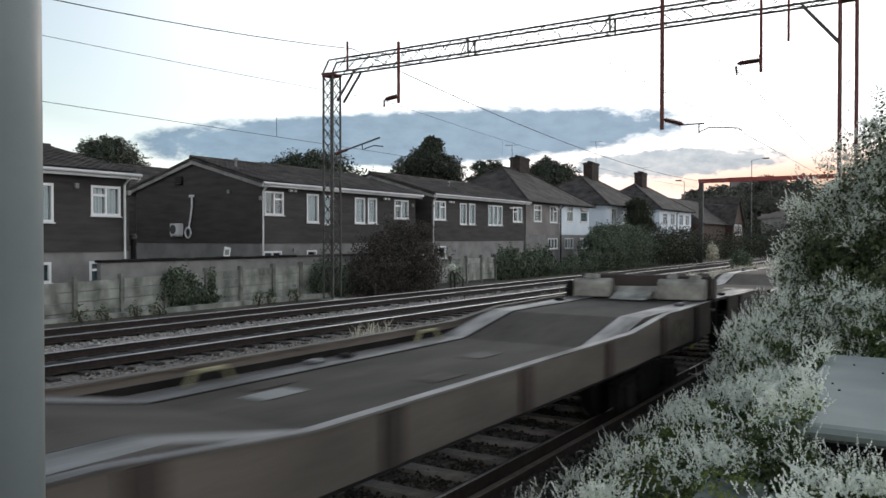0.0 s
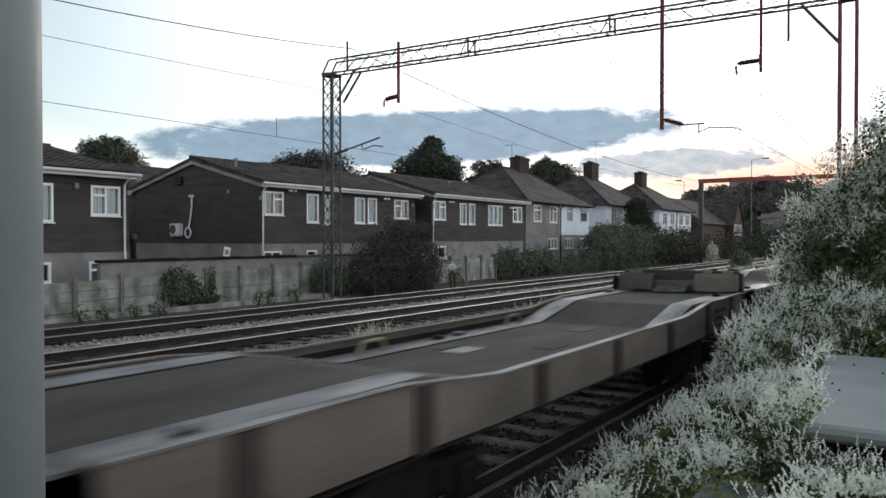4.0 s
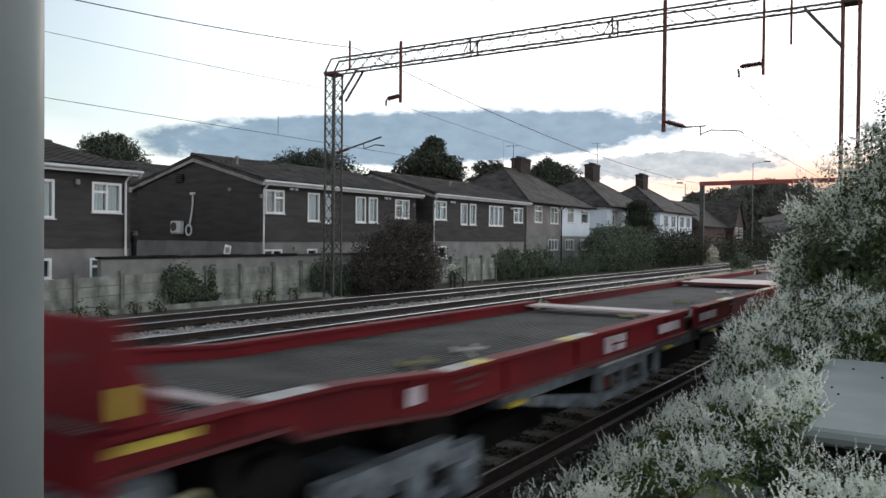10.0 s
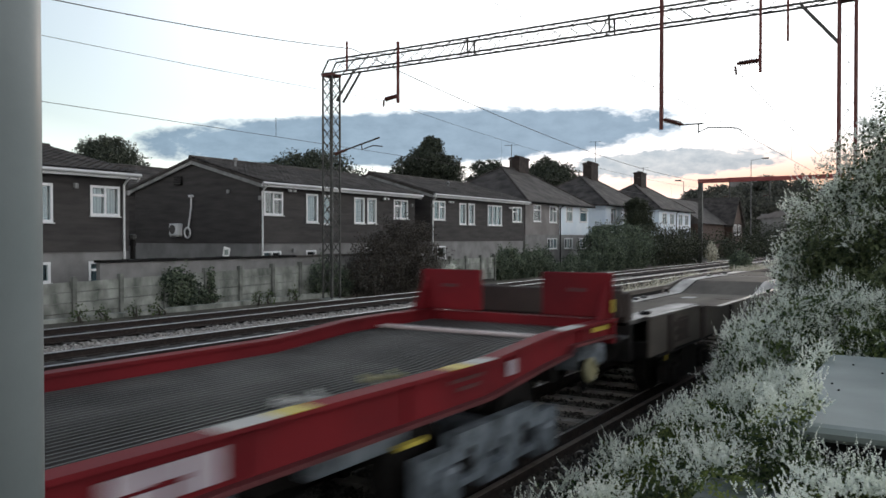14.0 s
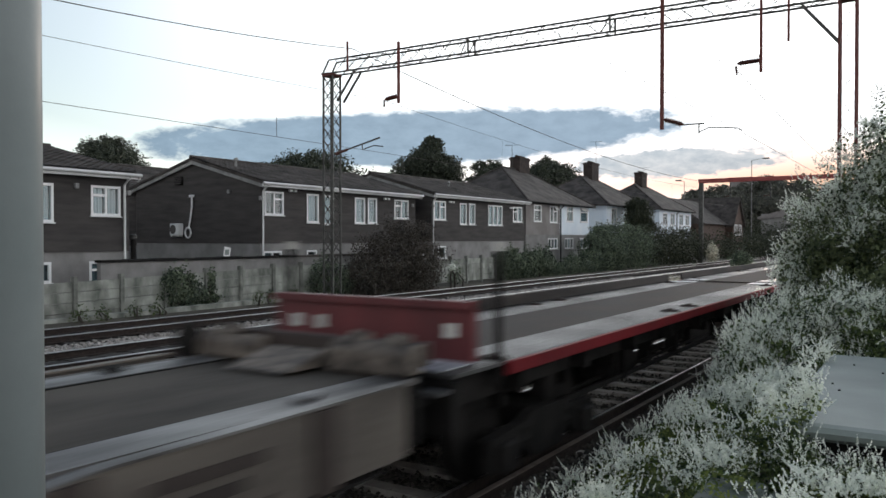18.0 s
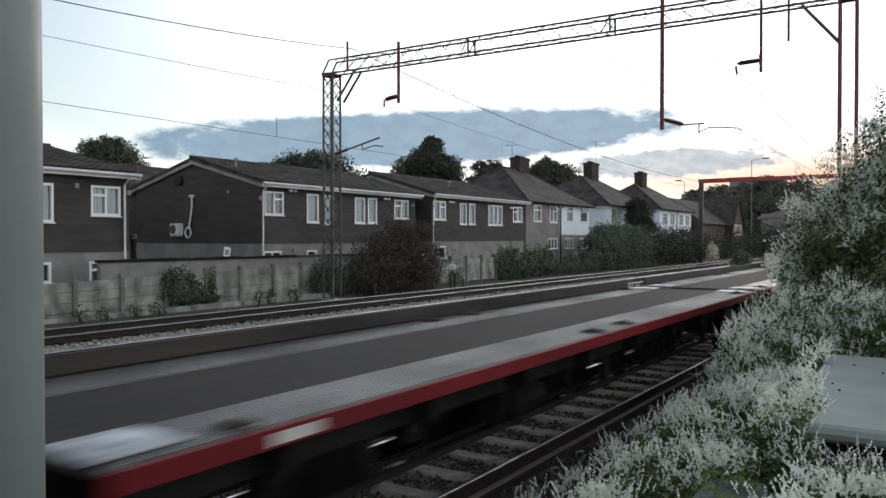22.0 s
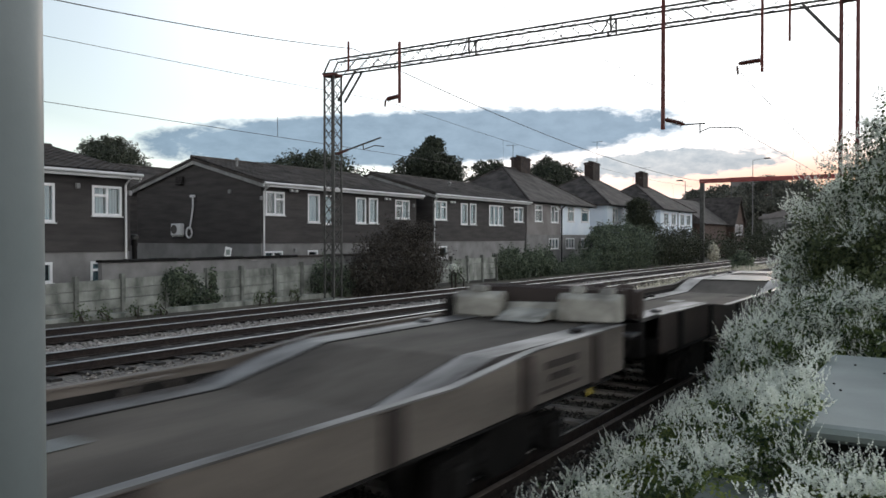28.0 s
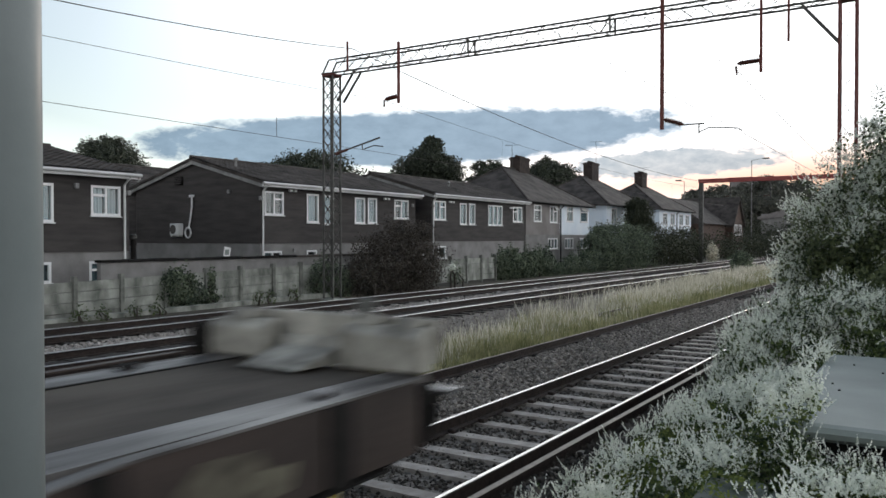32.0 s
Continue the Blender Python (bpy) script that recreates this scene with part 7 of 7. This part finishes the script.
def flat_wagon(role, L):
    """A platform of the four-part flat set, about 14.4 m: dark ribbed deck, thin red edge, black frame. role: 0 leading, 3 trailing."""
    w = thing("flat_container_wagon", ("black-decked flat wagon with thin red edge and " + {0: "a red end board", 3: "a white end board"}.get(role, "open coupled ends")), "freight wagon", "flat container wagons")
    z = 1.33
    part("deck", boxed(-0.62, 0.62, 0.04, L - 0.04, z - 0.05, z), M_DECK, w, "dark worn deck")
    for s in (-1, 1):
        part("ribbed_strip", boxed(*sorted((s * 0.625, s * (HALF - 0.06))), 0.04, L - 0.04, z - 0.03, z + 0.002), M_TREAD, w, "scuffed grey ribbed walkway")
        for k in range(19):
            x = s * (0.65 + 0.031 * k)
            part("rib", boxed(x - 0.007, x + 0.007, 0.1, L - 0.1, z + 0.002, z + 0.010), M_TREAD, w)
        sill = part("side_sill", boxed(*sorted((s * (HALF - 0.058), s * HALF)), 0.85 if role == 0 else 0, L, z - 0.11, z + 0.004, bevel=0.004), M_RED, w, "thin red side sill")
        if s < 0:
            board = part("side_board", boxed(-HALF - 0.02, -HALF + 0.02, 0.3, L - 0.3, z + 0.008, z + 0.175, bevel=0.006), M_BROWN, w, "low brown side board along the edge")
            part("board_foot", boxed(-HALF + 0.022, -HALF + 0.05, 0.3, L - 0.3, z + 0.006, z + 0.022), M_BLACK, board)
        part("frame_beam", boxed(*sorted((s * (HALF - 0.35), s * (HALF - 0.25))), 0.2, L - 0.2, 1.0, z - 0.05), M_BLACK, w)
        for y in np.arange(1.2, L - 0.8, 1.55):
            part("outrigger", boxed(*sorted((s * (HALF - 0.25), s * (HALF - 0.062))), y - 0.04, y + 0.04, 1.02, z - 0.032), M_BLACK, w)
        if role:
            marks(w, "white_mark", M_PALE, [(1.0, 1.4, z - 0.09, z - 0.02)], HALF if s > 0 else -HALF - 0.006)
        for y in (0.9, 6.2, 7.2, L - 0.9):
            lock = part("twistlock", boxed(s * 1.09 - 0.04, s * 1.09 + 0.04, y - 0.07, y + 0.07, z + 0.012, z + 0.05, bevel=0.012), M_WAGON_DARK, w)
            part("lock_ring", lathe(bmesh.new(), [(0.004, 0.10), (0.022, 0.105), (0.026, 0.135), (0.004, 0.15)], (s * 1.09, y, z), "z", 18), M_WAGON_DARK, lock, "worn round seat")
    part("centre_beam", boxed(-0.3, 0.3, 0.0, L, 0.66, z - 0.052), M_BLACK, w)
    for y in (0.02, L - 0.62):
        for s in (-1, 1):
            part("end_tread", boxed(*sorted((s * 0.62, s * 1.12)), y, y + 0.55, z + 0.014, z + 0.024), M_BRIGHT, w, "bright worn tread plate")
    for y in np.arange(2.2, L - 1.5, 2.3):
        part("truss_post", boxed(HALF - 0.34, HALF - 0.26, y - 0.05, y + 0.05, 0.62, 0.998), M_BLACK, w)
    part("truss_rod", bar(bmesh.new(), (HALF - 0.30, 1.6, 0.66), (HALF - 0.30, L - 1.6, 0.66), 0.05), M_BLACK, w)
    for s, x in ((1, 0.72), (-1, -0.72)):
        part("brake_rod", bar(bmesh.new(), (x, 2.6, 0.62), (x, L - 2.6, 0.62), 0.035), M_BLACK, w)
    # added black blocks hiding the far rail, with gaps where it glints through
    for y0, y1 in ((2.0, 3.5), (4.4, 5.9), (6.6, 7.65), (8.2, 8.6), (9.78, 10.18), (11.0, 13.0)):
        part("brake_gear", boxed(-0.08, 0.08, y0, y1, 0.22, 0.655, bevel=0.03), M_BLACK, w)
    for y in np.arange(1.4, L - 0.9, 1.5):
        part("cross_member", boxed(-HALF + 0.36, HALF - 0.36, y - 0.05, y + 0.05, 0.80, z - 0.052), M_BLACK, w)
    part("air_tank", lathe(bmesh.new(), [(4.4, 0.05), (4.45, 0.2), (5.5, 0.2), (5.55, 0.05)], (0.65, 0, 0.72), "y", 14), M_BLACK, w)
    if role in (0, 3):
        y, s = (0.55, -1) if role == 0 else (L - 0.52, 1)
        if role == 0:
            e = part("end_board", boxed(-1.12, 1.12, y - 0.04, y + 0.04, z + 0.004, z + 0.53, bevel=0.012), M_REDGRIME, w, "dull red end board")
            part("top_rail", boxed(-1.12, 1.12, y - 0.10, y + 0.042, z + 0.47, z + 0.532), M_REDGRIME, e)
            for x in (-0.85, -0.55, 0.9):
                part("patch", boxed(x - 0.07, x + 0.07, y - 0.05, y - 0.042, z + 0.22, z + 0.34), M_PALE, e)
        else:
            e = part("end_board", boxed(-1.12, 1.14, y - 0.04, y + 0.04, z + 0.008, z + 0.54, bevel=0.012), M_PALE, w, "dirty white end board")
            for x in (-0.45, 0.25):
                part("lifting_slot", boxed(x - 0.12, x + 0.12, y - 0.045, y + 0.045, z + 0.48, z + 0.545), M_BLACK, e)
        for sx in (-1, 1):
            p = part("end_post", lathe(bmesh.new(), [(1.15, 0.035), (2.28, 0.035)], (sx * 1.2, (0.80 if role == 0 else L - 0.06), 0), "z", 8), M_BLACK, w, "thin upright post")
            part("post_cap", lathe(bmesh.new(), [(2.28, 0.05), (2.36, 0.05)], (sx * 1.2, (0.80 if role == 0 else L - 0.06), 0), "z", 8), M_PALE, p, "white cap")
        part("head_stock", boxed(-HALF + 0.05, HALF - 0.05, *sorted(((0.0, 0.12) if role == 0 else (L - 0.12, L))), 0.84, z - 0.055), M_BLACK, w)
        buffers(w, 0.0 if role == 0 else L, s)
        if role == 0:
            bogie(w, 2.0, M_BLACK)
        else:
            bogie(w, L - 2.0, M_BLACK)
    if role != 3:
        bogie(w, L + 0.26, M_BLACK)
    return w


LABEL = "empty low container wagon half in dirty grey-brown steel"
TRAIN = []


def couple(wagon, s):
    TRAIN.append((wagon, s))
    return wagon


# (where the leading end stands at the start, wagons of the set)
couple(low_wagon(M_WAGON, False, LABEL, 2, M_CREAM, 1), 12.81 - LOW)
for s, mat, end, scr in ((14.12, M_WAGON, M_WAGON, 1), (42.0, M_WAGON_DARK, M_WAGON_DARK, 0)):
    couple(low_wagon(mat, True, LABEL, scr, end, 2), s)
    couple(low_wagon(mat, False, LABEL, scr, end, 3), s + LOW + GS)
couple(red_wagon(True, 4, 18.05), 70.14)
couple(red_wagon(False, 5, 18.40), 88.77)
couple(low_wagon(M_WAGON, True, LABEL, 1, M_WAGON_DARK, 6), 108.4)
couple(low_wagon(M_WAGON, False, LABEL, 1, M_MOTTLE, 7), 108.4 + LOW + GS)
for role, (s, long) in enumerate(((135.75, 14.45), (150.72, 14.5), (165.75, 14.42), (180.69, 14.06))):
    couple(flat_wagon(role, long), s)
couple(low_wagon(M_WAGON, True, LABEL, 0, M_WAGON, 8), 195.5)
couple(low_wagon(M_WAGON, False, "empty low container wagon half, grey-brown with flaking cream stops", 1, M_CREAM, 9), 195.5 + LOW + GS)
couple(low_wagon(M_WAGON_DARK, True, "empty low container wagon half in brown primer", 0, M_WAGON_DARK, 10, True), 223.6)
couple(low_wagon(M_WAGON_DARK, False, "last low container wagon half, brown with a cream end stop", 2, M_CREAM, 11, True), 223.6 + LOW + GS)


def run(t):
    """How far the train has come after t seconds: it gathers speed from 6 to 8.3 m/s."""
    u = t / 10
    return 61.3708 * u + 6.8128 * u ** 2 + 0.0555 * u ** 3 - 0.2124 * u ** 4


def motions():
    for wagon, s in TRAIN:
        walk(wagon, [(t, pose(TX, s - run(t), 0)) for t in range(0, 33, 1)])
    turns = [(k / 15, math.degrees(run(k / 15) / 0.42)) for k in range(481)]
    for w, y, z in WHEELSETS:
        walk(w, [(t, pose(0, y, z, a % 360, 0, 0)) for t, a in turns])


motions()
